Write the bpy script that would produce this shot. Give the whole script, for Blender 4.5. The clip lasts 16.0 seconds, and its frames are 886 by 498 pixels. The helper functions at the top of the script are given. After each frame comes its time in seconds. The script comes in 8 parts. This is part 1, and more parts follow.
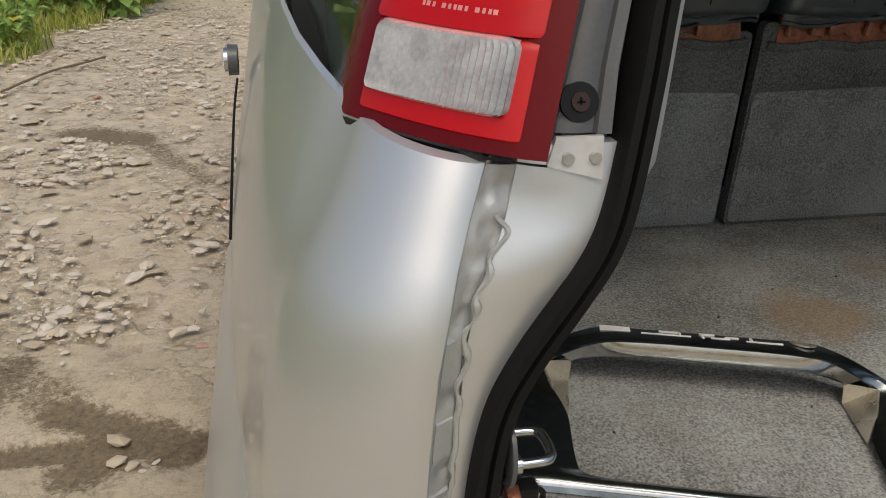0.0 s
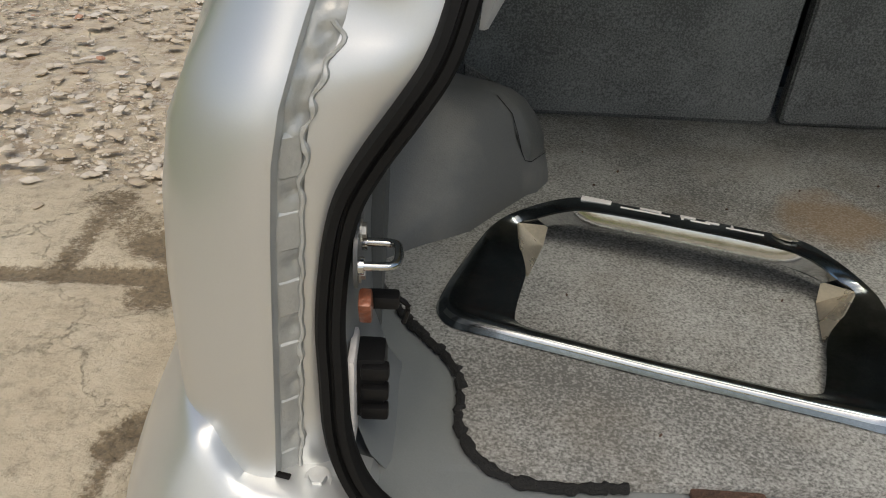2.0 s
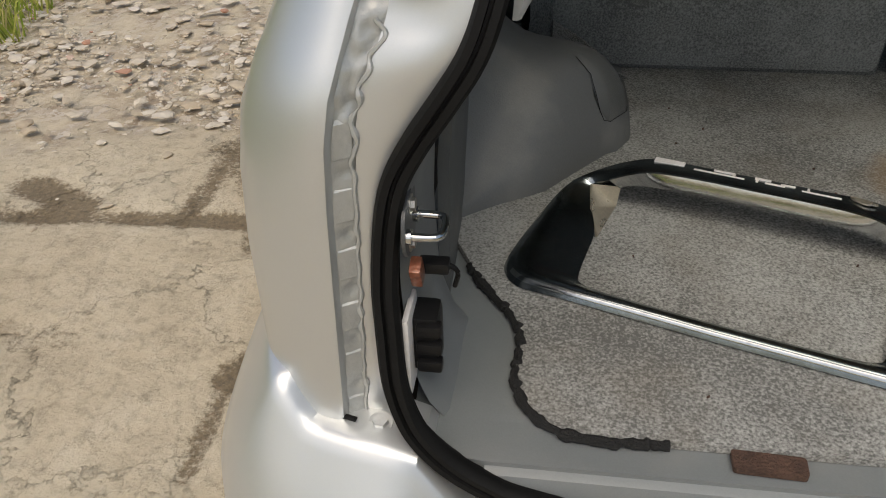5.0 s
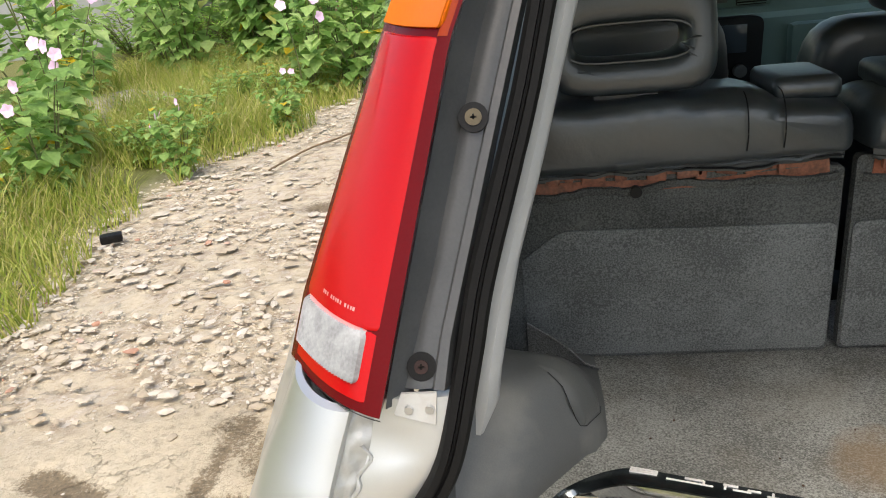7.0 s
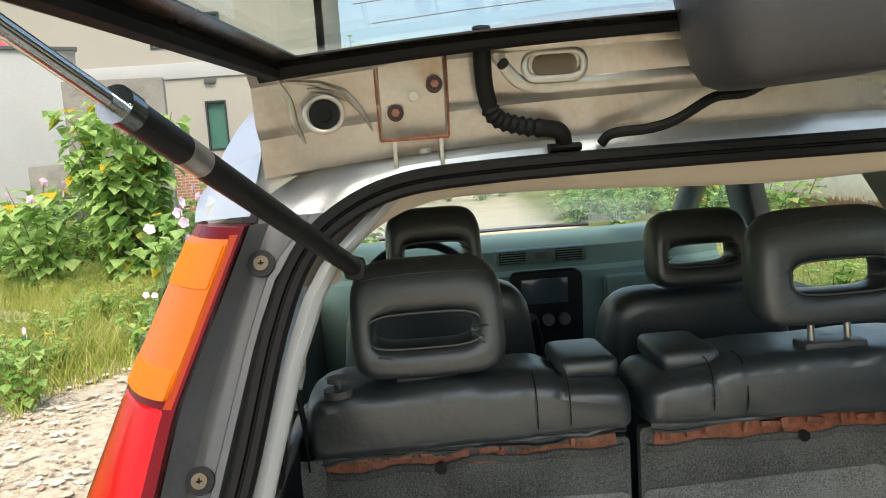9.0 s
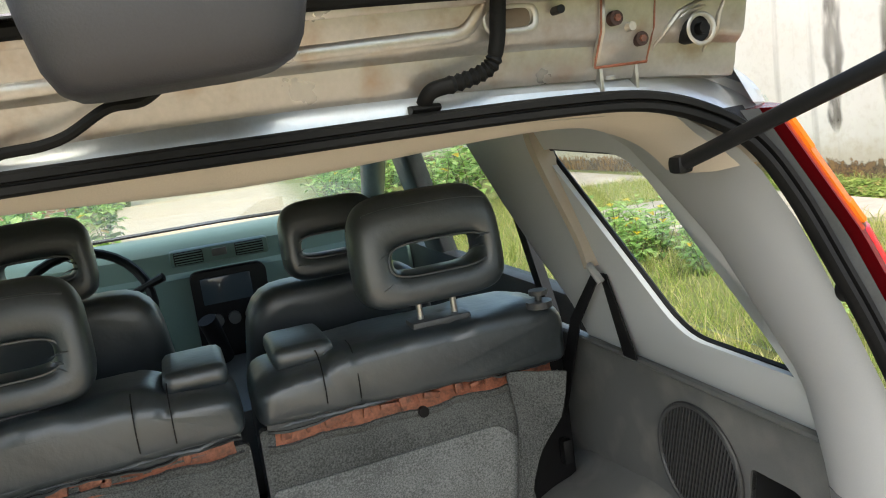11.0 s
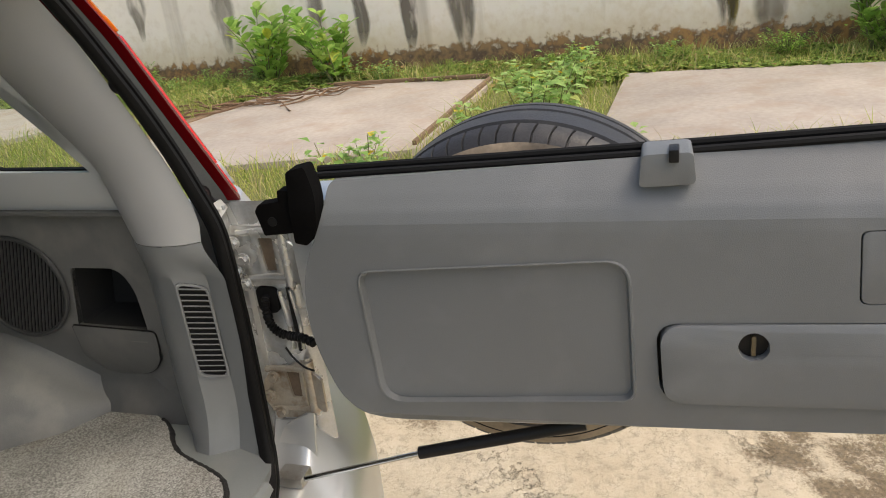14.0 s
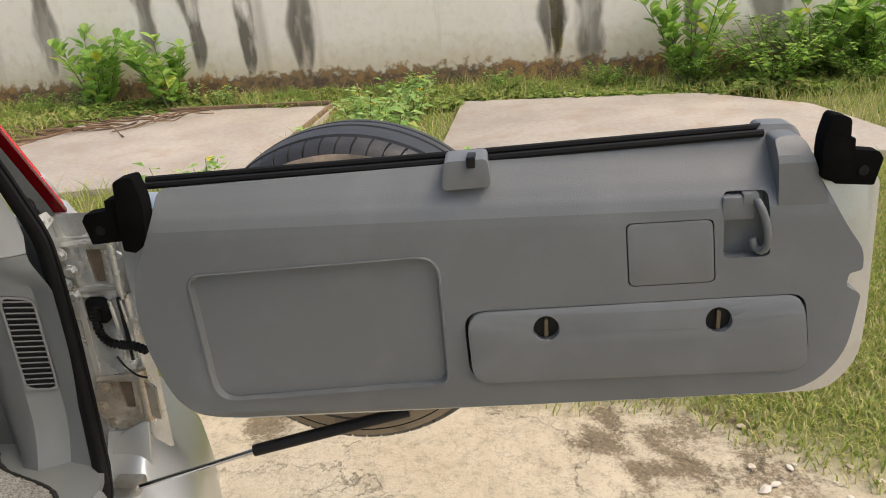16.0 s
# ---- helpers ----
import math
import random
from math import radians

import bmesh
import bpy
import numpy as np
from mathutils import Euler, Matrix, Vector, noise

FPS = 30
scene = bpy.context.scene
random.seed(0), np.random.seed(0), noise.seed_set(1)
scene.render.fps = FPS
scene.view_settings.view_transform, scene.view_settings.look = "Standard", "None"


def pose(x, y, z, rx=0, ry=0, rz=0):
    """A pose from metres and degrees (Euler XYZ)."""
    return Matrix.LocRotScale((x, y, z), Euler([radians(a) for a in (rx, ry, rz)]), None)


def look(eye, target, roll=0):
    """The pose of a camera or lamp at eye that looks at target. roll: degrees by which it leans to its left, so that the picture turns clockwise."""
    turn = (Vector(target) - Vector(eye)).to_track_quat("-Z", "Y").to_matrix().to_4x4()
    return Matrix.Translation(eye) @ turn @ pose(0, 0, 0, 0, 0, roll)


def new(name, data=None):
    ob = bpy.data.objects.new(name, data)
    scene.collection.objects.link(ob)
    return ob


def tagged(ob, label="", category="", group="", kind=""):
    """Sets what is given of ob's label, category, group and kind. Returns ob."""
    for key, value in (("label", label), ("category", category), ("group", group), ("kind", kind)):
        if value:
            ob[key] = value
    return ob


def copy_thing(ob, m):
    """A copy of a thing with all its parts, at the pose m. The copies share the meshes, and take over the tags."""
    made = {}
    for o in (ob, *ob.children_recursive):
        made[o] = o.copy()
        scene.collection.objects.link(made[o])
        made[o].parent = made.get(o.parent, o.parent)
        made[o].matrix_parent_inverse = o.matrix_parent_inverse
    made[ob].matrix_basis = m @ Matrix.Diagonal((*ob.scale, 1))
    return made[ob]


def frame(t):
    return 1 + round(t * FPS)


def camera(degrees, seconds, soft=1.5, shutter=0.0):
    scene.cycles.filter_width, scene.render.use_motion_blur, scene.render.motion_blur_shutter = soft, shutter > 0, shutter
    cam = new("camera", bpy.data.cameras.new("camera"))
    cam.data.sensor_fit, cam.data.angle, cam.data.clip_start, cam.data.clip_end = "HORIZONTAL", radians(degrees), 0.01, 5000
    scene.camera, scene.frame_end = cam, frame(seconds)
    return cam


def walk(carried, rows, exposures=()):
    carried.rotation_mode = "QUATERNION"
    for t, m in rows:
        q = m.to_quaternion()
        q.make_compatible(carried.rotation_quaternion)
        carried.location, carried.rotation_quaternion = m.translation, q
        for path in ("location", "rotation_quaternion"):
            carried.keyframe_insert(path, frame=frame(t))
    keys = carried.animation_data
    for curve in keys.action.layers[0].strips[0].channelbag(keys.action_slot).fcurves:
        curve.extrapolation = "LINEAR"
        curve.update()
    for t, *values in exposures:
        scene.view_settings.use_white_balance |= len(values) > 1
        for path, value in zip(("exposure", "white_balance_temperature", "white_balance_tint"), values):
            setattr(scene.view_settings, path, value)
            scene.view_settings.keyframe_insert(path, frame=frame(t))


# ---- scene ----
cam = camera(58.7, 16.0, soft=1.0)
PATH = [
    (0, (-0.777, -0.381, 1.168), (-0.389, 1.404, 0.353), 1.6),
    (0.5, (-0.739, -0.512, 1.148), (-0.562, 1.264, 0.245), 3.8),
    (1, (-0.694, -0.503, 1.151), (-0.572, 1.271, 0.236), 2.9),
    (1.5, (-0.654, -0.438, 1.144), (-0.486, 1.306, 0.179), 3.5),
    (2, (-0.604, -0.456, 1.141), (-0.552, 1.245, 0.09), 3.4),
    (2.5, (-0.546, -0.488, 1.142), (-0.704, 1.184, 0.056), 4.7),
    (3, (-0.528, -0.482, 1.137), (-0.707, 1.179, 0.038), 5.4),
    (3.2, (-0.529, -0.478, 1.14), (-0.723, 1.177, 0.034), 5.2),
    (5.3, (-0.548, -0.482, 1.214), (-0.808, 1.111, 0.032), -2.9),
    (5.5, (-0.546, -0.486, 1.235), (-0.82, 1.145, 0.11), -3.3),
    (6, (-0.533, -0.496, 1.274), (-0.818, 1.233, 0.31), -4.2),
    (6.5, (-0.524, -0.496, 1.315), (-0.793, 1.313, 0.506), -4.9),
    (7, (-0.515, -0.499, 1.362), (-0.763, 1.357, 0.659), -5.7),
    (7.5, (-0.505, -0.513, 1.405), (-0.721, 1.404, 0.88), -5.8),
    (8, (-0.49, -0.526, 1.446), (-0.668, 1.431, 1.073), -4.7),
    (8.5, (-0.462, -0.525, 1.472), (-0.593, 1.453, 1.208), -4.8),
    (9, (-0.38, -0.52, 1.482), (-0.296, 1.466, 1.26), -4.2),
    (9.5, (-0.29, -0.516, 1.484), (0.029, 1.447, 1.274), -5.9),
    (9.7, (-0.257, -0.514, 1.486), (0.144, 1.434, 1.277), -6.0),
    (12, (-0.03, -0.528, 1.45), (0.893, 1.163, 0.913), -9.7),
    (12.5, (-0.101, -0.52, 1.424), (1.122, 0.931, 0.792), -9.3),
    (13, (-0.144, -0.554, 1.41), (1.334, 0.591, 0.699), -8.7),
    (13.5, (-0.259, -0.61, 1.381), (1.388, 0.245, 0.636), -7.6),
    (14, (-0.369, -0.656, 1.395), (1.391, -0.076, 0.644), -6.6),
    (14.5, (-0.422, -0.682, 1.399), (1.397, -0.294, 0.663), -5.4),
    (15, (-0.457, -0.705, 1.394), (1.387, -0.436, 0.667), -5.0),
    (15.5, (-0.467, -0.714, 1.391), (1.384, -0.504, 0.664), -4.3),
    (16, (-0.47, -0.717, 1.394), (1.385, -0.509, 0.676), -3.9),
]
# the clip's camera opens up and warms its picture on the way
EXPOSURES = [(0, -0.05, 6900, 8), (3.2, 0.05, 6800, 6), (5.5, 0.0, 6900, 8), (6.5, 0.86, 6800, 7), (7, 0.82, 6800, 8), (8, 0.7, 7150, 10), (8.5, 0.82, 6950, 8), (9, 1.22, 6900, 6), (9.5, 1.53, 6700, 6), (12, 1.3, 6850, 8), (13, 0.98, 7200, 10), (14, 0.68, 7200, 10), (16, 0.68, 7200, 10)]
walk(cam, [(t, look(eye, target, roll)) for t, eye, target, roll in PATH], EXPOSURES)


# ---------------------------------------------------------------- light
world = bpy.data.worlds.new("sky")
scene.world = world
world.use_nodes = True
wn = world.node_tree
sky = wn.nodes.new("ShaderNodeTexSky")
sky.sky_type = "NISHITA"
sky.sun_disc = False
sky.sun_elevation, sky.sun_rotation = radians(58), radians(200)
sky.air_density, sky.dust_density = 1.0, 4.0
wn.links.new(sky.outputs[0], wn.nodes["Background"].inputs[0])
wn.nodes["Background"].inputs[1].default_value = 0.15
sun_data = bpy.data.lights.new("sun", "SUN")
sun_data.energy, sun_data.angle, sun_data.color = 1.0, radians(20), (1.0, 0.95, 0.87)
sun = new("sun", sun_data)
sun.matrix_world = look((0, 0, 10), (-1.9, 4.6, 2.0))


# ---------------------------------------------------------------- materials
def surf(name, base, rough=0.5, metal=0.0, var=0.12, scale=8.0, fine=120.0, bump=0.1, coat=0.0, dirt=None, dirt_amount=0.35, spec=0.5, wear=0.15):
    """A painted, moulded or woven surface with variation at a coarse and a fine scale."""
    m = bpy.data.materials.new(name)
    m.use_nodes = True
    n, l = m.node_tree.nodes, m.node_tree.links
    p = n["Principled BSDF"]
    tc = n.new("ShaderNodeTexCoord")
    big, small = n.new("ShaderNodeTexNoise"), n.new("ShaderNodeTexNoise")
    big.inputs["Scale"].default_value, small.inputs["Scale"].default_value = scale, fine
    big.inputs["Detail"].default_value, small.inputs["Detail"].default_value = 5, 3
    for t in (big, small):
        l.new(tc.outputs["Object"], t.inputs["Vector"])
    mixer = n.new("ShaderNodeMath")
    mixer.operation = "MULTIPLY_ADD"
    l.new(small.outputs["Fac"], mixer.inputs[0])
    mixer.inputs[1].default_value = 0.6 if var < 1 else 1.6
    l.new(big.outputs["Fac"], mixer.inputs[2])
    ramp = n.new("ShaderNodeMapRange")
    ramp.inputs["From Min"].default_value, ramp.inputs["From Max"].default_value = (0.45, 1.15) if var < 1 else (1.02, 1.58)
    ramp.inputs["To Min"].default_value, ramp.inputs["To Max"].default_value = (1 - var if var < 1 else 2 - var), (1 + var if var < 1 else var)
    l.new(mixer.outputs[0], ramp.inputs["Value"])
    tint = n.new("ShaderNodeVectorMath")
    tint.operation = "SCALE"
    tint.inputs[0].default_value = base
    l.new(ramp.outputs[0], tint.inputs["Scale"])
    colour = tint.outputs[0]
    if dirt:
        spots = n.new("ShaderNodeTexNoise")
        spots.inputs["Scale"].default_value, spots.inputs["Detail"].default_value = scale * 2.3, 8
        l.new(tc.outputs["Object"], spots.inputs["Vector"])
        cut = n.new("ShaderNodeMapRange")
        cut.inputs["From Min"].default_value, cut.inputs["From Max"].default_value = 0.5, 0.75
        cut.inputs["To Max"].default_value = dirt_amount
        l.new(spots.outputs["Fac"], cut.inputs["Value"])
        mix = n.new("ShaderNodeMix")
        mix.data_type = "RGBA"
        l.new(cut.outputs[0], mix.inputs["Factor"])
        l.new(colour, mix.inputs[6])
        mix.inputs[7].default_value = (*dirt, 1)
        colour = mix.outputs[2]
    l.new(colour, p.inputs["Base Color"])
    rr = n.new("ShaderNodeMapRange")
    rr.inputs["To Min"].default_value, rr.inputs["To Max"].default_value = max(0.02, rough - wear), min(1, rough + wear)
    l.new(big.outputs["Fac"], rr.inputs["Value"])
    l.new(rr.outputs[0], p.inputs["Roughness"])
    p.inputs["Metallic"].default_value, p.inputs["Coat Weight"].default_value = metal, coat
    p.inputs["Specular IOR Level"].default_value = spec
    if bump:
        b = n.new("ShaderNodeBump")
        b.inputs["Strength"].default_value, b.inputs["Distance"].default_value = bump, 0.004
        l.new(small.outputs["Fac"], b.inputs["Height"])
        l.new(b.outputs[0], p.inputs["Normal"])
    return m


SILVER = surf("silver_paint", (0.625, 0.64, 0.64), 0.38, 0.7, 0.03, 3, 900, 0.01, coat=0.5, wear=0.04)
JAMB = surf("silver_jamb_paint", (0.55, 0.57, 0.58), 0.33, 0.7, 0.1, 9, 300, 0.03, coat=0.4, dirt=(0.33, 0.25, 0.16), dirt_amount=0.2)
BEIGE = surf("bare_hatch_paint", (0.47, 0.45, 0.415), 0.32, 0.65, 0.16, 11, 200, 0.04, coat=0.25, dirt=(0.32, 0.20, 0.10), dirt_amount=0.7)
SEALANT = surf("seam_sealer", (0.42, 0.43, 0.42), 0.35, 0.3, 0.12, 30, 200, 0.15, coat=0.3)
RUBBER = surf("black_rubber", (0.008, 0.008, 0.008), 0.6, 0, 0.3, 20, 300, 0.08, spec=0.14)
BLACK = surf("black_plastic", (0.008, 0.008, 0.0085), 0.45, 0, 0.2, 15, 400, 0.08, spec=0.25)
DARKTRIM = surf("dark_grey_pillar_plastic", (0.074, 0.078, 0.082), 0.38, 0, 0.2, 14, 350, 0.06, dirt=(0.12, 0.12, 0.12), dirt_amount=0.3)
GREY = surf("grey_moulded_plastic", (0.136, 0.147, 0.153), 0.44, 0, 0.08, 5, 700, 0.14, dirt=(0.24, 0.25, 0.26), dirt_amount=0.22)
PILLARGREY = surf("grey_lower_pillar_plastic", (0.185, 0.197, 0.202), 0.42, 0, 0.08, 5, 700, 0.1, dirt=(0.3, 0.31, 0.31), dirt_amount=0.25)
DGREY = surf("charcoal_side_plastic", (0.104, 0.108, 0.106), 0.42, 0, 0.12, 6, 600, 0.1, dirt=(0.2, 0.195, 0.18), dirt_amount=0.3)
ARCHPLASTIC = surf("dusty_arch_plastic", (0.124, 0.128, 0.126), 0.5, 0, 0.2, 5, 500, 0.1, dirt=(0.27, 0.26, 0.235), dirt_amount=0.5)
LGREY = surf("light_grey_pillar_plastic", (0.325, 0.335, 0.338), 0.5, 0, 0.05, 5, 700, 0.06)
# lining colour darkened for the dim space under the roof
SHADEDLINING = surf("shaded_roof_lining", (0.40, 0.375, 0.33), 0.9, 0, 0.08, 7, 500, 0.1)
TAN = surf("tan_belt_plastic", (0.40, 0.355, 0.29), 0.55, 0, 0.06, 7, 400, 0.06)
SURROUND = surf("cool_grey_window_plastic", (0.45, 0.475, 0.485), 0.5, 0, 0.05, 5, 700, 0.06)
HEADLINER = surf("beige_headliner_trim", (0.54, 0.475, 0.39), 0.85, 0, 0.06, 7, 500, 0.1)
CARPET = surf("grey_carpet", (0.262, 0.262, 0.25), 0.95, 0, 1.5, 5, 370, 0.25, dirt=(0.16, 0.135, 0.10), dirt_amount=0.3, spec=0.1)
DCARPET = surf("charcoal_seat_carpet", (0.104, 0.108, 0.104), 0.95, 0, 1.45, 7, 330, 0.2, spec=0.1)
LCARPET = surf("grey_seat_carpet", (0.182, 0.189, 0.184), 0.95, 0, 1.4, 7, 330, 0.2, spec=0.1)
LEATHER = surf("black_leather", (0.023, 0.032, 0.037), 0.42, 0, 0.2, 12, 60, 0.3, coat=0.7, spec=1.0, wear=0.08)
LEATHER.node_tree.nodes["Principled BSDF"].inputs["Coat Roughness"].default_value = 0.32
RUST = surf("brown_primed_seat_frame", (0.27, 0.092, 0.05), 0.35, 0.1, 0.6, 25, 200, 0.3, coat=0.3, dirt=(0.03, 0.015, 0.01), dirt_amount=0.8)
CHROME = surf("worn_chrome", (0.55, 0.56, 0.56), 0.12, 1.0, 0.1, 30, 300, 0.02, dirt=(0.2, 0.2, 0.2), dirt_amount=0.3, wear=0.08)
STEEL = surf("zinc_steel", (0.5, 0.49, 0.46), 0.35, 0.9, 0.15, 30, 300, 0.05, dirt=(0.28, 0.17, 0.08), dirt_amount=0.4)
RED = surf("red_lens", (0.50, 0.002, 0.004), 0.25, 0, 0.04, 6, 300, 0.02, coat=0.4, wear=0.05, spec=0.1)
DARKRED = surf("dark_red_lens_edge", (0.12, 0.003, 0.005), 0.25, 0, 0.08, 6, 300, 0.02, spec=0.12, coat=0.05, wear=0.05)
AMBER = surf("amber_lens", (0.6, 0.13, 0.006), 0.2, 0, 0.05, 6, 300, 0.02, spec=0.2, coat=0.12, wear=0.05)
CLEAR = surf("clear_lens", (0.36, 0.37, 0.38), 0.25, 0, 0.35, 60, 300, 0.02, spec=0.35, wear=0.05)
DASH = surf("green_grey_dashboard", (0.13, 0.21, 0.19), 0.55, 0, 0.06, 5, 600, 0.1)
TYRE = surf("dusty_tyre", (0.028, 0.029, 0.031), 0.7, 0, 0.3, 7, 200, 0.2, dirt=(0.24, 0.19, 0.13), dirt_amount=0.6)


def glass(name, tint=(0.95, 0.99, 0.97), gloss=0.02):
    m = bpy.data.materials.new(name)
    m.use_nodes = True
    n, l = m.node_tree.nodes, m.node_tree.links
    n.remove(n["Principled BSDF"])
    clear, shine, mix, lw, fr = n.new("ShaderNodeBsdfTransparent"), n.new("ShaderNodeBsdfGlossy"), n.new("ShaderNodeMixShader"), n.new("ShaderNodeLayerWeight"), n.new("ShaderNodeMapRange")
    clear.inputs[0].default_value = (*tint, 1)
    shine.inputs["Roughness"].default_value = gloss
    lw.inputs["Blend"].default_value = 0.25
    fr.inputs["From Min"].default_value, fr.inputs["To Min"].default_value, fr.inputs["To Max"].default_value = 0.1, 0.02, 0.32
    l.new(lw.outputs["Facing"], fr.inputs["Value"])
    l.new(fr.outputs[0], mix.inputs[0])
    l.new(clear.outputs[0], mix.inputs[1])
    l.new(shine.outputs[0], mix.inputs[2])
    l.new(mix.outputs[0], n["Material Output"].inputs[0])
    return m


GLASS = glass("window_glass")


# ---------------------------------------------------------------- mesh tools
def thing(name, base, label, category, group="", kind=""):
    ob = new(name)
    ob.location = base
    ob.empty_display_size = 0.1
    return tagged(ob, label, category, group, kind)


def finish(name, bm, material, angle=38):
    me = bpy.data.meshes.new(name)
    bmesh.ops.recalc_face_normals(bm, faces=bm.faces)
    bm.to_mesh(me)
    bm.free()
    me.materials.append(material)
    me.polygons.foreach_set("use_smooth", [True] * len(me.polygons))
    me.set_sharp_from_angle(angle=radians(angle))
    return new(name, me)


def part(name, bm, material, parent, label="", angle=38):
    ob = finish(name, bm, material, angle)
    ob.parent = parent
    if parent.data is None:
        ob.matrix_parent_inverse = Matrix.Translation(parent.location).inverted()
    return tagged(ob, label) if label else ob


def solo(name, bm, material, label, category, group="", kind="", angle=38):
    return tagged(finish(name, bm, material, angle), label, category, group, kind)


def grid(rows, closed_u=False, closed_v=False, bm=None):
    """A skin over rows of points; closed_u joins the ends of each row, closed_v the last row to the first."""
    bm = bm or bmesh.new()
    vs = [[bm.verts.new(p) for p in r] for r in rows]
    nv, nu = len(rows), len(rows[0])
    for i in range(nv if closed_v else nv - 1):
        for j in range(nu if closed_u else nu - 1):
            a, b, c, d = vs[i][j], vs[i][(j + 1) % nu], vs[(i + 1) % nv][(j + 1) % nu], vs[(i + 1) % nv][j]
            if len({a, b, c, d}) == 4:
                bm.faces.new((a, b, c, d))
    return bm


def capped(rows, bm=None):
    """Closed rings lofted and capped at both ends."""
    bm = grid(rows, closed_u=True, bm=bm)
    bm.verts.ensure_lookup_table()
    n, total = len(rows[0]), len(bm.verts)
    first = total - n * len(rows)
    bm.faces.new([bm.verts[first + k] for k in range(n)])
    bm.faces.new([bm.verts[total - n + k] for k in range(n)])
    return bm


def sheet(rows, thick, way):
    """A skin with a thickness along the vector way."""
    way = Vector(way) * thick
    bm = grid(rows)
    res = bmesh.ops.extrude_face_region(bm, geom=bm.faces[:])
    bmesh.ops.translate(bm, vec=way, verts=[v for v in res["geom"] if isinstance(v, bmesh.types.BMVert)])
    return bm


def lerp(a, b, t):
    return a + (b - a) * t


def curve(knots, x):
    """Straight lines between (x, value) knots."""
    xs, ys = zip(*sorted(knots))
    return float(np.interp(x, xs, ys))


def spline(pts, steps=6, closed=False):
    """A smooth line through points."""
    p = [Vector(q) for q in pts]
    n, out = len(p), []
    for i in range(n if closed else n - 1):
        a, b, c, d = (p[(i + k) % n] if closed else p[min(max(i + k, 0), n - 1)] for k in (-1, 0, 1, 2))
        for s in range(steps):
            t = s / steps
            out.append(0.5 * (2 * b + (c - a) * t + (2 * a - 5 * b + 4 * c - d) * t * t + (3 * b - a - 3 * c + d) * t ** 3))
    if not closed:
        out.append(p[-1])
    return out


def sweep(path, profile, up=(0, 1, 0), closed=False, bm=None, scale=None):
    """A profile of (side, up) pairs swept along a path; side lies across the path and up."""
    path = [Vector(q) for q in path]
    n, rows = len(path), []
    for i, q in enumerate(path):
        a, b = (path[(i - 1) % n], path[(i + 1) % n]) if closed else (path[max(i - 1, 0)], path[min(i + 1, n - 1)])
        along = (b - a).normalized()
        side = along.cross(Vector(up)).normalized()
        top = side.cross(along)
        k = scale(i / max(n - 1, 1)) if scale else 1
        rows.append([q + side * (s * k) + top * (u * k) for s, u in profile])
    if closed:
        return grid(rows, closed_u=True, closed_v=True, bm=bm)
    return capped(rows, bm=bm)


def ring(r, n=10, r2=None):
    return [(r * math.cos(2 * math.pi * k / n), (r2 or r) * math.sin(2 * math.pi * k / n)) for k in range(n)]


def tube(path, r, n=10, up=(0, 0, 1), bm=None, closed=False, scale=None):
    return sweep(path, ring(r, n), up, closed, bm, scale)


def rod(a, b, r, n=12, bm=None, r2=None):
    a, b = Vector(a), Vector(b)
    d = (b - a).normalized()
    up = (0, 0, 1) if abs(d.z) < 0.9 else (0, 1, 0)
    return sweep([a, b], ring(r, n), up, bm=bm, scale=(lambda t: lerp(1, r2 / r, t)) if r2 else None)


def box(c, size, bevel=0.004, turn=None, bm=None, segments=2):
    """A box with rounded edges."""
    own = bmesh.new()
    bmesh.ops.create_cube(own, size=1)
    bmesh.ops.scale(own, vec=size, verts=own.verts)
    if bevel:
        bmesh.ops.bevel(own, geom=own.edges[:], offset=bevel, segments=segments, affect="EDGES", profile=0.6)
    m = Matrix.Translation(c) @ (turn or Matrix())
    bmesh.ops.transform(own, matrix=m, verts=own.verts)
    if bm is None:
        return own
    me = bpy.data.meshes.new("tmp")
    own.to_mesh(me)
    own.free()
    bm.from_mesh(me)
    bpy.data.meshes.remove(me)
    return bm


def outline(pts, r=0.02, steps=5):
    """A polygon (2D) with its corners rounded; a third value of a point is its own radius."""
    out, n = [], len(pts)
    for i in range(n):
        a, b, c = (Vector(pts[(i + k) % n][:2]) for k in (-1, 0, 1))
        rad = pts[i][2] if len(pts[i]) > 2 else r
        rad = min(rad, (a - b).length * 0.49, (c - b).length * 0.49)
        p, q = b + (a - b).normalized() * rad, b + (c - b).normalized() * rad
        for s in range(steps + 1):
            t = s / steps
            out.append((1 - t) ** 2 * p + 2 * t * (1 - t) * b + t * t * q)
    return [tuple(v) for v in out]


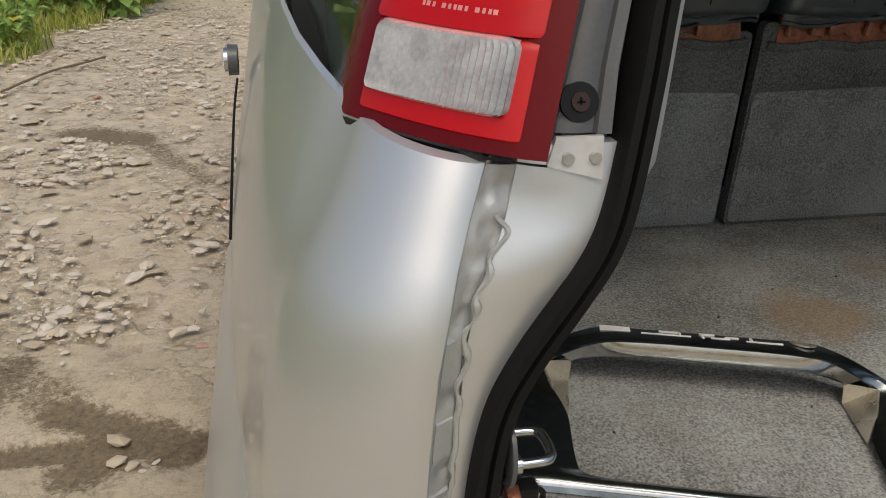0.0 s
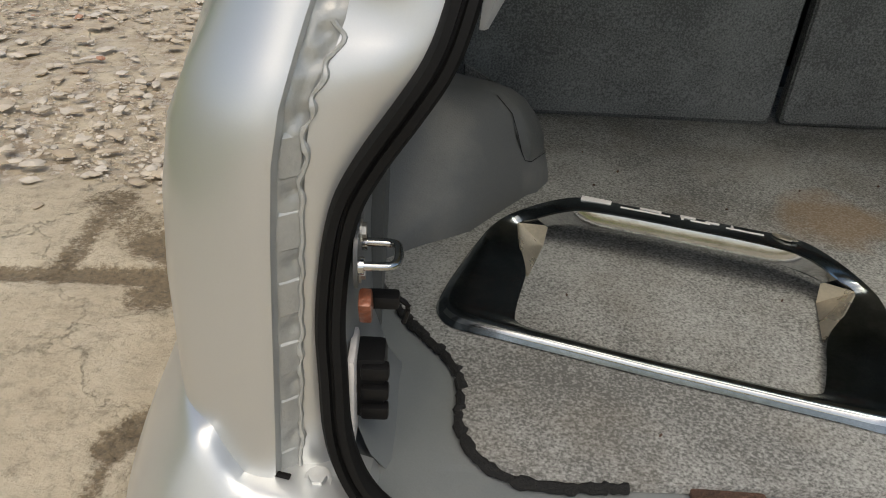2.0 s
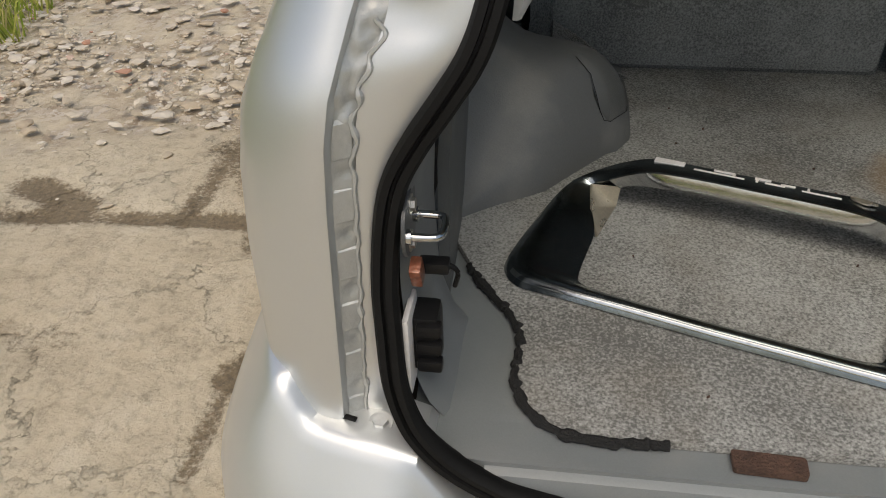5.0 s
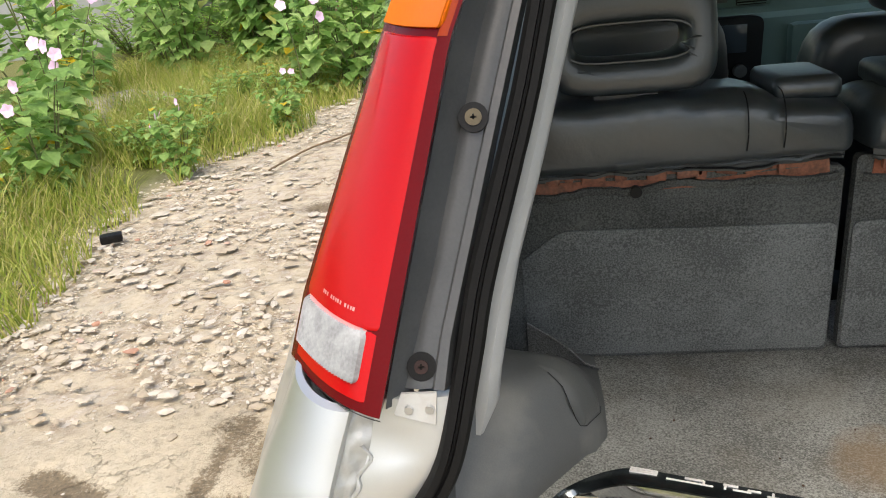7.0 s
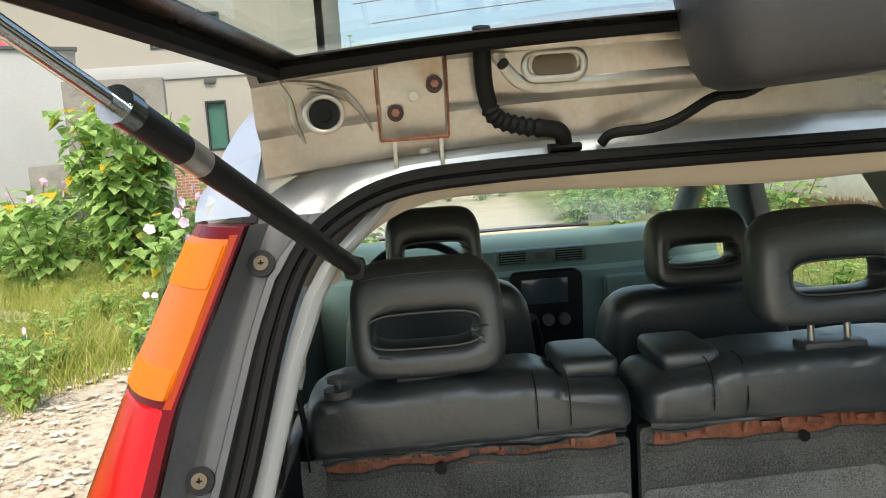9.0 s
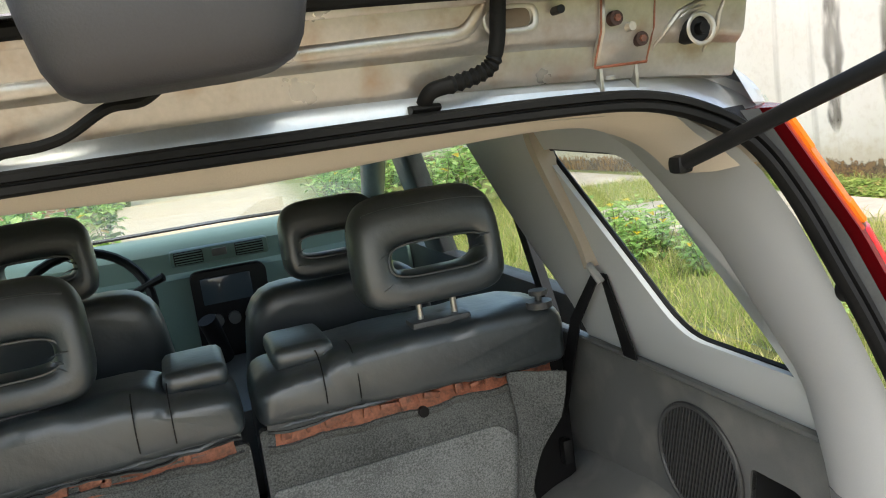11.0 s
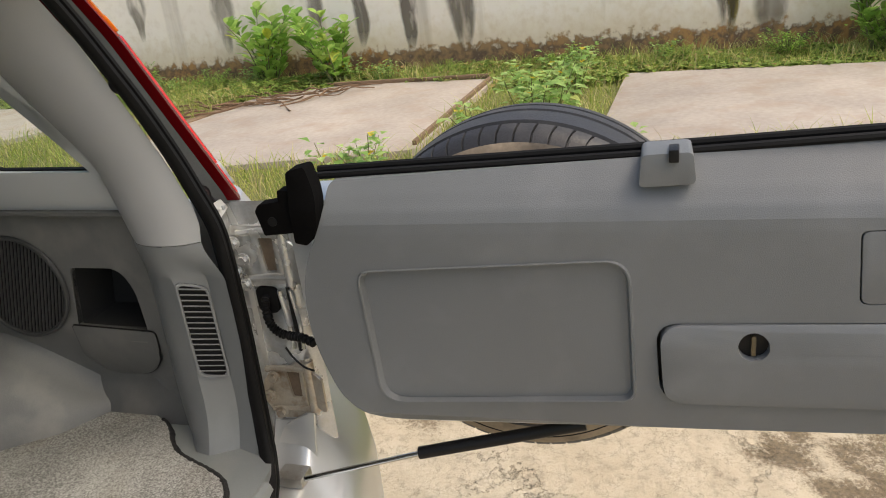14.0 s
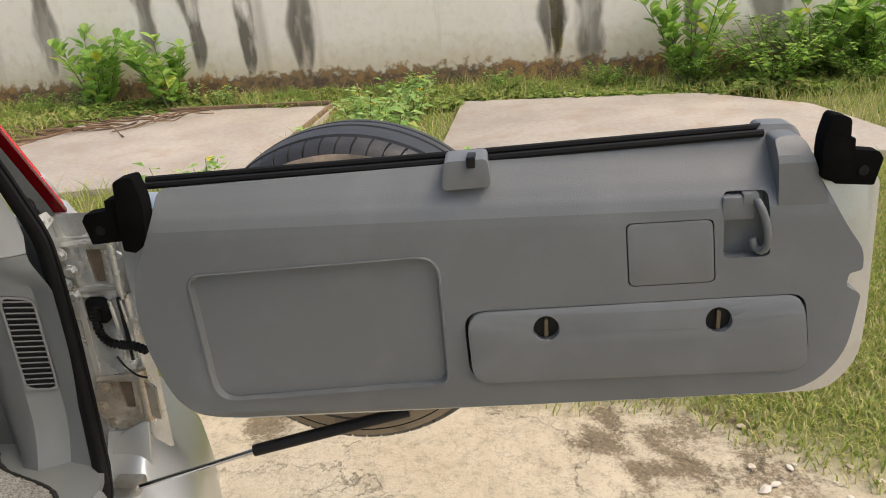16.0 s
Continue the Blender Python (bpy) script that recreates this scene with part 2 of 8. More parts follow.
def slab(outer, place, thick, holes=(), bevel=0.0, bm=None, cuts=()):
    """A plate of any outline with holes. place(u, v, w) sets a point of it in the world, w from 0 (front) to -thick."""
    own = bmesh.new()
    edges = []
    for loop in (outer, *holes):
        vs = [own.verts.new((u, v, 0)) for u, v in loop]
        edges += [own.edges.new((vs[k], vs[(k + 1) % len(vs)])) for k in range(len(vs))]
    bmesh.ops.triangle_fill(own, edges=edges, use_beauty=True, use_dissolve=False, normal=(0, 0, 1))
    for c in cuts:
        bmesh.ops.bisect_plane(own, geom=own.verts[:] + own.edges[:] + own.faces[:], dist=1e-6, plane_co=(0, c, 0), plane_no=(0, 1, 0))
    res = bmesh.ops.extrude_face_region(own, geom=own.faces[:])
    low = [v for v in res["geom"] if isinstance(v, bmesh.types.BMVert)]
    bmesh.ops.translate(own, vec=(0, 0, -thick), verts=low)
    if bevel:
        rim = [e for e in own.edges if e.calc_length() > 1e-6 and len(e.link_faces) == 2 and all(abs(v.co.z) < 1e-6 for v in e.verts) and e.calc_face_angle(0) > 1.0]
        bmesh.ops.bevel(own, geom=rim, offset=bevel, segments=2, affect="EDGES", profile=0.5, clamp_overlap=True)
    for v in own.verts:
        v.co = place(*v.co)
    if bm is None:
        return own
    me = bpy.data.meshes.new("tmp")
    own.to_mesh(me)
    own.free()
    bm.from_mesh(me)
    bpy.data.meshes.remove(me)
    return bm


def bolt(c, n, r=0.009, h=0.008, bm=None):
    """A hexagon bolt head on a washer, along the normal n."""
    c, n = Vector(c), Vector(n).normalized()
    bm = rod(c - n * 0.002, c + n * 0.002, r * 1.5, 14, bm)
    return rod(c, c + n * h, r, 6, bm)


GUIDEBLACK = surf("matt_black_rubber", (0.004, 0.004, 0.004), 0.9, 0, 0.3, 20, 300, 0.1, spec=0.05)
# side trim plastic, blackened for the shade inside the pocket
POCKETSHADE = surf("shaded_pocket_plastic", (0.022, 0.023, 0.024), 0.6, 0, 0.2, 12, 300, 0.06, spec=0.3)
VOID = surf("dark_void", (0.004, 0.004, 0.004), 0.95, 0, 0.1, spec=0.0)
BRASS = surf("brass_knob", (0.12, 0.10, 0.065), 0.45, 0.6, 0.25, 60, 300, 0.05)
RUSTY = surf("rust_stained_silver", (0.50, 0.46, 0.39), 0.36, 0.55, 0.2, 25, 300, 0.1, dirt=(0.25, 0.13, 0.05), dirt_amount=0.6)
AMBERBAND = surf("bright_amber_lens", (0.66, 0.155, 0.008), 0.2, 0, 0.05, 6, 300, 0.02, spec=0.2)
AMBERDARK = surf("dark_orange_lens_edge", (0.32, 0.035, 0.006), 0.25, 0, 0.08, 6, 300, 0.02, spec=0.15)
DARKSCREW = surf("dark_rusty_screw", (0.03, 0.012, 0.01), 0.6, 0.1, 0.3, 60, 300, 0.1)
# dark metal; on the chrome rim this colour stands for dark reflections
DARKMETAL_DARKREFLECTION = surf("dark_metal_and_dark_reflection", (0.22, 0.245, 0.255), 0.2, 1.0, 0.3, 14, 200, 0.03, dirt=(0.42, 0.44, 0.45), dirt_amount=0.5, wear=0.06)


def stain(m, centre, radius, colour, amount):
    """A spilled stain of its own shape round a place."""
    n, l = m.node_tree.nodes, m.node_tree.links
    p = n["Principled BSDF"]
    old = p.inputs["Base Color"].links[0].from_socket
    tc, dist, warp, add, cut, mix = n.new("ShaderNodeTexCoord"), n.new("ShaderNodeVectorMath"), n.new("ShaderNodeTexNoise"), n.new("ShaderNodeMath"), n.new("ShaderNodeMapRange"), n.new("ShaderNodeMix")
    dist.operation, dist.inputs[1].default_value = "DISTANCE", centre
    warp.inputs["Scale"].default_value, warp.inputs["Detail"].default_value = 14, 5
    l.new(tc.outputs["Object"], dist.inputs[0])
    l.new(tc.outputs["Object"], warp.inputs["Vector"])
    add.operation, add.inputs[1].default_value = "MULTIPLY_ADD", radius * 1.6
    l.new(warp.outputs["Fac"], add.inputs[0])
    l.new(dist.outputs["Value"], add.inputs[2])
    cut.inputs["From Min"].default_value, cut.inputs["From Max"].default_value = radius * 1.4, radius * 2.1
    cut.inputs["To Min"].default_value, cut.inputs["To Max"].default_value = amount, 0
    l.new(add.outputs[0], cut.inputs["Value"])
    mix.data_type = "RGBA"
    l.new(cut.outputs[0], mix.inputs["Factor"])
    l.new(old, mix.inputs[6])
    mix.inputs[7].default_value = (*colour, 1)
    l.new(mix.outputs[2], p.inputs["Base Color"])


stain(CARPET, (-0.05, 0.47, 0.642), 0.07, (0.24, 0.16, 0.09), 0.6)
stain(CARPET, (0.15, 0.6, 0.642), 0.05, (0.22, 0.15, 0.09), 0.35)

# ---------------------------------------------------------------- the car
# x to the car's right, y ahead, z up; the rear opening lies at y = 0
car = thing("car", (0, 1.6, 0), "silver compact sport utility car with its tailgate and rear glass open", "car")


def pillar_y(z):
    """How far ahead the leaning rear pillar stands at a height."""
    return 0.022 if z < 1.04 else 0.022 + 0.336 * (z - 1.04)


SEAM = [(0.56, 0.712, -0.02), (0.62, 0.711, -0.02), (0.70, 0.707, -0.021), (0.80, 0.703, -0.021), (0.87, 0.700, -0.021), (0.925, 0.696, -0.021), (0.960, 0.690, -0.018), (0.982, 0.684, -0.007), (1.008, 0.676, 0.003), (1.037, 0.666, 0.014)]
CORNER = [(0.56, 0.806), (0.62, 0.806), (0.70, 0.806), (0.80, 0.805), (0.87, 0.799), (0.925, 0.788), (0.965, 0.770), (0.992, 0.755), (1.020, 0.742), (1.047, 0.730)]
SIDE = [(0.56, 0.835), (0.62, 0.838), (0.70, 0.84), (0.80, 0.838), (0.87, 0.830), (0.925, 0.818), (0.965, 0.806), (0.995, 0.795), (1.03, 0.782), (1.066, 0.768)]
seam_x = lambda z: curve([(a, b) for a, b, c in SEAM], z)
seam_y = lambda z: curve([(a, c) for a, b, c in SEAM], z)


def quarter_panel(s):
    rows = []
    for (z0, x0, y0), (zc, xc), (z1, x1) in zip(SEAM, CORNER, SIDE):
        yc = 0.085 + 0.012 * max(0, (z0 - 0.95) / 0.08)
        row = [(s * x0, y0 + 0.025, z0), (s * (x0 + 0.0005), y0 + 0.006, z0), (s * (x0 + 0.003), y0 + 0.001, z0), (s * (x0 + 0.008), y0, z0)]
        for k in range(1, 13):
            a = math.pi / 2 * k / 12
            x = lerp(x0 + 0.008, xc, math.sin(a) ** 1.0)
            y = lerp(y0, yc, (1 - math.cos(a)) ** 0.95)
            row.append((s * x, y, lerp(z0, zc, k / 12)))
        for y, t in ((0.12, 0.22), (0.18, 0.5), (0.28, 0.8), (0.45, 1.0), (0.6, 1.03), (0.7, 1.03), (1.0, 1.05), (1.5, 1.1), (2.2, 1.1), (3.0, 1.0)):
            row.append((s * lerp(xc, x1, t), y, min(lerp(zc, z1, min(1, t)), 9 if s < 0 else 1.005)))
        rows.append(row)
    last = rows[-1]
    rows.append([(p[0] - s * 0.004, p[1] + 0.006, p[2] + 0.002) for p in last])
    rows.append([(p[0] - s * 0.008, p[1] + 0.011, p[2] - 0.012) for p in last])
    return grid(rows)


INNER_SEAM = [(0.56, 0.696), (0.65, 0.694), (0.79, 0.687), (0.878, 0.683), (0.93, 0.680), (0.963, 0.674), (0.99, 0.662), (1.01, 0.655), (1.045, 0.648)]
SEAL_EDGE = [(0.57, 0.62), (0.66, 0.662), (0.79, 0.664), (0.85, 0.660), (0.89, 0.650), (0.922, 0.634), (0.957, 0.610), (0.985, 0.590), (1.015, 0.578), (1.045, 0.572)]


def jamb_y(z):
    return curve([(0.56, -0.004), (0.93, -0.004), (0.97, 0.0), (1.0, 0.01), (1.045, 0.02)], z)


def flange(s):
    """The jamb between the welded seam and the rubber seal."""
    rows = []
    for z in np.linspace(0.57, 1.045, 40):
        xs, xe = curve(INNER_SEAM, z), curve(SEAL_EDGE, z) if s < 0 else 0.64
        row = []
        for k in range(13):
            u = k / 12
            dent = 0.004 * math.exp(-((z - 1.014 + 0.02 * u) / 0.012) ** 2) * math.exp(-((u - 0.3) / 0.3) ** 2) - 0.002 * math.exp(-((z - 0.996 + 0.03 * u) / 0.018) ** 2) * math.exp(-((u - 0.4) / 0.4) ** 2)
            lipped = -0.006 * max(0, (u - 0.8) / 0.2) ** 2
            row.append((s * lerp(xs, xe, u), lerp(jamb_y(z), 0.010 + max(0, z - 1.0) * 0.3, u) + dent - 0.004 * math.sin(math.pi * u) + lipped, z))
        rows.append(row)
    return sheet(rows, 0.01, (0, 1, 0))


SPOTS = [0.954 - 0.054 * k for k in range(7)]


def seam_strip(s):
    rows = []
    for z in np.linspace(0.58, 1.034, 150):
        xs, xe = seam_x(z) + 0.002, curve(INNER_SEAM, z) - 0.002
        row = []
        for k in range(11):
            u = k / 10
            n = noise.noise(Vector((z * 70, u * 2.5, 3.1)))
            near = min((abs(z - q) for q in SPOTS), default=1)
            weld = 0.0035 * math.exp(-(near / 0.005) ** 2 - ((u - 0.55) / 0.25) ** 2)
            row.append((s * lerp(xs, xe, u), lerp(seam_y(z) + 0.009, jamb_y(z) + 0.004, u) - 0.0012 * n * (1 + 2.5 * (z > 0.93)) + weld, z))
        rows.append(row)
    return grid(rows)


def weld_pad(s, z0, z1):
    """A flat pressed pad of the seam between two spot welds."""
    rows = []
    for j in range(9):
        z = lerp(z0, z1, j / 8)
        xs, xe = seam_x(z) + 0.003, curve(INNER_SEAM, z) - 0.0005
        end = j in (0, 8)
        row = []
        for k, u in enumerate((0.16, 0.2, 0.35, 0.65, 0.86, 0.92)):
            rise = -0.003 if end or k in (0, 5) else 0.0022
            row.append((s * lerp(xs, xe, u), lerp(seam_y(z) + 0.009, jamb_y(z) + 0.004, u) - rise, z))
        rows.append(row)
    return grid(rows)


def seal_bead(s):
    """The wavy bead of sealer along the seam."""
    pts = []
    for k in range(220):
        z = lerp(0.6, 1.008, k / 219)
        wob = (0.0028 + 0.010 * max(0, (z - 0.86) / 0.14)) * noise.noise(Vector((z * 60, 0.3, 7)))
        pts.append((s * (curve(INNER_SEAM, z) + 0.001 + wob), jamb_y(z) - 0.001, z))
    return tube(pts, 0.0019, 6, (0, 1, 0), scale=lambda t: 1 + 1.1 * noise.noise(Vector((t * 45, 5, 0))))


for s in (-1, 1):
    part("quarter_panel", quarter_panel(s), SILVER, car, "silver metallic rear quarter panel")
    part("jamb", flange(s), SILVER, car, "silver painted door jamb")
    ss = part("seam", seam_strip(s), SEALANT, car, "grey spot-welded body seam")
    part("sealer_bead", seal_bead(s), SEALANT, ss)
    for q in SPOTS[1:]:
        part("weld_pad", weld_pad(s, q + 0.008, q + 0.044), SEALANT, ss)

part("shut_line", tube(spline([(-0.829, 0.72, 0.937), (-0.831, 0.61, 0.918), (-0.832, 0.475, 0.878), (-0.8325, 0.38, 0.846)], 5), 0.0016, 6), RUBBER, car, "dark shut line of the rear door")

# bumper round the rear
BUMP = [(-0.893, 1.0), (-0.892, 0.5), (-0.888, 0.25), (-0.880, 0.1), (-0.858, -0.008), (-0.811, -0.078), (-0.72, -0.116), (-0.55, -0.130), (-0.25, -0.136)]
path = spline([(x, y, 0) for x, y in BUMP] + [(0.25, -0.136, 0)] + [(-x, y, 0) for x, y in BUMP[::-1]][1:], 4)
PROFILE = [(0.14, 0.650), (0.098, 0.652), (0.082, 0.651), (0.077, 0.649), (0.072, 0.645), (0.066, 0.635), (0.047, 0.606), (0.026, 0.573), (0.008, 0.54), (0.0, 0.48), (0.0, 0.38), (0.02, 0.29), (0.06, 0.26)]
rows = []
for i, q in enumerate(path):
    a, b = path[max(i - 1, 0)], path[min(i + 1, len(path) - 1)]
    d = (b - a).normalized()
    inward = Vector((-d.y, d.x, 0))
    drop = min(1, max(0, (0.665 - abs(q.x)) / 0.09))
    lift = 0.04 * min(1, max(0, (abs(q.x) - 0.77) / 0.06))
    drop = 0.10 * drop * drop * (3 - 2 * drop) if q.y < 0 else 0
    rows.append([q + inward * w + Vector((0, 0, z + (lift - drop) * min(1, max(0, (z - 0.45) / 0.15)))) for w, z in PROFILE])
bumper = part("bumper", grid(rows), SILVER, car, "silver painted plastic rear bumper")
gap = []
for q, r in zip(path, rows):
    if abs(q.x) > 0.70 and q.y < 0.9:
        gap.append(Vector(r[1]) + Vector((0, 0, 0.001)))
for s in (-1, 1):
    part("panel_gap", tube([p for p in gap if p.x * s > 0], 0.0028, 6), RUBBER, bumper)
bm = bolt((-0.679, -0.019, 0.650), (0, -0.25, 1), 0.0075)
part("bolt", bm, JAMB, bumper, angle=20)
for s in (-1, 1):
    part("bumper_corner_tab", box((s * 0.690, -0.012, 0.642), (0.055, 0.05, 0.010), 0.004), SILVER, bumper)

# rubber seal round the opening
HALF = [(0, -0.055, 0.588), (-0.25, -0.055, 0.588), (-0.45, -0.055, 0.592), (-0.545, -0.052, 0.606), (-0.583, -0.048, 0.618), (-0.615, -0.042, 0.635), (-0.64, -0.035, 0.658), (-0.654, -0.028, 0.682), (-0.662, -0.022, 0.714), (-0.665, -0.014, 0.76), (-0.667, -0.006, 0.80), (-0.663, -0.002, 0.85), (-0.655, 0.0, 0.89), (-0.639, 0.002, 0.922), (-0.616, 0.004, 0.957), (-0.599, 0.007, 0.985), (-0.588, 0.014, 1.015), (-0.5735, 0.032, 1.075), (-0.561, 0.05, 1.13), (-0.538, 0.073, 1.204), (-0.520, 0.094, 1.263), (-0.497, 0.128, 1.35), (-0.473, 0.147, 1.407), (-0.440, 0.158, 1.440), (-0.386, 0.165, 1.463), (-0.30, 0.17, 1.470), (-0.15, 0.172, 1.472)]
# at the hinge side the opening is narrower below and wider above
def hinge_shift(z):
    return curve([(1.0, 0.0), (1.02, 0.006), (1.1, 0.019), (1.2, 0.029), (1.3, 0.034), (1.38, 0.031), (1.42, 0.024), (1.45, 0.012), (1.468, 0.0)], z)


HINGE_HALF = [(0.25, -0.055, 0.588), (0.43, -0.052, 0.592), (0.50, -0.038, 0.602), (0.545, -0.018, 0.625), (0.566, -0.006, 0.665), (0.576, -0.001, 0.71), (0.583, 0.002, 0.78), (0.586, 0.003, 0.85), (0.586, 0.004, 0.92), (0.587, 0.006, 0.97), (0.590, 0.013, 1.02)] + [(-x + hinge_shift(z), y, z) for x, y, z in HALF if z > 1.05]
LOOP = spline(HALF + [(0, 0.172, 1.472)] + HINGE_HALF[::-1], 5, closed=True)
LIP = [(-0.0105, -0.002), (-0.0105, 0.006), (-0.0075, 0.011), (-0.002, 0.011), (-0.001, 0.006), (0.001, 0.006), (0.002, 0.012), (0.0075, 0.012), (0.0105, 0.006), (0.0105, -0.012), (0.0, -0.016)]
part("weatherstrip", sweep(LOOP, [(a, -b) for a, b in LIP], (0, 1, 0), closed=True), RUBBER, car, "black rubber seal round the rear opening")


# rear lamps
def lamp_point(s, u, v, out=0.0):
    """u from the inner to the outer edge, v from the bottom to the top."""
    z = lerp(1.036, 1.44, v)
    xi, yi = curve([(1.036, 0.641), (1.30, 0.573), (1.44, 0.514)], z), curve([(1.036, -0.006), (1.30, 0.084), (1.44, 0.132)], z)
    xo, yo = curve([(1.036, 0.738), (1.09, 0.722), (1.30, 0.637), (1.44, 0.572)], z), curve([(1.036, 0.098), (1.30, 0.165), (1.44, 0.205)], z)
    bulge = 0.010 * math.sin(math.pi * max(0.0, u) ** 0.8) + out
    zz = z + 0.002 * u + 0.007 * (1 - v)
    return Vector((s * (lerp(xi, xo, u) + 0.75 * bulge), lerp(yi, yo, u) - 0.8 * bulge, zz))


def lamp_patch(s, u0, u1, v0, v1, out=0.0, nu=10, nv=16, wall=0.006):
    """A raised pane of the lens with a rim that goes back into the lamp."""
    us, vs = [lerp(u0, u1, k / nu) for k in range(nu + 1)], [lerp(v0, v1, k / nv) for k in range(nv + 1)]
    rows = []
    for j, v in enumerate([vs[0], *vs, vs[-1]]):
        edge_v = j in (0, nv + 2)
        back = Vector((0, wall, 0))
        row = [lamp_point(s, us[0], v, out) + back]
        row += [lamp_point(s, u, v, out) + (back if edge_v else Vector()) for u in us]
        row.append(lamp_point(s, us[-1], v, out) + back)
        rows.append(row)
    return grid(rows)


def ribbed_patch(s, u0, u1, v0, v1, out, across, along, depth, round_=0.18):
    """A lens pane with rounded corners and moulded ribs."""
    nu, nv = max(10, across * 3), max(16, along * 2)
    rows = []
    for j in range(nv + 1):
        t = j / nv
        end = min(t, 1 - t) * (v1 - v0) * 0.40
        r = round_ * (u1 - u0) * 0.10
        pull = 0 if end > r else (r - math.sqrt(max(0, r * r - (r - end) ** 2))) / 0.10
        a, b = u0 + pull, u1 - pull
        row = []
        for i in range(nu + 1):
            f = i / nu
            rib = depth * ((math.sin(f * across * 6.283) if across else 0) + (math.sin(t * along * 6.283) if along else 0))
            edge = -0.004 if i in (0, nu) or j in (0, nv) else 0
            row.append(lamp_point(s, lerp(a, b, f), lerp(v0, v1, t), out + rib + edge))
        rows.append(row)
    return grid(rows)


WHITEEDGE = surf("white_lens_edge", (0.75, 0.72, 0.7), 0.3, 0, 0.1, 20, 300, 0.02)
PINK = surf("pale_pink_mark", (0.75, 0.30, 0.28), 0.4)
for s in (-1, 1):
    lamp = part("tail_lamp", lamp_patch(s, 0, 1, 0, 1, 0.0, 14, 30, 0.05), DARKRED, car, "tall red, amber and clear rear lamp")
    part("red_lens", ribbed_patch(s, 0.06, 0.985, 0.145, 0.66, 0.0022, 0, 90, 0.00025, 0.05), RED, lamp, "bright red brake lens")
    part("red_lens_border", ribbed_patch(s, 0.05, 0.975, 0.012, 0.148, 0.0014, 0, 0, 0, 0.05), RED, lamp)
    part("amber_lens", ribbed_patch(s, 0.07, 0.985, 0.667, 0.985, 0.0022, 34, 0, 0.0002, 0.04), AMBER, lamp, "amber indicator lens")
    part("amber_band", ribbed_patch(s, 0.09, 0.97, 0.875, 0.97, 0.0030, 40, 0, 0.0005, 0.04), AMBERBAND, lamp)
    part("amber_band", ribbed_patch(s, 0.09, 0.97, 0.672, 0.735, 0.0030, 40, 0, 0.0005, 0.04), AMBERBAND, lamp)
    part("clear_lens", ribbed_patch(s, 0.17, 0.91, 0.046, 0.146, 0.0040, 24, 10, 0.0013, 0.08), CLEAR, lamp, "clear ribbed reversing lens")
    part("clear_lens_edge", ribbed_patch(s, 0.155, 0.925, 0.042, 0.150, 0.0030, 0, 0, 0, 0.09), PINK, lamp)
    for u, w in [(0.30 + 0.028 * k, 0.014 + 0.006 * (k % 3 == 0)) for k in range(14) if k not in (4, 10)]:
        part("moulded_mark", lamp_patch(s, u, u + w, 0.171, 0.1775, 0.0026, 1, 1, 0.0005), PINK, lamp, "small pale moulded bar")
    flank = [[lamp_point(s, u, v, 0.0006) + Vector((0, w, 0)) for u, w in ((0.10, 0), (0.04, 0), (0.0, 0.002), (-0.004, 0.02), (-0.004, 0.05))] for v in np.linspace(0.66, 0.985, 12)]
    part("amber_flank", grid(flank), AMBERDARK, lamp, "dark orange lens edge")
    inner = [[lamp_point(s, 0, v) + Vector((-s * w, 0.018 + w, 0)) for w in (0.001, 0.006, 0.02)] for v in np.linspace(-0.01, 1.0, 20)]
    part("lamp_gasket", grid(inner), DARKTRIM, lamp, "grey rubber lamp gasket")
    under = [[lamp_point(s, u, -0.004) + Vector((-s * 0.4 * w, 0.3 * w, -w)) * min(1, max(0.12, (u - 0.18) / 0.3)) for w in (0.0, 0.002, 0.004, 0.014)] for u in np.linspace(0.0, 1.01, 20)]
    part("lamp_base", grid(under), BLACK, lamp)
    # dark plastic strip with its screws
    rows = []
    for z in np.linspace(1.049, 1.445, 24):
        a = curve([(1.03, 0.640), (1.09, 0.622), (1.18, 0.594), (1.326, 0.549), (1.445, 0.512)], z)
        b = curve([(1.03, 0.592), (1.085, 0.583), (1.21, 0.548), (1.35, 0.508), (1.40, 0.488), (1.445, 0.44)], z)
        if s > 0:
            b += hinge_shift(z)
            a = max(a, b + 0.012)
        y = pillar_y(z) + 0.008 * min(1, (z - 1.03) / 0.1)
        rows.append([(s * lerp(a, b, u), y + h, z) for u, h in ((0, 0.012), (0.06, 0.004), (0.25, 0.0), (0.45, -0.002), (0.66, -0.001), (0.70, -0.004), (0.88, -0.005), (1.0, 0.006))])
    # both covers are grey plastic; the right one is blackened for its shade
    cover = part("pillar_cover", sheet(rows, 0.006, (0, 1, 0)), DARKTRIM if s < 0 else BLACK, car, "dark plastic pillar cover")
    for c in ((0.506, 0.150, 1.4065), (0.561, 0.095, 1.2425), (0.6115, 0.033, 1.0645)):
        c = Vector((s * c[0], c[1], c[2]))
        n = Vector((0, -1, 0.33)).normalized()
        sc = part("screw", rod(c - n * 0.004, c + n * 0.0045, 0.0065 if c.z > 1.1 else 0.0055, 16), BRASS if c.z > 1.1 else DARKSCREW, cover, "cross-head brass screw")
        part("washer", rod(c - n * 0.006, c + n * 0.0030, 0.0115, 18), BLACK, cover)
        part("cross_slot", box(c + n * 0.0045, (0.005, 0.0012, 0.0012), 0), BLACK, sc)
        part("cross_slot", box(c + n * 0.0045, (0.0012, 0.0012, 0.005), 0), BLACK, sc)
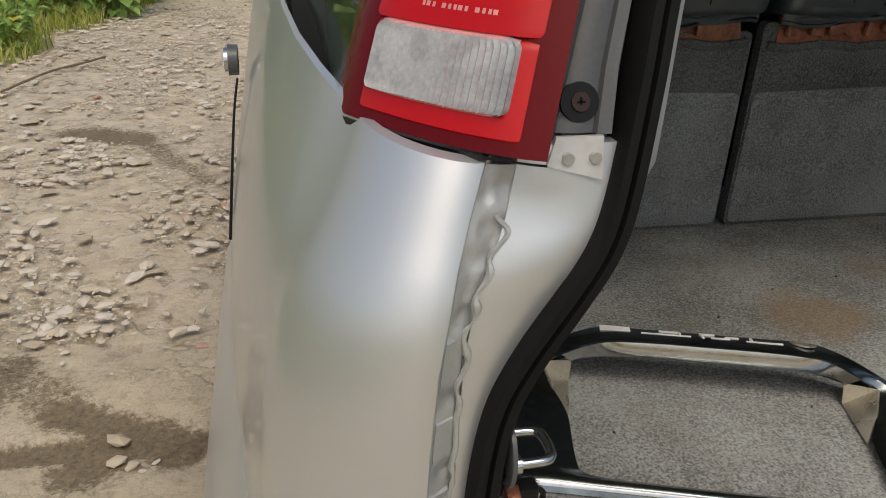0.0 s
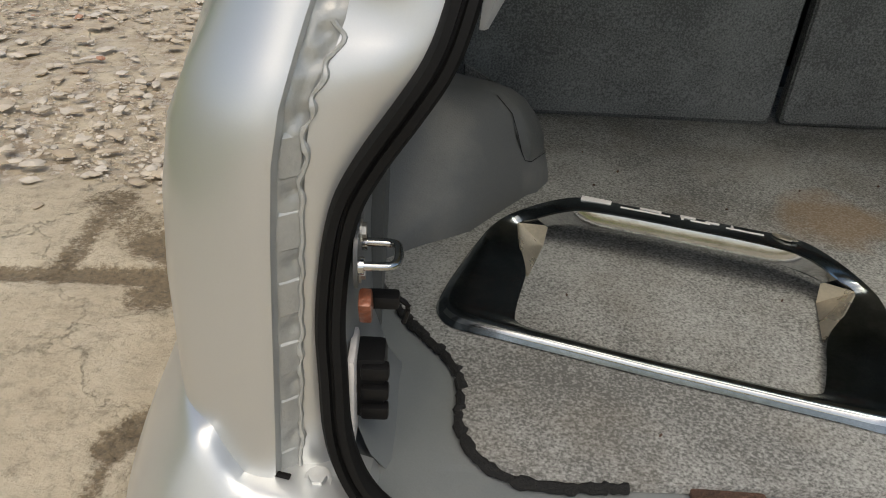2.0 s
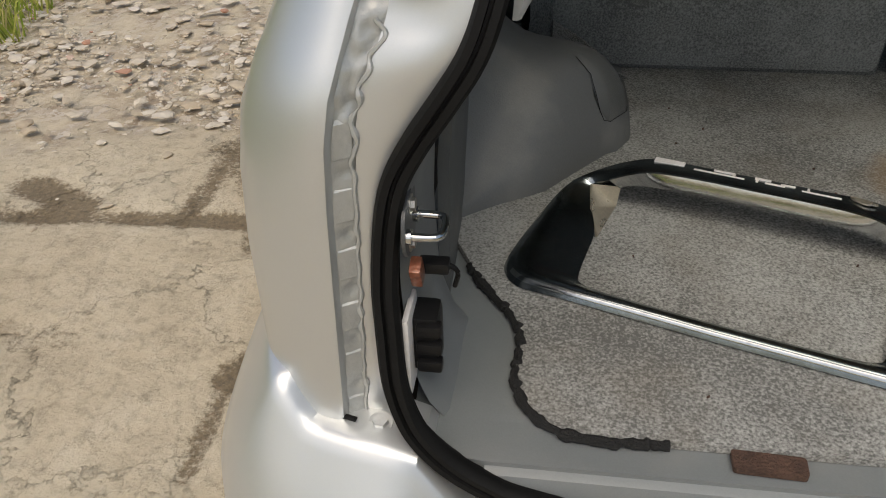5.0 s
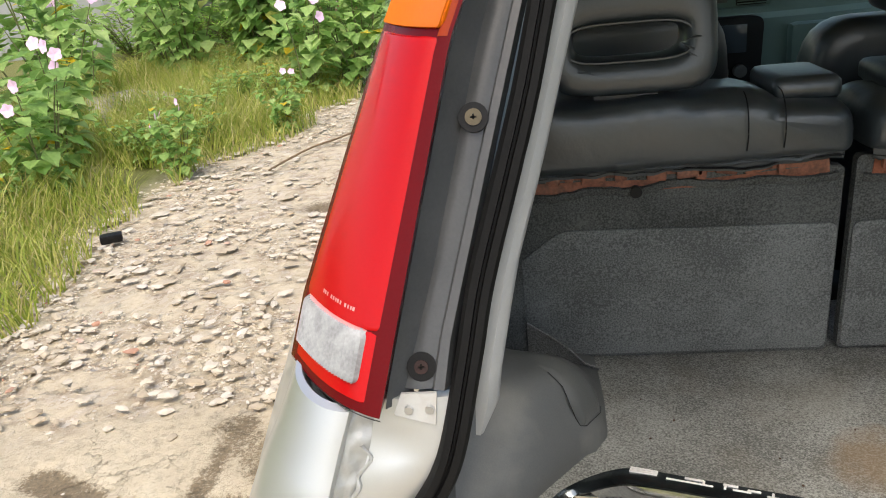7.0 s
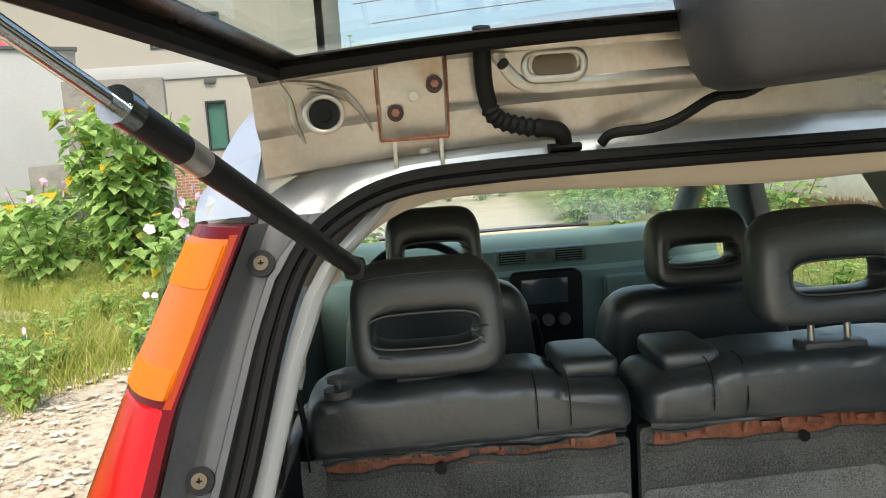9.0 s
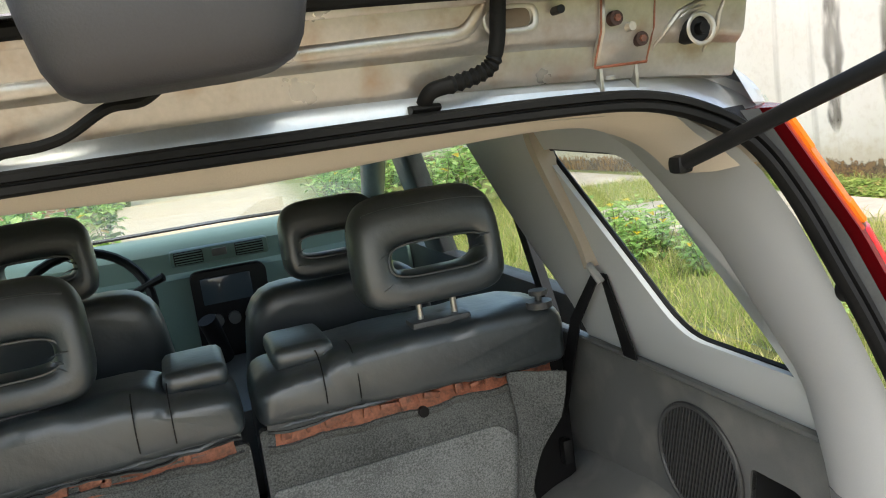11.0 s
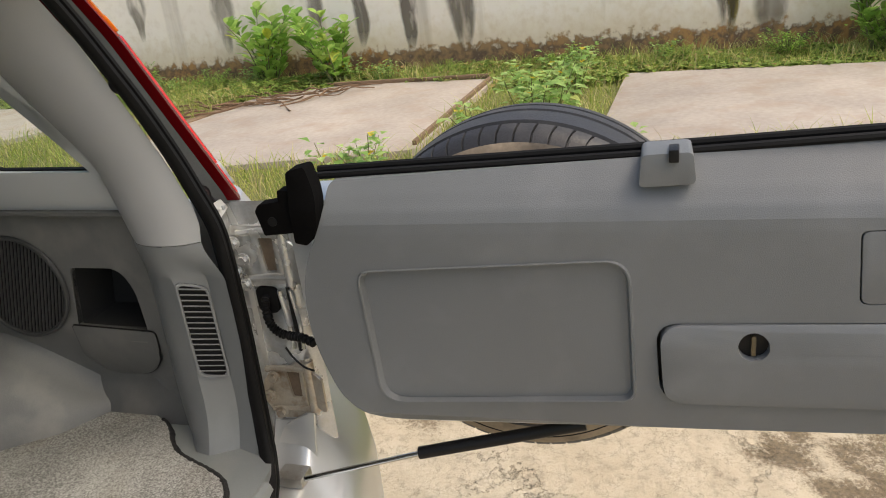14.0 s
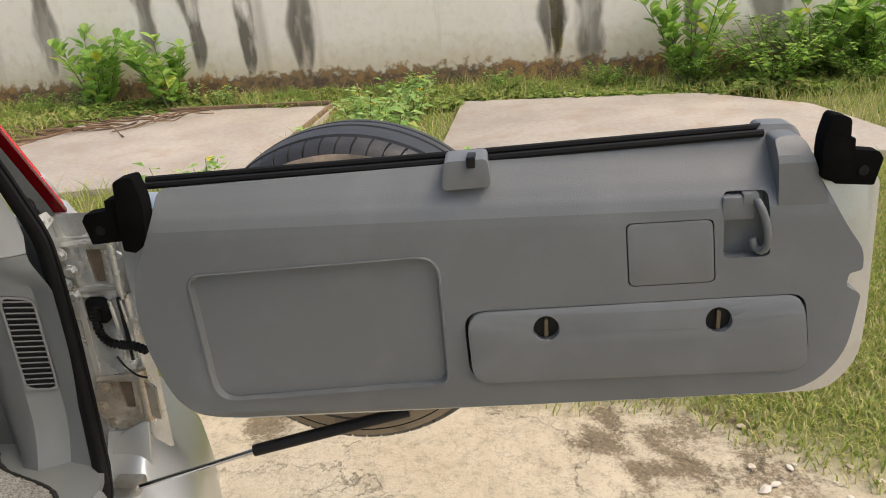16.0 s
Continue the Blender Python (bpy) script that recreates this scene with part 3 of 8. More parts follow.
    bm = slab([(s * 0.628, 1.049), (s * 0.600, 1.049), (s * 0.602, 1.026), (s * 0.634, 1.034)], lambda x, z, w: (x, 0.008 + 0.35 * (z - 1.02) - w, z), 0.003)
    tab = part("bracket", bm, surf("cream_primer", (0.5, 0.5, 0.48), 0.45, 0.2, 0.1, 20, 200, 0.03, dirt=(0.3, 0.2, 0.1)), car, "bare cream painted bracket tab")
    for dx in (0.622, 0.606):
        part("rivet", rod((s * dx, 0.0115, 1.038), (s * dx, 0.018, 1.038), 0.0034, 12), JAMB, tab)

# roof, upper jamb and body sides
def roof_z(x, y):
    return 1.54 + 0.125 * min(1, max(0, (y - 0.19) / 0.3)) ** 0.6 - 0.10 * (abs(x) / 0.56) ** 2.6 - 0.03 * max(0, (y - 1.5)) ** 2
rows = [[(x, y, roof_z(x, y)) for x in np.linspace(-0.56, 0.56, 25)] for y in (0.2, 0.205, 0.22, 0.25, 0.3, 0.37, 0.45, 0.6, 0.8, 1.1, 1.4, 1.7, 1.9)]
part("roof", sheet(rows, 0.02, (0, 0, -1)), SILVER, car, "silver roof panel")
for s in (-1, 1):
    # corner cap above the lamp and the cant rail
    rows = []
    for k in range(9):
        t = k / 8
        z = lerp(1.447, 1.507, t)
        row = [(s * lerp(0.514, 0.502, t), lerp(0.16, 0.19, t), z)]
        for u in (0.15, 0.4, 0.7, 1.0):
            row.append((s * lerp(lerp(0.514, 0.502, t), 0.574 - 0.07 * t ** 2.6, u), lerp(0.16, 0.21, u) + 0.03 * t, z - 0.004 * u * (1 - t)))
        for y in (0.5, 1.0, 1.9):
            row.append((s * (0.574 - 0.07 * t ** 2.6 + 0.03 * (y > 0.3)), y + 0.08 * t, z - 0.004 * (1 - t) - 0.01 * t))
        rows.append(row)
    part("roof_corner", grid(rows), SILVER, car, "silver painted roof corner")
# the gutter above the opening
rows = []
for q in LOOP:
    if q.z > 1.36:
        w = Vector((q.x, 0, q.z - 1.2)).normalized()
        out = lerp(0.055, 0.05, abs(q.x) / 0.5)
        rows.append([q + w * 0.008 + Vector((0, 0.008, 0)), q + w * 0.022 + Vector((0, 0.010, 0)), q + w * 0.035 + Vector((0, 0.022, 0)), q + w * out + Vector((0, 0.03, 0)), q + w * (out + 0.016) + Vector((0, 0.05, 0))])
part("rear_gutter", grid(rows), JAMB, car, "silver rain gutter above the opening")

# ---------------------------------------------------------------- inside the car
def trim_x(z):
    """Inner face of the side trim: upright below the belt, leaning in above it."""
    return curve([(0.6, 0.605), (0.95, 0.60), (1.04, 0.598), (1.13, 0.585), (1.42, 0.517), (1.5, 0.49)], z)


QWIN = outline([(0.15, 1.108), (0.43, 1.112, 0.05), (0.685, 1.40, 0.03), (0.43, 1.39, 0.05)], 0.03)
for s in (-1, 1):
    # lower charcoal side trim with the speaker and the pocket
    pocket = outline([(0.322, 0.939, 0.01), (0.226, 0.939, 0.035), (0.204, 0.90, 0.02), (0.203, 0.823), (0.345, 0.823)], 0.006)
    speaker = [(0.436 + 0.094 * math.cos(a), 0.902 + 0.090 * math.sin(a)) for a in np.linspace(0, 2 * math.pi, 33)[:-1]]
    outer = [(0.10, 0.61), (0.95, 0.61), (0.95, 1.038), (0.14, 1.034)] if s > 0 else [(0.19, 0.61), (0.95, 0.61), (0.95, 1.038), (0.19, 1.034)]
    side_place = lambda y, z, w, s=s: (s * (trim_x(z) + min(1, max(0, (y - 0.1) / 0.12)) * curve([(0.7, 0.05), (0.78, 0.012), (0.9, 0.008), (1.0, 0.006)] if s > 0 else [(0.85, 0.052), (0.95, 0.03), (1.02, 0)], z) - w), y, z)
    bm = slab(outer, side_place, 0.012, [pocket, speaker] if s > 0 else [], 0.0, cuts=(0.7, 0.8, 0.9, 0.97, 1.01))
    trim = part("side_trim", bm, ARCHPLASTIC, car, "scuffed charcoal plastic load-bay side trim")
    lip = [(s * (trim_x(1.036) - 0.004), y, 1.037 + 0.004 * math.sin(y * 3)) for y in np.linspace(0.12, 0.95, 14)]
    part("trim_ledge", sweep(lip, ring(0.010, 8, 0.006), (0, 0, 1)), DGREY, trim)
    if s > 0:
        c = Vector((0.604, 0.436, 0.902))
        SPEAKERBLACK = surf("black_speaker_plastic", (0.042, 0.044, 0.045), 0.45, 0, 0.15, 12, 400, 0.06)
        g = part("speaker_grille", sweep([(c.x - 0.001, c.y + 0.096 * math.cos(a), c.z + 0.092 * math.sin(a)) for a in np.linspace(0, 2 * math.pi, 41)[:-1]], ring(0.0045, 8), (1, 0, 0), closed=True), SPEAKERBLACK, trim, "round slatted loudspeaker grille")
        part("grille_back", rod((c.x + 0.001, c.y, c.z), (c.x + 0.02, c.y, c.z), 0.091, 32), VOID, g)
        for k in range(26):
            a = -0.087 + 0.174 * k / 25
            h = math.sqrt(max(0.0, 0.091 ** 2 - a * a))
            d, n = Vector((0, -0.29, 0.957)), Vector((0, 0.957, 0.29))
            m = c + n * a
            part("slat", sweep([m - d * h, m + d * h], [(-0.0016, -0.002), (0.0016, -0.002), (0.0016, 0.0006), (-0.0016, 0.0006)], (1, 0, 0)), SPEAKERBLACK, g)
        part("pocket_box", slab(pocket, lambda y, z, w: (0.71 - w, y, z), 0.004), POCKETSHADE, trim)
        ring_rows = [[(0.612 + d, y, z) for y, z in pocket] for d in (0.0, 0.02, 0.098)]
        part("pocket_wall", grid(ring_rows, closed_u=True), POCKETSHADE, trim)
        flapshape = outline([(0.354, 0.829, 0.006), (0.188, 0.822, 0.008), (0.188, 0.775, 0.04), (0.235, 0.722, 0.05), (0.343, 0.722, 0.07)], 0.01)
        part("flap_gap", sweep([(0.607 + curve([(0.7, 0.038), (0.78, 0.002)], z), y, z) for y, z in flapshape], ring(0.0022, 6), (1, 0, 0), closed=True), BLACK, trim)
        part("pocket_flap", slab(flapshape, lambda y, z, w: (0.6045 + curve([(0.7, 0.036), (0.78, 0.002)], z) - w, y, z), 0.012, bevel=0.003), DGREY, trim, "charcoal storage flap")
    # light trim round the quarter window and the pillar
    outer = [(0.155, 1.04), (0.72, 1.04), (0.76, 1.10), (0.85, 1.19), (0.93, 1.29), (1.0, 1.39), (1.03, 1.45), (0.30, 1.455), (0.36, 1.40)]
    up_place = lambda y, z, w, s=s: (s * (trim_x(z) - w), y, z)
    bm = slab(outer, up_place, 0.02, [QWIN], 0.004, cuts=(1.1, 1.15, 1.25, 1.35))
    part("window_surround", bm, SURROUND, car, "light grey window surround")
    fr = [(s * (trim_x(z) + 0.014), y, z) for y, z in QWIN]
    part("window_gasket", sweep(fr, ring(0.005, 6), (1, 0, 0), closed=True), BLACK, car)
    bm = slab([(0.125, 1.055), (0.62, 1.06), (0.84, 1.45), (0.225, 1.45)], lambda y, z, w, s=s: (s * (curve([(1.06, 0.735), (1.45, 0.585)], z) - w), y, z), 0.004)
    pane = part("quarter_window", bm, GLASS, car, "rear quarter window glass")
    pane.visible_shadow = False
    # leaning rear pillar trim
    def pillar_row(z):
        xo = curve([(0.995, 0.575), (1.04, 0.572), (1.129, 0.5525), (1.204, 0.5285), (1.263, 0.512), (1.321, 0.495), (1.393, 0.466), (1.455, 0.40)], z)
        if s > 0:
            xo += hinge_shift(z) + 0.003
        yo = pillar_y(z) + 0.012
        xi = curve([(0.995, 0.575), (1.12, 0.575), (1.28, 0.545), (1.40, 0.512), (1.455, 0.48)], z)
        yi = curve([(0.995, 0.16), (1.12, 0.195), (1.28, 0.30), (1.40, 0.42), (1.455, 0.5)], z)
        fade = min(1, max(0, (z - 1.0) / 0.13)) if s < 0 else 1
        xi = lerp(xo + 0.02, xi, fade)
        row = []
        if s < 0:
            lip = min(1, max(0, (z - 0.985) / 0.04))
            row = [(-xo, yo, z), (-xo + 0.009 * lip, yo - 0.002 * lip, z), (-xo + 0.016 * lip, yo + 0.003, z), (-xo + 0.0185 * lip, yo + 0.010, z)]
            return row + [(-lerp(xo - 0.017 * lip, xi, u) - 0.012 * (u == 1) + 0.016 * fade * math.sin(math.pi * min(1, u * 0.9)) * (u < 1), lerp(yo + 0.02, yi, u), z) for u in (0.1, 0.25, 0.4, 0.55, 0.7, 0.85, 1.0)]
        for k in range(8):
            u = k / 7
            b = 0.02 * math.sin(math.pi * min(1, u * 1.1)) ** 0.7 if u < 0.9 else 0
            row.append((s * (lerp(xo, xi, u) - b + 0.012 * (u == 1)), lerp(yo, yi, u) + 0.01 * b, z))
        return row
    part("pillar_trim", grid([pillar_row(z) for z in np.linspace(1.0, 1.455, 18)]), LGREY, car, "light grey pillar trim")
    # lower pillar trim with its air vent
    rows = []
    for z in np.linspace(0.60, 0.999, 34):
        if s < 0:
            xl = curve([(0.6, 0.60), (0.65, 0.637), (0.7, 0.652), (0.79, 0.655), (0.85, 0.652), (0.90, 0.640), (0.95, 0.613), (1.003, 0.58)], z)
            rows.append([(-xl - 0.004, 0.012, z), (-xl, 0.022, z), (-xl + 0.002, 0.06, z), (-xl + 0.002, 0.12, z), (-xl + 0.004, 0.150, z), (-xl, 0.158, z), (-xl - 0.012, 0.165, z), (-max(xl, trim_x(z)) - 0.03, 0.21, z)])
            continue
        foot = 2.2 * max(0, 0.73 - z) ** 2
        low_row = [(x - foot * (k < 6), y, z) for k, (x, y) in enumerate(((0.576, 0.006), (0.582, 0.028), (0.588, 0.047), (0.576, 0.068), (0.563, 0.090), (0.570, 0.120), (0.588, 0.150), (0.63, 0.19)))]
        t = min(1, max(0, (z - 0.93) / 0.069))
        t = t * t * (3 - 2 * t)
        rows.append([tuple(Vector(p).lerp(Vector((q[0] - 0.0005, q[1], z)), t)) for p, q in zip(low_row, pillar_row(1.0))])
    low = part("lower_pillar_trim", grid(rows), PILLARGREY, car, "grey plastic lower pillar trim")
    if s > 0:
        a, b = Vector((0.5625, 0.0895, 0)), Vector((0.588, 0.0475, 0))
        n = Vector((-0.855, -0.519, 0))
        d = (b - a)
        vp = lambda u, z, w: tuple(a + d * (u / 0.0492) + n * (w + 0.0055) + Vector((0, 0, z)))
        shape = outline([(0.0, 0.939), (0.0485, 0.922), (0.050, 0.757), (0.002, 0.770)], 0.014)
        hole = outline([(0.004, 0.934), (0.0445, 0.919), (0.046, 0.762), (0.006, 0.775)], 0.012)
        vent = part("air_vent", slab(shape, vp, 0.006, [hole], 0.0015), PILLARGREY, low, "grey louvred air vent")
        part("vent_back", slab(shape, lambda u, z, w: vp(u, z, w - 0.0035), 0.004), BLACK, vent)
        for k in range(17):
            z = lerp(0.927, 0.772, k / 16)
            p, q = Vector(vp(0.005, z, -0.001)), Vector(vp(0.0455, z - 0.010, -0.001))
            part("louvre", sweep([p, q], [(-0.003, -0.0024), (0.003, 0.0010), (0.003, 0.0030), (-0.003, -0.0004)], (0, 0, 1)), PILLARGREY, vent)
    # wheel arch
    def arch_point(y, d, out=0.0):
        xb = curve([(0.316, 0.645), (0.345, 0.61), (0.383, 0.548), (0.44, 0.505), (0.507, 0.452), (0.55, 0.428), (0.66, 0.424), (0.9, 0.43)], y)
        t = min(1, max(0, (y - 0.316) / 0.2))
        h = 0.02 + 0.145 * t * t * (3 - 2 * t)
        h *= curve([(0.6, 1.0), (0.72, 0.85), (0.82, 0.7), (0.9, 0.4)] if s > 0 else [(0.57, 1.0), (0.64, 0.72), (0.70, 0.34), (0.76, 0.16), (0.9, 0.1)], y)
        rise = (0.55 if s > 0 else 0.74) * (1 - (1 - min(1, d * (1.6 if s > 0 else 2.4))) ** 2.5) ** 0.8 + (0.45 if s > 0 else 0.26) * d
        return (s * (lerp(xb, 0.66, d) - out), y + 0.01 * (1 - d) * (y < 0.5) - out * 0.5, 0.64 + h * rise + 0.07 * max(0.0, (d - 0.6) / 0.4) ** 2 * t + out * 0.6)
    rows = [[arch_point(y, (k / 20) ** 1.7) for k in range(21)] for y in np.linspace(0.316, 0.9, 34)]
    arch = part("wheel_arch", grid(rows), ARCHPLASTIC, car, "grey moulded wheel arch cover")
    rows = []
    for j in range(21):
        y = lerp(0.500, 0.72, (j / 20) ** 1.5)
        lo = curve([(0.50, 0.165), (0.508, 0.13), (0.525, 0.089), (0.55, 0.055), (0.573, 0.036), (0.64, 0.012), (0.72, 0.0)], y)
        hi = curve([(0.50, 0.168), (0.508, 0.20), (0.52, 0.24), (0.534, 0.268), (0.575, 0.30), (0.617, 0.304), (0.72, 0.29)], y)
        rows.append([arch_point(y, lerp(lo, hi, k / 14), 0.0055 if 0 < j and 0 < k < 14 else -0.001) for k in range(15)])
    if s < 0:
        ends = ((0.535, 0.462, 0.552, 0.42), (0.520, 0.33, 0.562, 0.31), (0.510, 0.213, 0.572, 0.225), (0.500, 0.138, 0.585, 0.14), (0.495, 0.085, 0.582, 0.085), (0.497, 0.058, 0.570, 0.045))
        rows = [[arch_point(lerp(y0, y1, u), lerp(d0, d1, u), 0.0045 if 0 < k < 5 and 0 < u < 1 else -0.001) for u in np.linspace(0, 1, 8)] for k, (y0, d0, y1, d1) in enumerate(ends)]
        cap = part("arch_cap", grid(rows), DGREY, arch, "dark clip-on cap at the arch's end")
        part("cap_seam", tube([Vector(r[0]) + Vector((0.001, -0.002, 0.003)) for r in rows[1:]] + [Vector(q) + Vector((0.002, 0, 0.001)) for q in rows[5][1:]], 0.0006, 6, (1, 0, 0)), BLACK, cap)
    else:
        cap = part("arch_cap", grid(rows), ARCHPLASTIC, arch, "grey moulded cap on the wheel arch")
        edge = [r[0] for r in rows[:0:-1]] + [rows[0][7]] + [r[14] for r in rows[1:]]
        part("cap_seam", tube([Vector(p) + Vector((-s * 0.003, -0.002, 0.003)) for p in edge], 0.0009, 6, (1, 0, 0)), VOID, cap)

SILLGREY = surf("worn_sill_plastic", (0.185, 0.2, 0.205), 0.42, 0, 0.1, 5, 600, 0.08, dirt=(0.3, 0.29, 0.27), dirt_amount=0.25)
# floor: plastic sill below, carpet mat above
bm = slab(outline([(-0.652, -0.035, 0.11), (0.565, -0.035, 0.09), (0.585, 0.1), (0.69, 0.25), (0.69, 0.5), (-0.69, 0.5), (-0.69, 0.25), (-0.66, 0.1)], 0.02), lambda x, y, w: (x, y, 0.631 + w), 0.02)
part("sill", bm, SILLGREY, car, "grey plastic loading sill")
rows = [[(x, y, z) for x in np.linspace(-0.585, 0.50, 9)] for y, z in ((-0.048, 0.575), (-0.048, 0.606), (-0.042, 0.622), (-0.03, 0.6285), (0.02, 0.6315))]
part("sill_lip", grid(rows), SILLGREY, car)
MAT = outline([(-0.68, 0.345, 0.01), (-0.609, 0.202, 0.05), (-0.557, 0.136, 0.05), (-0.567, 0.05, 0.03), (-0.528, -0.004, 0.04), (0.43, -0.006, 0.04), (0.477, 0.024, 0.03), (0.50, 0.07, 0.03), (0.531, 0.152, 0.04), (0.60, 0.205, 0.03), (0.68, 0.34, 0.01), (0.68, 1.0), (-0.68, 1.0)], 0.02)
mat = part("carpet_mat", slab(MAT, lambda x, y, w: (x, y, 0.642 + w), 0.010, bevel=0.003), CARPET, car, "worn grey carpet mat with a brown stain")
def dense(pts, step=0.008):
    out = []
    for p, q in zip(pts, pts[1:]):
        n = max(1, int((Vector(q) - Vector(p)).length / step))
        out += [tuple(Vector(p).lerp(Vector(q), k / n)) for k in range(n)]
    return out + [pts[-1]]


FELTEDGE = surf("black_felt_edge", (0.012, 0.012, 0.012), 0.95, 0, 0.4, 30, 500, 0.8)
edge = [(x, y, 0.637) for x, y in MAT if y < 0.33]
for side in ([p for p in edge if p[0] < -0.44] + [(-0.425, -0.004, 0.637)], [(0.36, -0.006, 0.637)] + [p for p in edge if p[0] > 0.37]):
    fray = 1.0 if side[0][0] < 0 else 0.35
    part("mat_binding", tube([Vector(p) + Vector((0.003 * fray * noise.noise(Vector(p) * 130), -0.003 + 0.005 * fray * noise.noise(Vector(p) * 75), 0.001)) for p in dense(side, 0.004)], 0.0052, 8, scale=lambda t: 1 + 0.9 * fray * noise.noise(Vector((t * 110, 3, 0)))), FELTEDGE, mat, "frayed black mat edge")


def headrest(name, x0, x1, z0, z1, hx0, hx1, hz0, hz1, y, parent, thick=0.045, lean=0.1):
    """A padded head restraint with a slot through it."""
    ox, oz, hx, hz = (x0 + x1) / 2, (z0 + z1) / 2, (hx0 + hx1) / 2, (hz0 + hz1) / 2
    rows = []
    for i in range(48):
        a = 2 * math.pi * i / 48
        ca, sa = math.cos(a), math.sin(a)
        taper = 1 - 0.13 * (0.5 + 0.5 * sa) ** 1.5
        O = Vector((ox + (x1 - x0) / 2 * taper * math.copysign(abs(ca) ** 0.38, ca), oz + (z1 - z0) / 2 * math.copysign(abs(sa) ** 0.5, sa)))
        I = Vector((hx + (hx1 - hx0) / 2 * math.copysign(abs(ca) ** 0.45, ca), hz + (hz1 - hz0) / 2 * math.copysign(abs(sa) ** 0.7, sa)))
        row = []
        for j in range(14):
            b = 2 * math.pi * j / 14
            k = 0.5 + 0.5 * math.copysign(abs(math.cos(b)) ** 0.6, math.cos(b))
            p = I + (O - I) * k
            t = thick * math.copysign(abs(math.sin(b)) ** 0.7, math.sin(b))
            t *= 1 - 0.25 * max(0, (p.y - oz) / (z1 - oz)) ** 2
            row.append((p.x, y + t + lean * (p.y - z0), p.y))
        rows.append(row)
    pad = part(name, grid(rows, closed_u=True, closed_v=True), LEATHER, parent, "black leather head restraint with a slot", 60)
    for k, d in ((1.16, 0.90), (1.5, 1.01)):
        seam = []
        for i in range(48):
            a = 2 * math.pi * i / 48
            ca, sa = math.cos(a), math.sin(a)
            px_, pz = hx + k * (hx1 - hx0) / 2 * math.copysign(abs(ca) ** 0.45, ca), hz + k * (hz1 - hz0) / 2 * math.copysign(abs(sa) ** 0.7, sa)
            seam.append((px_, y - thick * d + lean * (pz - z0) + 0.002, pz))
        if k < 1.3:
            part("slot_seam", sweep(seam, ring(0.0022, 6), (0, 1, 0), closed=True), LEATHER, pad)
    cr = random.Random(int(1000 * (x0 + 2)))
    for k in range(5):
        side = cr.choice((-1, 1))
        px_, pz = ox + side * (x1 - x0) * cr.uniform(0.22, 0.34), lerp(z0, z1, cr.uniform(0.16, 0.5))
        run = [(px_ + side * 0.045 * u, y - thick * (1.0 - 0.32 * u * u) + lean * (pz - z0) + 0.0012, pz + 0.012 * math.sin(2.2 * u + k) * (1 if k % 2 else -1)) for u in np.linspace(-0.2, 0.8, 8)]
        part("leather_crease", tube(run, 0.0017, 6, scale=lambda t: 0.15 + math.sin(math.pi * t)), LEATHER, pad)
    part("crown_seam", tube([(lerp(x0 + 0.03, x1 - 0.03, t), y - thick * 0.80 + lean * (z1 - z0 - 0.02), z1 - 0.022 - 0.008 * abs(2 * t - 1) ** 3) for t in np.linspace(0, 1, 14)], 0.002, 6), LEATHER, pad)
    return pad


def cushion(rows_xz, y0, y1, lean=0.0):
    """A padded block: an outline in x and z, rounded towards both faces."""
    pts = outline(rows_xz, 0.03)
    cx, cz = sum(p[0] for p in pts) / len(pts), sum(p[1] for p in pts) / len(pts)
    rows = []
    for t, k in ((0, 0.82), (0.03, 0.93), (0.12, 0.985), (0.3, 1.0), (0.7, 1.0), (0.88, 0.985), (0.97, 0.93), (1, 0.82)):
        rows.append([(cx + (x - cx) * k, lerp(y0, y1, t) + lean * (z - cz), cz + (z - cz) * (1 - (1 - k) * 0.8)) for x, z in pts])
    return capped(rows)


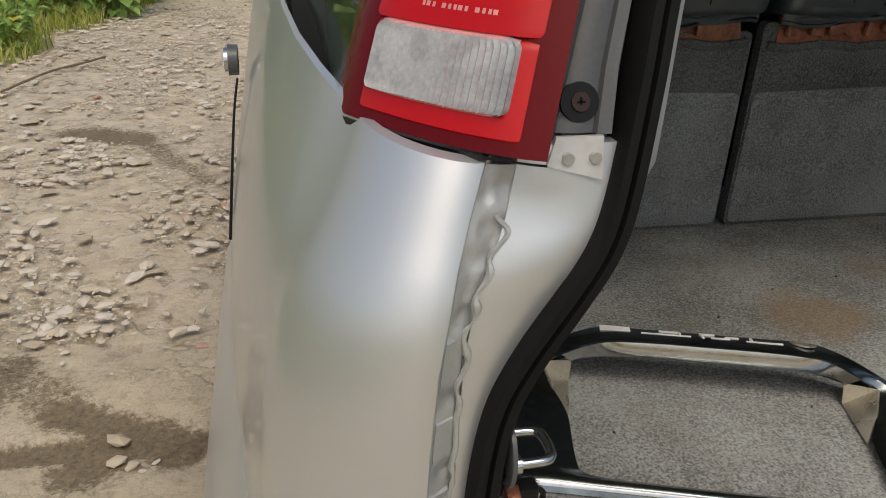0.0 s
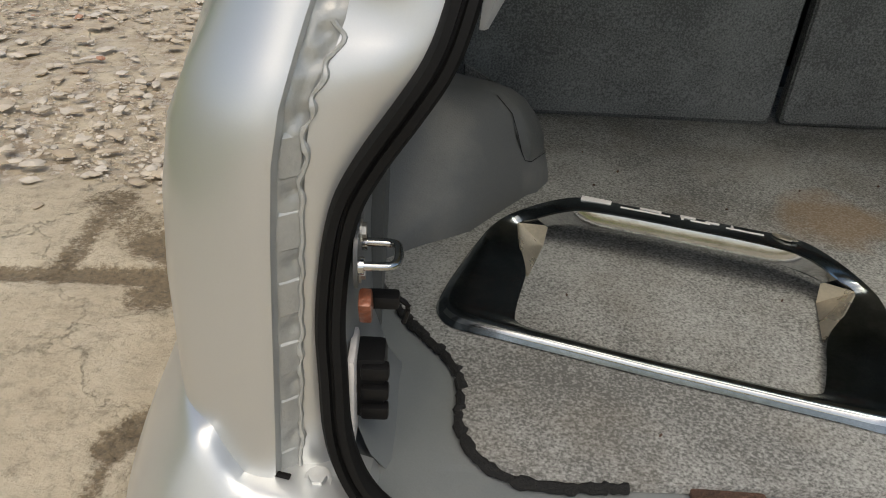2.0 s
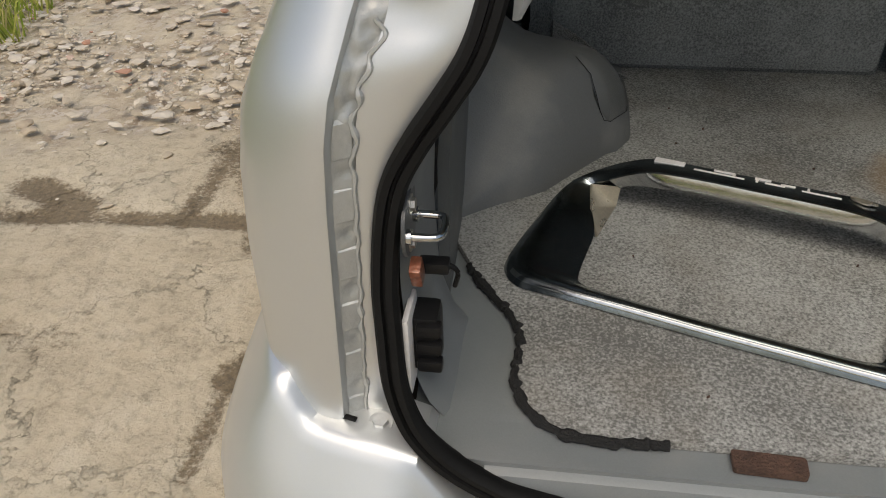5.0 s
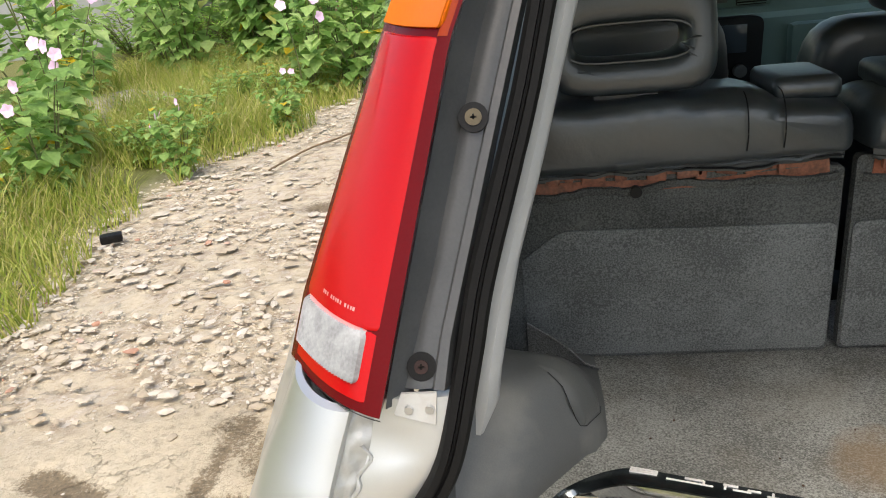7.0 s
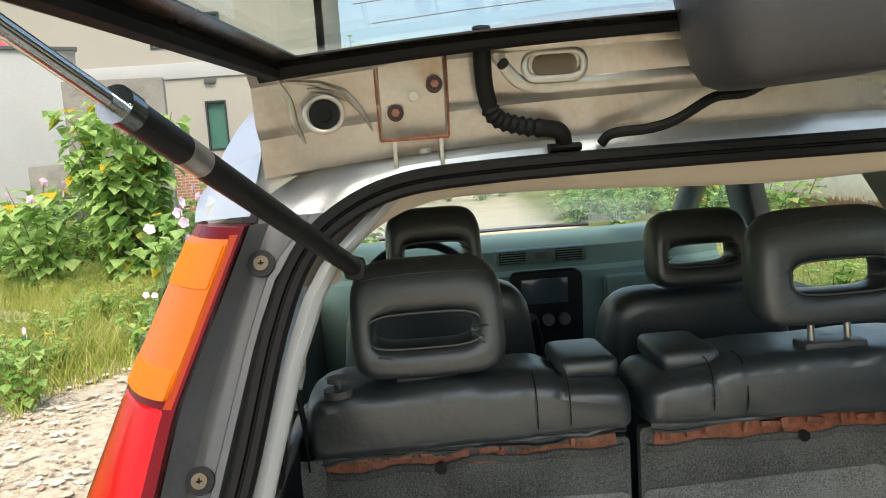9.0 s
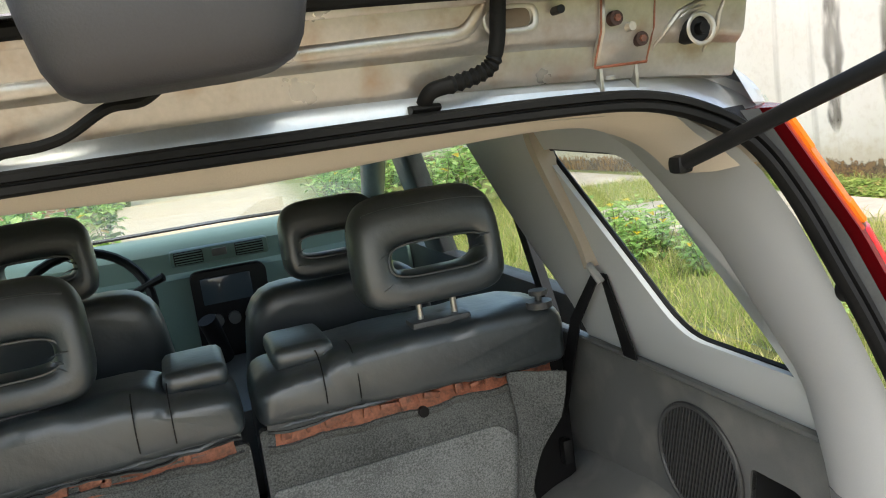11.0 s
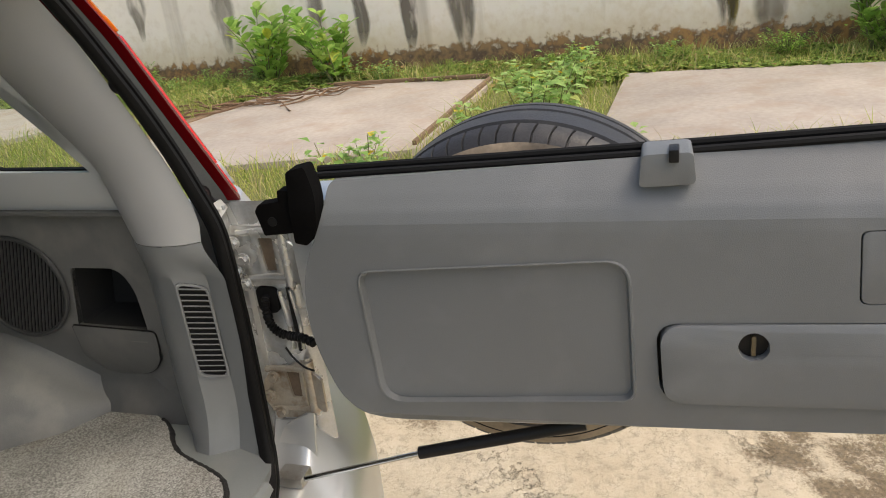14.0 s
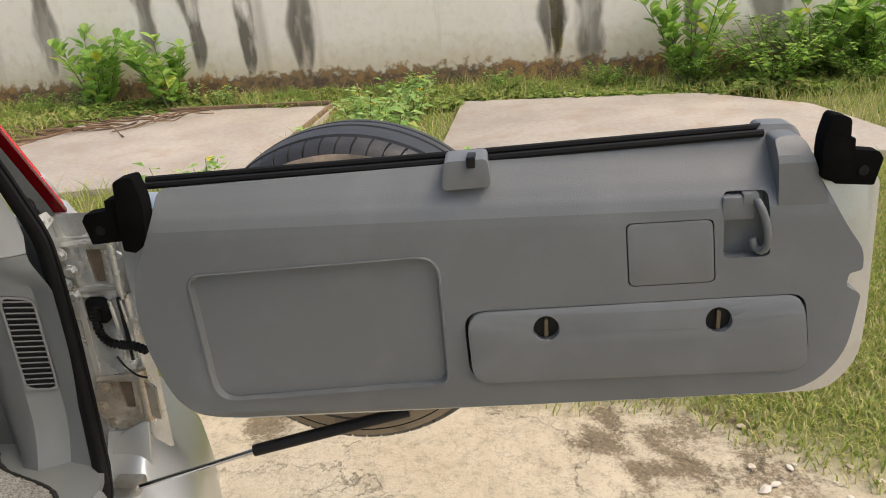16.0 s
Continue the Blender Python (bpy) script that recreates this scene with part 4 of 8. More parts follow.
def rear_seat(x0, x1, s):
    seat = part("rear_seat", slab(outline([(x0, 0.645), (-0.026, 0.642), (-0.026, 0.985), (x0, 1.0), (-0.555, 0.86)] if s < 0 else [(x0, 0.645), (0.445, 0.642), (0.475, 0.75), (0.485, 0.84), (0.50, 0.97), (x0, 1.0)], 0.012), lambda x, z, w: (x, 0.80 - w - 0.05 * (z - 0.64), z), 0.02), DCARPET, car, "folding rear seat with carpeted back and torn black leather top")
    rx = lambda f: lerp(x0, x1, f)
    inner, outer_x = (x1, x0) if s < 0 else (x0, x1)
    top = outline([(inner, 1.012), (inner, 1.09, 0.04), (lerp(inner, outer_x, 0.2), 1.10, 0.03), (lerp(inner, outer_x, 0.26), 1.118, 0.02), (lerp(inner, outer_x, 0.93), 1.120, 0.05), (outer_x, 1.10, 0.05), (outer_x, 0.995, 0.03), (lerp(inner, outer_x, 0.5), 1.004, 0.1)], 0.02)
    fine = []
    for p, q in zip(top, top[1:] + top[:1]):
        n = max(1, int(math.dist(p, q) / 0.014))
        fine += [(lerp(p[0], q[0], k / n), lerp(p[1], q[1], k / n)) for k in range(n)]
    rows = []
    cz, cx = 1.05, (x0 + x1) / 2
    folds = [lerp(inner, outer_x, f) for f in (0.2, 0.3, 0.62, 0.93)]

    def crease(x, z, t):
        pinch = sum(math.exp(-((x - c) / 0.007) ** 2) for c in folds)
        return 0.0045 * pinch + 0.010 * noise.noise(Vector((x * 9, z * 12, t * 3 + s))) + 0.005 * noise.noise(Vector((x * 30, z * 26, t * 6)))

    for t, k in ((0, 0.55), (0.01, 0.66), (0.025, 0.76), (0.05, 0.84), (0.09, 0.91), (0.14, 0.955), (0.2, 0.985), (0.3, 1.0), (0.4, 1.0), (0.55, 1.0), (0.75, 1.0), (1, 0.9)):
        rows.append([(cx + (x - cx) * (1 - (1 - k) * 0.16), lerp(0.735, 0.93, t) + crease(x, z, t), cz + (z - cz) * k - 0.6 * (z > 1.05) * crease(x, z, t)) for x, z in fine])
    part("bolster", capped(rows), LEATHER, seat, "creased black leather bolster", 60)
    # torn strip that bares the seat frame
    strip = outline([(rx(0.04), 0.962), (rx(0.96), 0.962), (rx(0.95), 1.02), (rx(0.05), 1.025)], 0.006)
    part("bare_frame", slab(strip, lambda x, z, w: (x, 0.782 - w + 0.006 * noise.noise(Vector((x * 40, z * 60, s))), z), 0.01, cuts=(0.985, 0.995)), RUST, seat, "bare brown seat frame in the torn strip")
    sr = random.Random(40 + int(s))
    for k in range(13):
        f = 0.08 + 0.066 * k + sr.uniform(-0.025, 0.025)
        if sr.random() < 0.2:
            continue
        part("frame_spring", box((rx(f), 0.774, 0.990 + 0.006 * noise.noise(Vector((k, 1, s)))), (sr.uniform(0.012, 0.045), 0.010, sr.uniform(0.010, 0.026)), 0.004, Matrix.Rotation(sr.uniform(-0.25, 0.25), 4, "Y")), RUST, seat)
    rag = []
    for k in range(60):
        x = lerp(x0 + 0.01, x1 - 0.01, k / 59)
        z = 0.970 + 0.018 * noise.noise(Vector((x * 9, 0, s))) + 0.003 * noise.noise(Vector((x * 60, 0, s)))
        rag.append([(x, 0.792, z - 0.02), (x, 0.781, z - 0.012), (x, 0.776 + 0.003 * noise.noise(Vector((x * 30, 4, 0))), z), (x, 0.784, z + 0.002)])
    part("carpet_edge", grid(rag), DCARPET, seat, "curled torn carpet edge")
    tear = []
    for k in range(60):
        x = lerp(x0 + 0.03, x1 - 0.03, k / 59)
        z = 1.008 + 0.014 * noise.noise(Vector((x * 11, 2, s))) + 0.003 * noise.noise(Vector((x * 70, 1, s)))
        tear.append((x, 0.757 + 0.004 * noise.noise(Vector((x * 25, 3, s))), z))
    part("torn_hem", tube(tear, 0.004, 6), LEATHER, seat)
    hang = []
    for k in range(90):
        f = k / 89
        x = lerp(x0 + 0.012, x1 - 0.012, f)
        z = (0.992 if s < 0 else 1.0) + 0.016 * noise.noise(Vector((x * 8, 6, s))) + 0.005 * noise.noise(Vector((x * 34, 2, s))) + 0.006 * (f if s < 0 else 1 - abs(2 * f - 1))
        y = 0.760 + 0.006 * noise.noise(Vector((x * 20, 9, s)))
        hang.append([(x, 0.752, 1.034), (x, y - 0.004, 1.015), (x, y - 0.002, (z + 1.01) / 2), (x, y, z), (x, y + 0.006, z - 0.001)])
    part("torn_leather", grid(hang), LEATHER, seat, "ragged hanging leather edge", 60)
    stitch = [Vector(r[3]) + Vector((0, -0.003, 0.006)) for r in hang]
    part("hem_stitching", tube(stitch, 0.0014, 5, scale=lambda t: 1.5 if int(t * 180) % 2 else 0.5), BLACK, seat)
    flat = [(inner, 0.65), (inner, 0.886), (lerp(inner, outer_x, 0.83 if s < 0 else 0.75), 0.896), (outer_x - s * (0.082 if s > 0 else 0.012), 0.835), (outer_x - s * (0.094 if s > 0 else 0.02), 0.745), (outer_x - s * (0.125 if s > 0 else 0.05), 0.652)]
    flat = [(lerp(inner, outer_x, 0.006) if p[0] == inner else p[0], p[1]) for p in flat]
    part("back_panel", slab(outline(flat, 0.015), lambda x, z, w: (x, 0.795 - w - 0.05 * (z - 0.64), z), 0.010, bevel=0.004), LCARPET, seat, "grey carpet back panel")
    kx = rx(0.4) if s < 0 else rx(0.5)
    part("carpet_clip", rod((kx, 0.772, 0.962), (kx, 0.785, 0.962), 0.010, 14), BLACK, seat)
    # the carpet runs past the frame and curls at the outer end
    curl = []
    for j in range(16):
        z = lerp(0.672, 1.0, j / 15)
        if s > 0:
            root_x = curve([(0.672, 0.43), (0.80, 0.445), (0.90, 0.455), (1.0, 0.44)], z)
            tip_x = curve([(0.672, 0.475), (0.76, 0.458), (0.83, 0.474), (0.87, 0.488), (0.91, 0.506), (0.95, 0.516), (1.0, 0.520)], z)
            tip_y = curve([(0.672, 0.75), (0.78, 0.745), (0.85, 0.725), (0.91, 0.692), (0.96, 0.682), (1.0, 0.676)], z)
        else:
            root_x, tip_x, tip_y = -0.55, outer_x - 0.012, 0.745
        wave = 0.010 * noise.noise(Vector((z * 14, s, 1)))
        row = []
        for u in (0.0, 0.15, 0.35, 0.55, 0.75, 0.9, 1.0):
            bulge = 0.018 * math.sin(math.pi * u) * (1 if s > 0 else 0.3) * (0.6 + noise.noise(Vector((z * 10, u * 3, 7))))
            row.append((lerp(root_x, tip_x, u) + s * wave * u, lerp(0.778 - 0.05 * (z - 0.64), tip_y, u ** 1.6) - bulge + wave * u, z + 0.006 * u))
        curl.append(row)
    part("carpet_flap", sheet(curl, 0.006, (0, 1, 0)), DCARPET, seat, "curled loose carpet end")
    # black block added in place of the shaded gap beside the seat
    part("seat_gap_fill", box((outer_x - s * 0.05, 0.875, 0.84), (0.15, 0.13, 0.38), 0.02), BLACK, seat, "black block added for the dark gap beside the seat")
    part("belt_buckle", box((outer_x - s * 0.005, 0.795, 0.80), (0.02, 0.02, 0.05), 0.005), BLACK, seat)
    lx = s * 0.515
    lever = part("release_knob", rod((lx, 0.745, 1.112), (lx, 0.745, 1.124), 0.024, 20), DARKTRIM, seat, "grey seat release knob")
    part("knob_stem", rod((lx, 0.745, 1.12), (lx, 0.745, 1.138), 0.006, 10), DARKTRIM, lever)
    part("knob_cap", rod((lx, 0.745, 1.136), (lx, 0.745, 1.144), 0.017, 16), DARKTRIM, lever)
    part("armrest_pad", box((s * 0.088 if s > 0 else -0.09, 0.86, 1.110), (0.105, 0.16, 0.040), 0.019, segments=3), LEATHER, seat)
    for f in (0.2, 0.3):
        sx = lerp(inner, outer_x, f)
        part("stitch_line", tube(spline([(sx, 0.750, 1.018), (sx, 0.738, 1.03), (sx, 0.7325, 1.05), (sx, 0.7335, 1.07), (sx, 0.742, 1.095), (sx, 0.765, 1.114), (sx, 0.80, 1.117)], 4), 0.0011, 6), BLACK, seat)
    return seat


left_seat = rear_seat(-0.575, -0.026, -1)
right_seat = rear_seat(-0.008, 0.565, 1)
headrest("headrest", -0.496, -0.224, 1.124, 1.324, -0.449, -0.283, 1.182, 1.232, 0.79, left_seat)
part("headrest_base", box((-0.37, 0.80, 1.122), (0.10, 0.05, 0.012), 0.004), DARKTRIM, left_seat)
headrest("headrest", 0.186, 0.47, 1.160, 1.358, 0.262, 0.42, 1.218, 1.268, 0.78, right_seat)
part("headrest_base", box((0.335, 0.79, 1.120), (0.11, 0.05, 0.014), 0.005), DARKTRIM, right_seat)
for x in (0.303, 0.368):
    part("headrest_post", rod((x, 0.79, 1.115), (x, 0.795, 1.19), 0.006, 12), STEEL, right_seat, "steel head restraint post")


def front_seat(x0, x1, top, h):
    c = (x0 + x1) / 2
    base = top - h
    seat = part("front_seat", cushion([(c - 0.22, 0.62), (c + 0.22, 0.62), (c + 0.22, 0.95, 0.05), (c + 0.19, base - 0.005, 0.08), (c - 0.19, base - 0.005, 0.08), (c - 0.22, 0.95, 0.05)], 1.14, 1.28, -0.12), LEATHER, car, "black leather front seat", 60)
    headrest("headrest", x0, x1, base, top, x0 + 0.045, x1 - 0.045, base + 0.05, base + 0.092, 1.12, seat, 0.045)


front_seat(-0.436, -0.225, 1.388, 0.165)
front_seat(0.118, 0.345, 1.342, 0.165)

# dashboard
prof = [(2.06, 0.62), (2.06, 0.80), (2.03, 0.88), (2.02, 1.0), (2.05, 1.085), (2.075, 1.10), (2.085, 1.165), (2.11, 1.188), (2.2, 1.20), (2.5, 1.185), (2.6, 1.15)]
rows = [[(x, y + 0.12 * (abs(x) / 0.7) ** 3, z) for y, z in prof] for x in np.linspace(-0.70, 0.70, 29)]
dash = part("dashboard", grid(rows), DASH, car, "green-grey plastic dashboard")
bm = slab(outline([(-0.06, 0.82), (0.165, 0.82), (0.175, 1.10), (-0.06, 1.10)], 0.03), lambda x, z, w: (x, 2.02 - w - 0.02, z), 0.05, bevel=0.012)
console = part("centre_console", bm, BLACK, dash, "black centre console")
SCREEN = surf("dark_screen", (0.05, 0.065, 0.08), 0.12, 0, 0.05, 4, 50, 0.0, coat=0.6)
part("head_unit_screen", box((0.045, 1.988, 1.04), (0.155, 0.012, 0.085), 0.006), SCREEN, console, "dark radio screen")
part("console_vent_panel", box((0.045, 2.03, 1.152), (0.30, 0.05, 0.052), 0.012), DASH, dash)
for vx in (-0.05, 0.135):
    v = part("dash_vent", box((vx, 2.006, 1.153), (0.088, 0.012, 0.042), 0.006), BLACK, dash, "black slatted air vent")
    for k in range(5):
        part("vent_slat", box((vx, 1.998, 1.138 + 0.0078 * k), (0.082, 0.006, 0.003), 0), DASH, v)
part("hazard_button", box((0.043, 2.0, 1.156), (0.045, 0.012, 0.024), 0.004), DGREY, dash)
for k in range(3):
    part("heater_knob", rod((0.0 + 0.052 * k, 1.995, 0.945), (0.0 + 0.052 * k, 1.97, 0.945), 0.019, 18), DGREY, console)
part("usb_socket", box((0.08, 1.985, 0.85), (0.02, 0.01, 0.026), 0.004), surf("blue_plastic", (0.03, 0.25, 0.5), 0.4), console, "bright blue socket")
part("glovebox", box((0.45, 2.02, 0.98), (0.40, 0.06, 0.18), 0.02), DASH, dash)
part("console_box", box((0.02, 1.75, 0.70), (0.17, 0.6, 0.24), 0.03), DGREY, car, "dark centre tunnel")
g = part("gear_selector", tube(spline([(0.0, 1.93, 0.84), (-0.02, 1.88, 0.93), (-0.035, 1.86, 0.98)], 4), 0.028, 12, (1, 0, 0)), BLACK, car, "black selector lever")
# steering wheel
sw = part("steering_wheel", sweep([Vector((-0.36, 1.93, 1.05)) + Matrix.Rotation(radians(-25), 3, "X") @ Vector((0.19 * math.cos(a), 0, 0.19 * math.sin(a))) for a in np.linspace(0, 2 * math.pi, 33)[:-1]], ring(0.014, 8), (0, 1, 0), closed=True), BLACK, car, "black steering wheel")
part("wheel_hub", box((-0.36, 1.95, 1.04), (0.16, 0.06, 0.10), 0.03), BLACK, sw)
part("column_stalk", rod((-0.28, 1.98, 1.06), (-0.13, 1.93, 1.12), 0.008, 8, r2=0.013), BLACK, sw)

# greenhouse: door tops, pillars, glass
for s in (-1, 1):
    part("door_trim", slab([(0.8, 0.55), (2.75, 0.55), (2.75, 1.05), (0.8, 1.055)], lambda y, z, w, s=s: (s * (0.70 - w), y, z), 0.05, bevel=0.01), surf("dark_door_trim", (0.03, 0.034, 0.036), 0.5), car, "dark door trim")
    lean = lambda z: curve([(1.04, 0.705), (1.45, 0.575)], z)
    post = lambda y, z, w, s=s: (s * (lean(z) - w), y, z)
    part("window_bar", slab([(0.885, 1.05), (0.918, 1.05), (1.095, 1.40), (1.060, 1.40)], lambda y, z, w, s=s: (s * (0.605 - w), y, z), 0.02), BLACK, car)
    part("door_pillar", slab([(1.80, 1.04), (1.98, 1.04), (1.86, 1.46), (1.70, 1.46)], post, 0.05, bevel=0.008), DARKTRIM, car, "dark middle door pillar")
    part("window_rail", slab([(0.7, 1.41), (2.05, 1.40), (2.0, 1.50), (0.7, 1.50)], lambda y, z, w, s=s: (s * (0.58 - w), y, z), 0.06, bevel=0.01), SHADEDLINING, car)
    part("windscreen_pillar", sweep(spline([(s * 0.70, 2.65, 1.10), (s * 0.64, 2.3, 1.27), (s * 0.57, 1.95, 1.45)], 4), ring(0.045, 10), (0, 0, 1)), DARKTRIM, car, "dark windscreen pillar")
    pane = part("side_window", slab([(0.8, 1.04), (2.68, 1.04), (2.0, 1.45), (0.85, 1.45)], lambda y, z, w, s=s: (s * (curve([(1.04, 0.735), (1.45, 0.60)], z) - w), y, z), 0.004), GLASS, car, "side window glass")
    pane.visible_shadow = False
    # seat belt with its guide arm
    arm = spline([(s * 0.535, 0.725, 1.475), (s * 0.52, 0.695, 1.42), (s * 0.53, 0.665, 1.35), (s * 0.555, 0.635, 1.25), (s * 0.56, 0.62, 1.195)], 4)
    belt = part("belt_guide", sweep(arm, [(-0.015, -0.012), (0.015, -0.012), (0.018, 0.0), (0.013, 0.010), (-0.013, 0.010), (-0.018, 0)], (0, 1, 0), scale=lambda t: 1.25 - 0.45 * t), TAN, car, "beige seat belt guide arm")
    bm = sheet([[(s * 0.565, 0.60, 1.185), (s * 0.565, 0.625, 1.185)], [(s * 0.572, 0.70, 1.08), (s * 0.572, 0.735, 1.08)], [(s * 0.58, 0.835, 0.82), (s * 0.58, 0.875, 0.82)]], 0.003, (-s, 0, 0))
    part("belt_webbing", bm, BLACK, belt, "black seat belt webbing")
    bm = sheet([[(s * 0.57, 0.59, 1.185), (s * 0.57, 0.61, 1.185)], [(s * 0.588, 0.548, 1.04), (s * 0.588, 0.588, 1.04)]], 0.003, (-s, 0, 0))
    part("belt_webbing", bm, BLACK, belt)
    part("belt_loop", tube(spline([(s * 0.555, 0.62, 1.20), (s * 0.55, 0.60, 1.195), (s * 0.555, 0.585, 1.175)], 4), 0.007, 8), LGREY, belt)
bm = slab(outline([(-0.68, 0), (0.68, 0), (0.56, 1), (-0.56, 1)], 0.05), lambda x, t, w: (x, lerp(2.62, 1.93, t) + w, lerp(1.19, 1.46, t)), 0.004)
ws = part("windscreen", bm, GLASS, car, "clear windscreen")
ws.visible_shadow = False
rows = [[(x, y, 1.462 + 0.02 * min(1, (y - 0.2) * 3) - 0.03 * (abs(x) / 0.55) ** 3) for x in np.linspace(-0.56, 0.56, 13)] for y in (0.2, 0.3, 0.6, 1.0, 1.5, 1.95)]
part("headliner", sheet(rows, 0.01, (0, 0, 1)), SHADEDLINING, car, "beige headliner")
head = []
for q in LOOP:
    if q.z > 1.385:
        w = Vector((q.x, 0, q.z - 1.2)).normalized()
        head.append([q - w * 0.004 + Vector((0, 0.005, 0)), q - w * 0.012 + Vector((0, 0.02, 0)), q - w * 0.03 + Vector((0, 0.05, 0)), q - w * 0.036 + Vector((0, 0.09, 0)), q - w * 0.03 + Vector((0, 0.14, 0))])
part("header_trim", grid(head), HEADLINER, car, "cream plastic header trim")
def film(name, base):
    """Printed plastic film: light comes through it."""
    m = surf(name, base, 0.5, 0, 0.04, 20, 100, 0.0)
    n, l = m.node_tree.nodes, m.node_tree.links
    tr, mx = n.new("ShaderNodeBsdfTranslucent"), n.new("ShaderNodeMixShader")
    tr.inputs[0].default_value = (*base, 1)
    mx.inputs[0].default_value = 0.75
    l.new(n["Principled BSDF"].outputs[0], mx.inputs[1])
    l.new(tr.outputs[0], mx.inputs[2])
    l.new(mx.outputs[0], n["Material Output"].inputs[0])
    return m


pane_at = lambda x, t, w=0.0: (x, lerp(2.62, 1.93, t) - 0.0055 - w, lerp(1.19, 1.46, t) - 0.002)
part("tint_band", sheet([[pane_at(x * (1.0 - 0.13 * (t - 0.86)), t, 0.001) for x in np.linspace(-0.57, 0.57, 9)] for t in (0.90, 0.95, 0.995)], 0.001, (0, -1, 0)), film("teal_tint", (0.03, 0.38, 0.42)), ws, "teal tint band along the windscreen top")
# dark slabs added for the shaded headliner underside above the windscreen
for x0, x1 in ((-0.52, -0.07), (0.07, 0.52)):
    part("lining_shade_slab", slab(outline([(x0, 0.0), (x1, 0.0), (x1, 0.15), (x0, 0.15)], 0.03), lambda x, t, w: (x, 1.93 - t, 1.438 - 0.03 * (abs(x) / 0.52) ** 2 + 0.10 * t - w), 0.016, bevel=0.006), DARKTRIM, car, "dark slab added for the shade under the headliner")
STICKX, STICKT = (0.36, 0.47), (0.88, 0.75, 0.60)
st = part("windscreen_sticker", sheet([[pane_at(x, t) for x in STICKX] for t in STICKT[:2]], 0.001, (0, -1, 0)), film("blue_sticker", (0.05, 0.22, 0.7)), ws, "blue and white permit sticker")
part("sticker_band", sheet([[pane_at(x, t) for x in STICKX] for t in STICKT[1:]], 0.001, (0, -1, 0)), film("pale_sticker", (0.6, 0.62, 0.62)), st)
for k in range(3):
    t = lerp(STICKT[1], STICKT[2], 0.25 + 0.25 * k)
    part("sticker_line", sheet([[pane_at(lerp(*STICKX, u), q, 0.0015) for u in (0.12, 0.85)] for q in (t, t - 0.012)], 0.0005, (0, -1, 0)), DARKTRIM, st, "grey printed bar")
part("sticker_line", sheet([[pane_at(lerp(*STICKX, u), lerp(STICKT[0], STICKT[1], q), 0.0015) for u in (0.1, 0.9)] for q in (0.35, 0.65)], 0.0005, (0, -1, 0)), bpy.data.materials["pale_sticker"], st, "white printed bar")
part("bonnet", grid([[(x, y, z - 0.08 * (abs(x) / 0.75) ** 3) for x in np.linspace(-0.75, 0.75, 13)] for y, z in ((2.6, 1.16), (2.9, 1.12), (3.4, 1.05), (3.55, 0.95), (3.6, 0.7))]), SILVER, car, "silver bonnet")
part("wiper", tube([(-0.5, 2.66, 1.185), (0.1, 2.64, 1.19), (0.35, 2.64, 1.185)], 0.008, 6), BLACK, car)
part("interior_mirror", box((0.0, 1.98, 1.425), (0.2, 0.03, 0.055), 0.012), BLACK, car, "black interior mirror")
for s in (-1, 1):
    part("wheel", sweep([(s * 0.72, 0.62 + 0.24 * math.cos(a), 0.31 + 0.24 * math.sin(a)) for a in np.linspace(0, 2 * math.pi, 33)[:-1]], [(0.09 * a, 0.08 * b) for a, b in ((-1, -0.9), (-0.7, 0.8), (0.7, 0.8), (1, -0.9), (0.6, -1), (-0.6, -1))], (1, 0, 0), closed=True), TYRE, car, "dusty black road wheel")
    part("wheel", sweep([(s * 0.72, 3.0 + 0.24 * math.cos(a), 0.31 + 0.24 * math.sin(a)) for a in np.linspace(0, 2 * math.pi, 33)[:-1]], [(0.09 * a, 0.08 * b) for a, b in ((-1, -0.9), (-0.7, 0.8), (0.7, 0.8), (1, -0.9), (0.6, -1), (-0.6, -1))], (1, 0, 0), closed=True), TYRE, car)
part("underbody", box((0, 1.75, 0.42), (1.4, 3.2, 0.3), 0.05), BLACK, car)

# loose bits on the carpet
part("standing_flap", sheet([[(lerp(-0.548, -0.425, k / 10), 0.768 - 0.035 * h * math.sin(0.3 * k) - 0.02 * (k / 10) ** 2, 0.645 + h * curve([(0, 0.088), (0.35, 0.074), (0.6, 0.052), (0.8, 0.022), (1, 0.006)], k / 10)) for k in range(11)] for h in (0, 0.25, 0.5, 0.75, 1)], 0.006, (0, 1, 0)), CARPET, mat, "folded carpet end standing against the seat")
FELT = surf("torn_brown_felt", (0.09, 0.05, 0.035), 0.95, 0, 0.6, 60, 400, 0.8)
part("torn_patch", slab(outline([(-0.374, -0.026), (-0.313, -0.028), (-0.312, -0.008), (-0.374, -0.004)], 0.004), lambda x, y, w: (x, y, 0.6395 + 0.002 * noise.noise(Vector((x * 90, y * 90, 0))) + w), 0.006), FELT, mat, "torn brown patch at the mat edge")
hook = thing("tie_hook", (0.44, 0.715, 0.643), "small black plastic hook lying on the carpet", "hook")
part("ring", tube([(0.432 + 0.012 * math.cos(a), 0.725 + 0.012 * math.sin(a), 0.648) for a in np.linspace(0, 6.283, 17)[:-1]], 0.003, 6, closed=True), BLACK, hook)
part("shank", rod((0.44, 0.715, 0.648), (0.462, 0.692, 0.650), 0.004, 8), BLACK, hook)
bits = None
dr = random.Random(5)
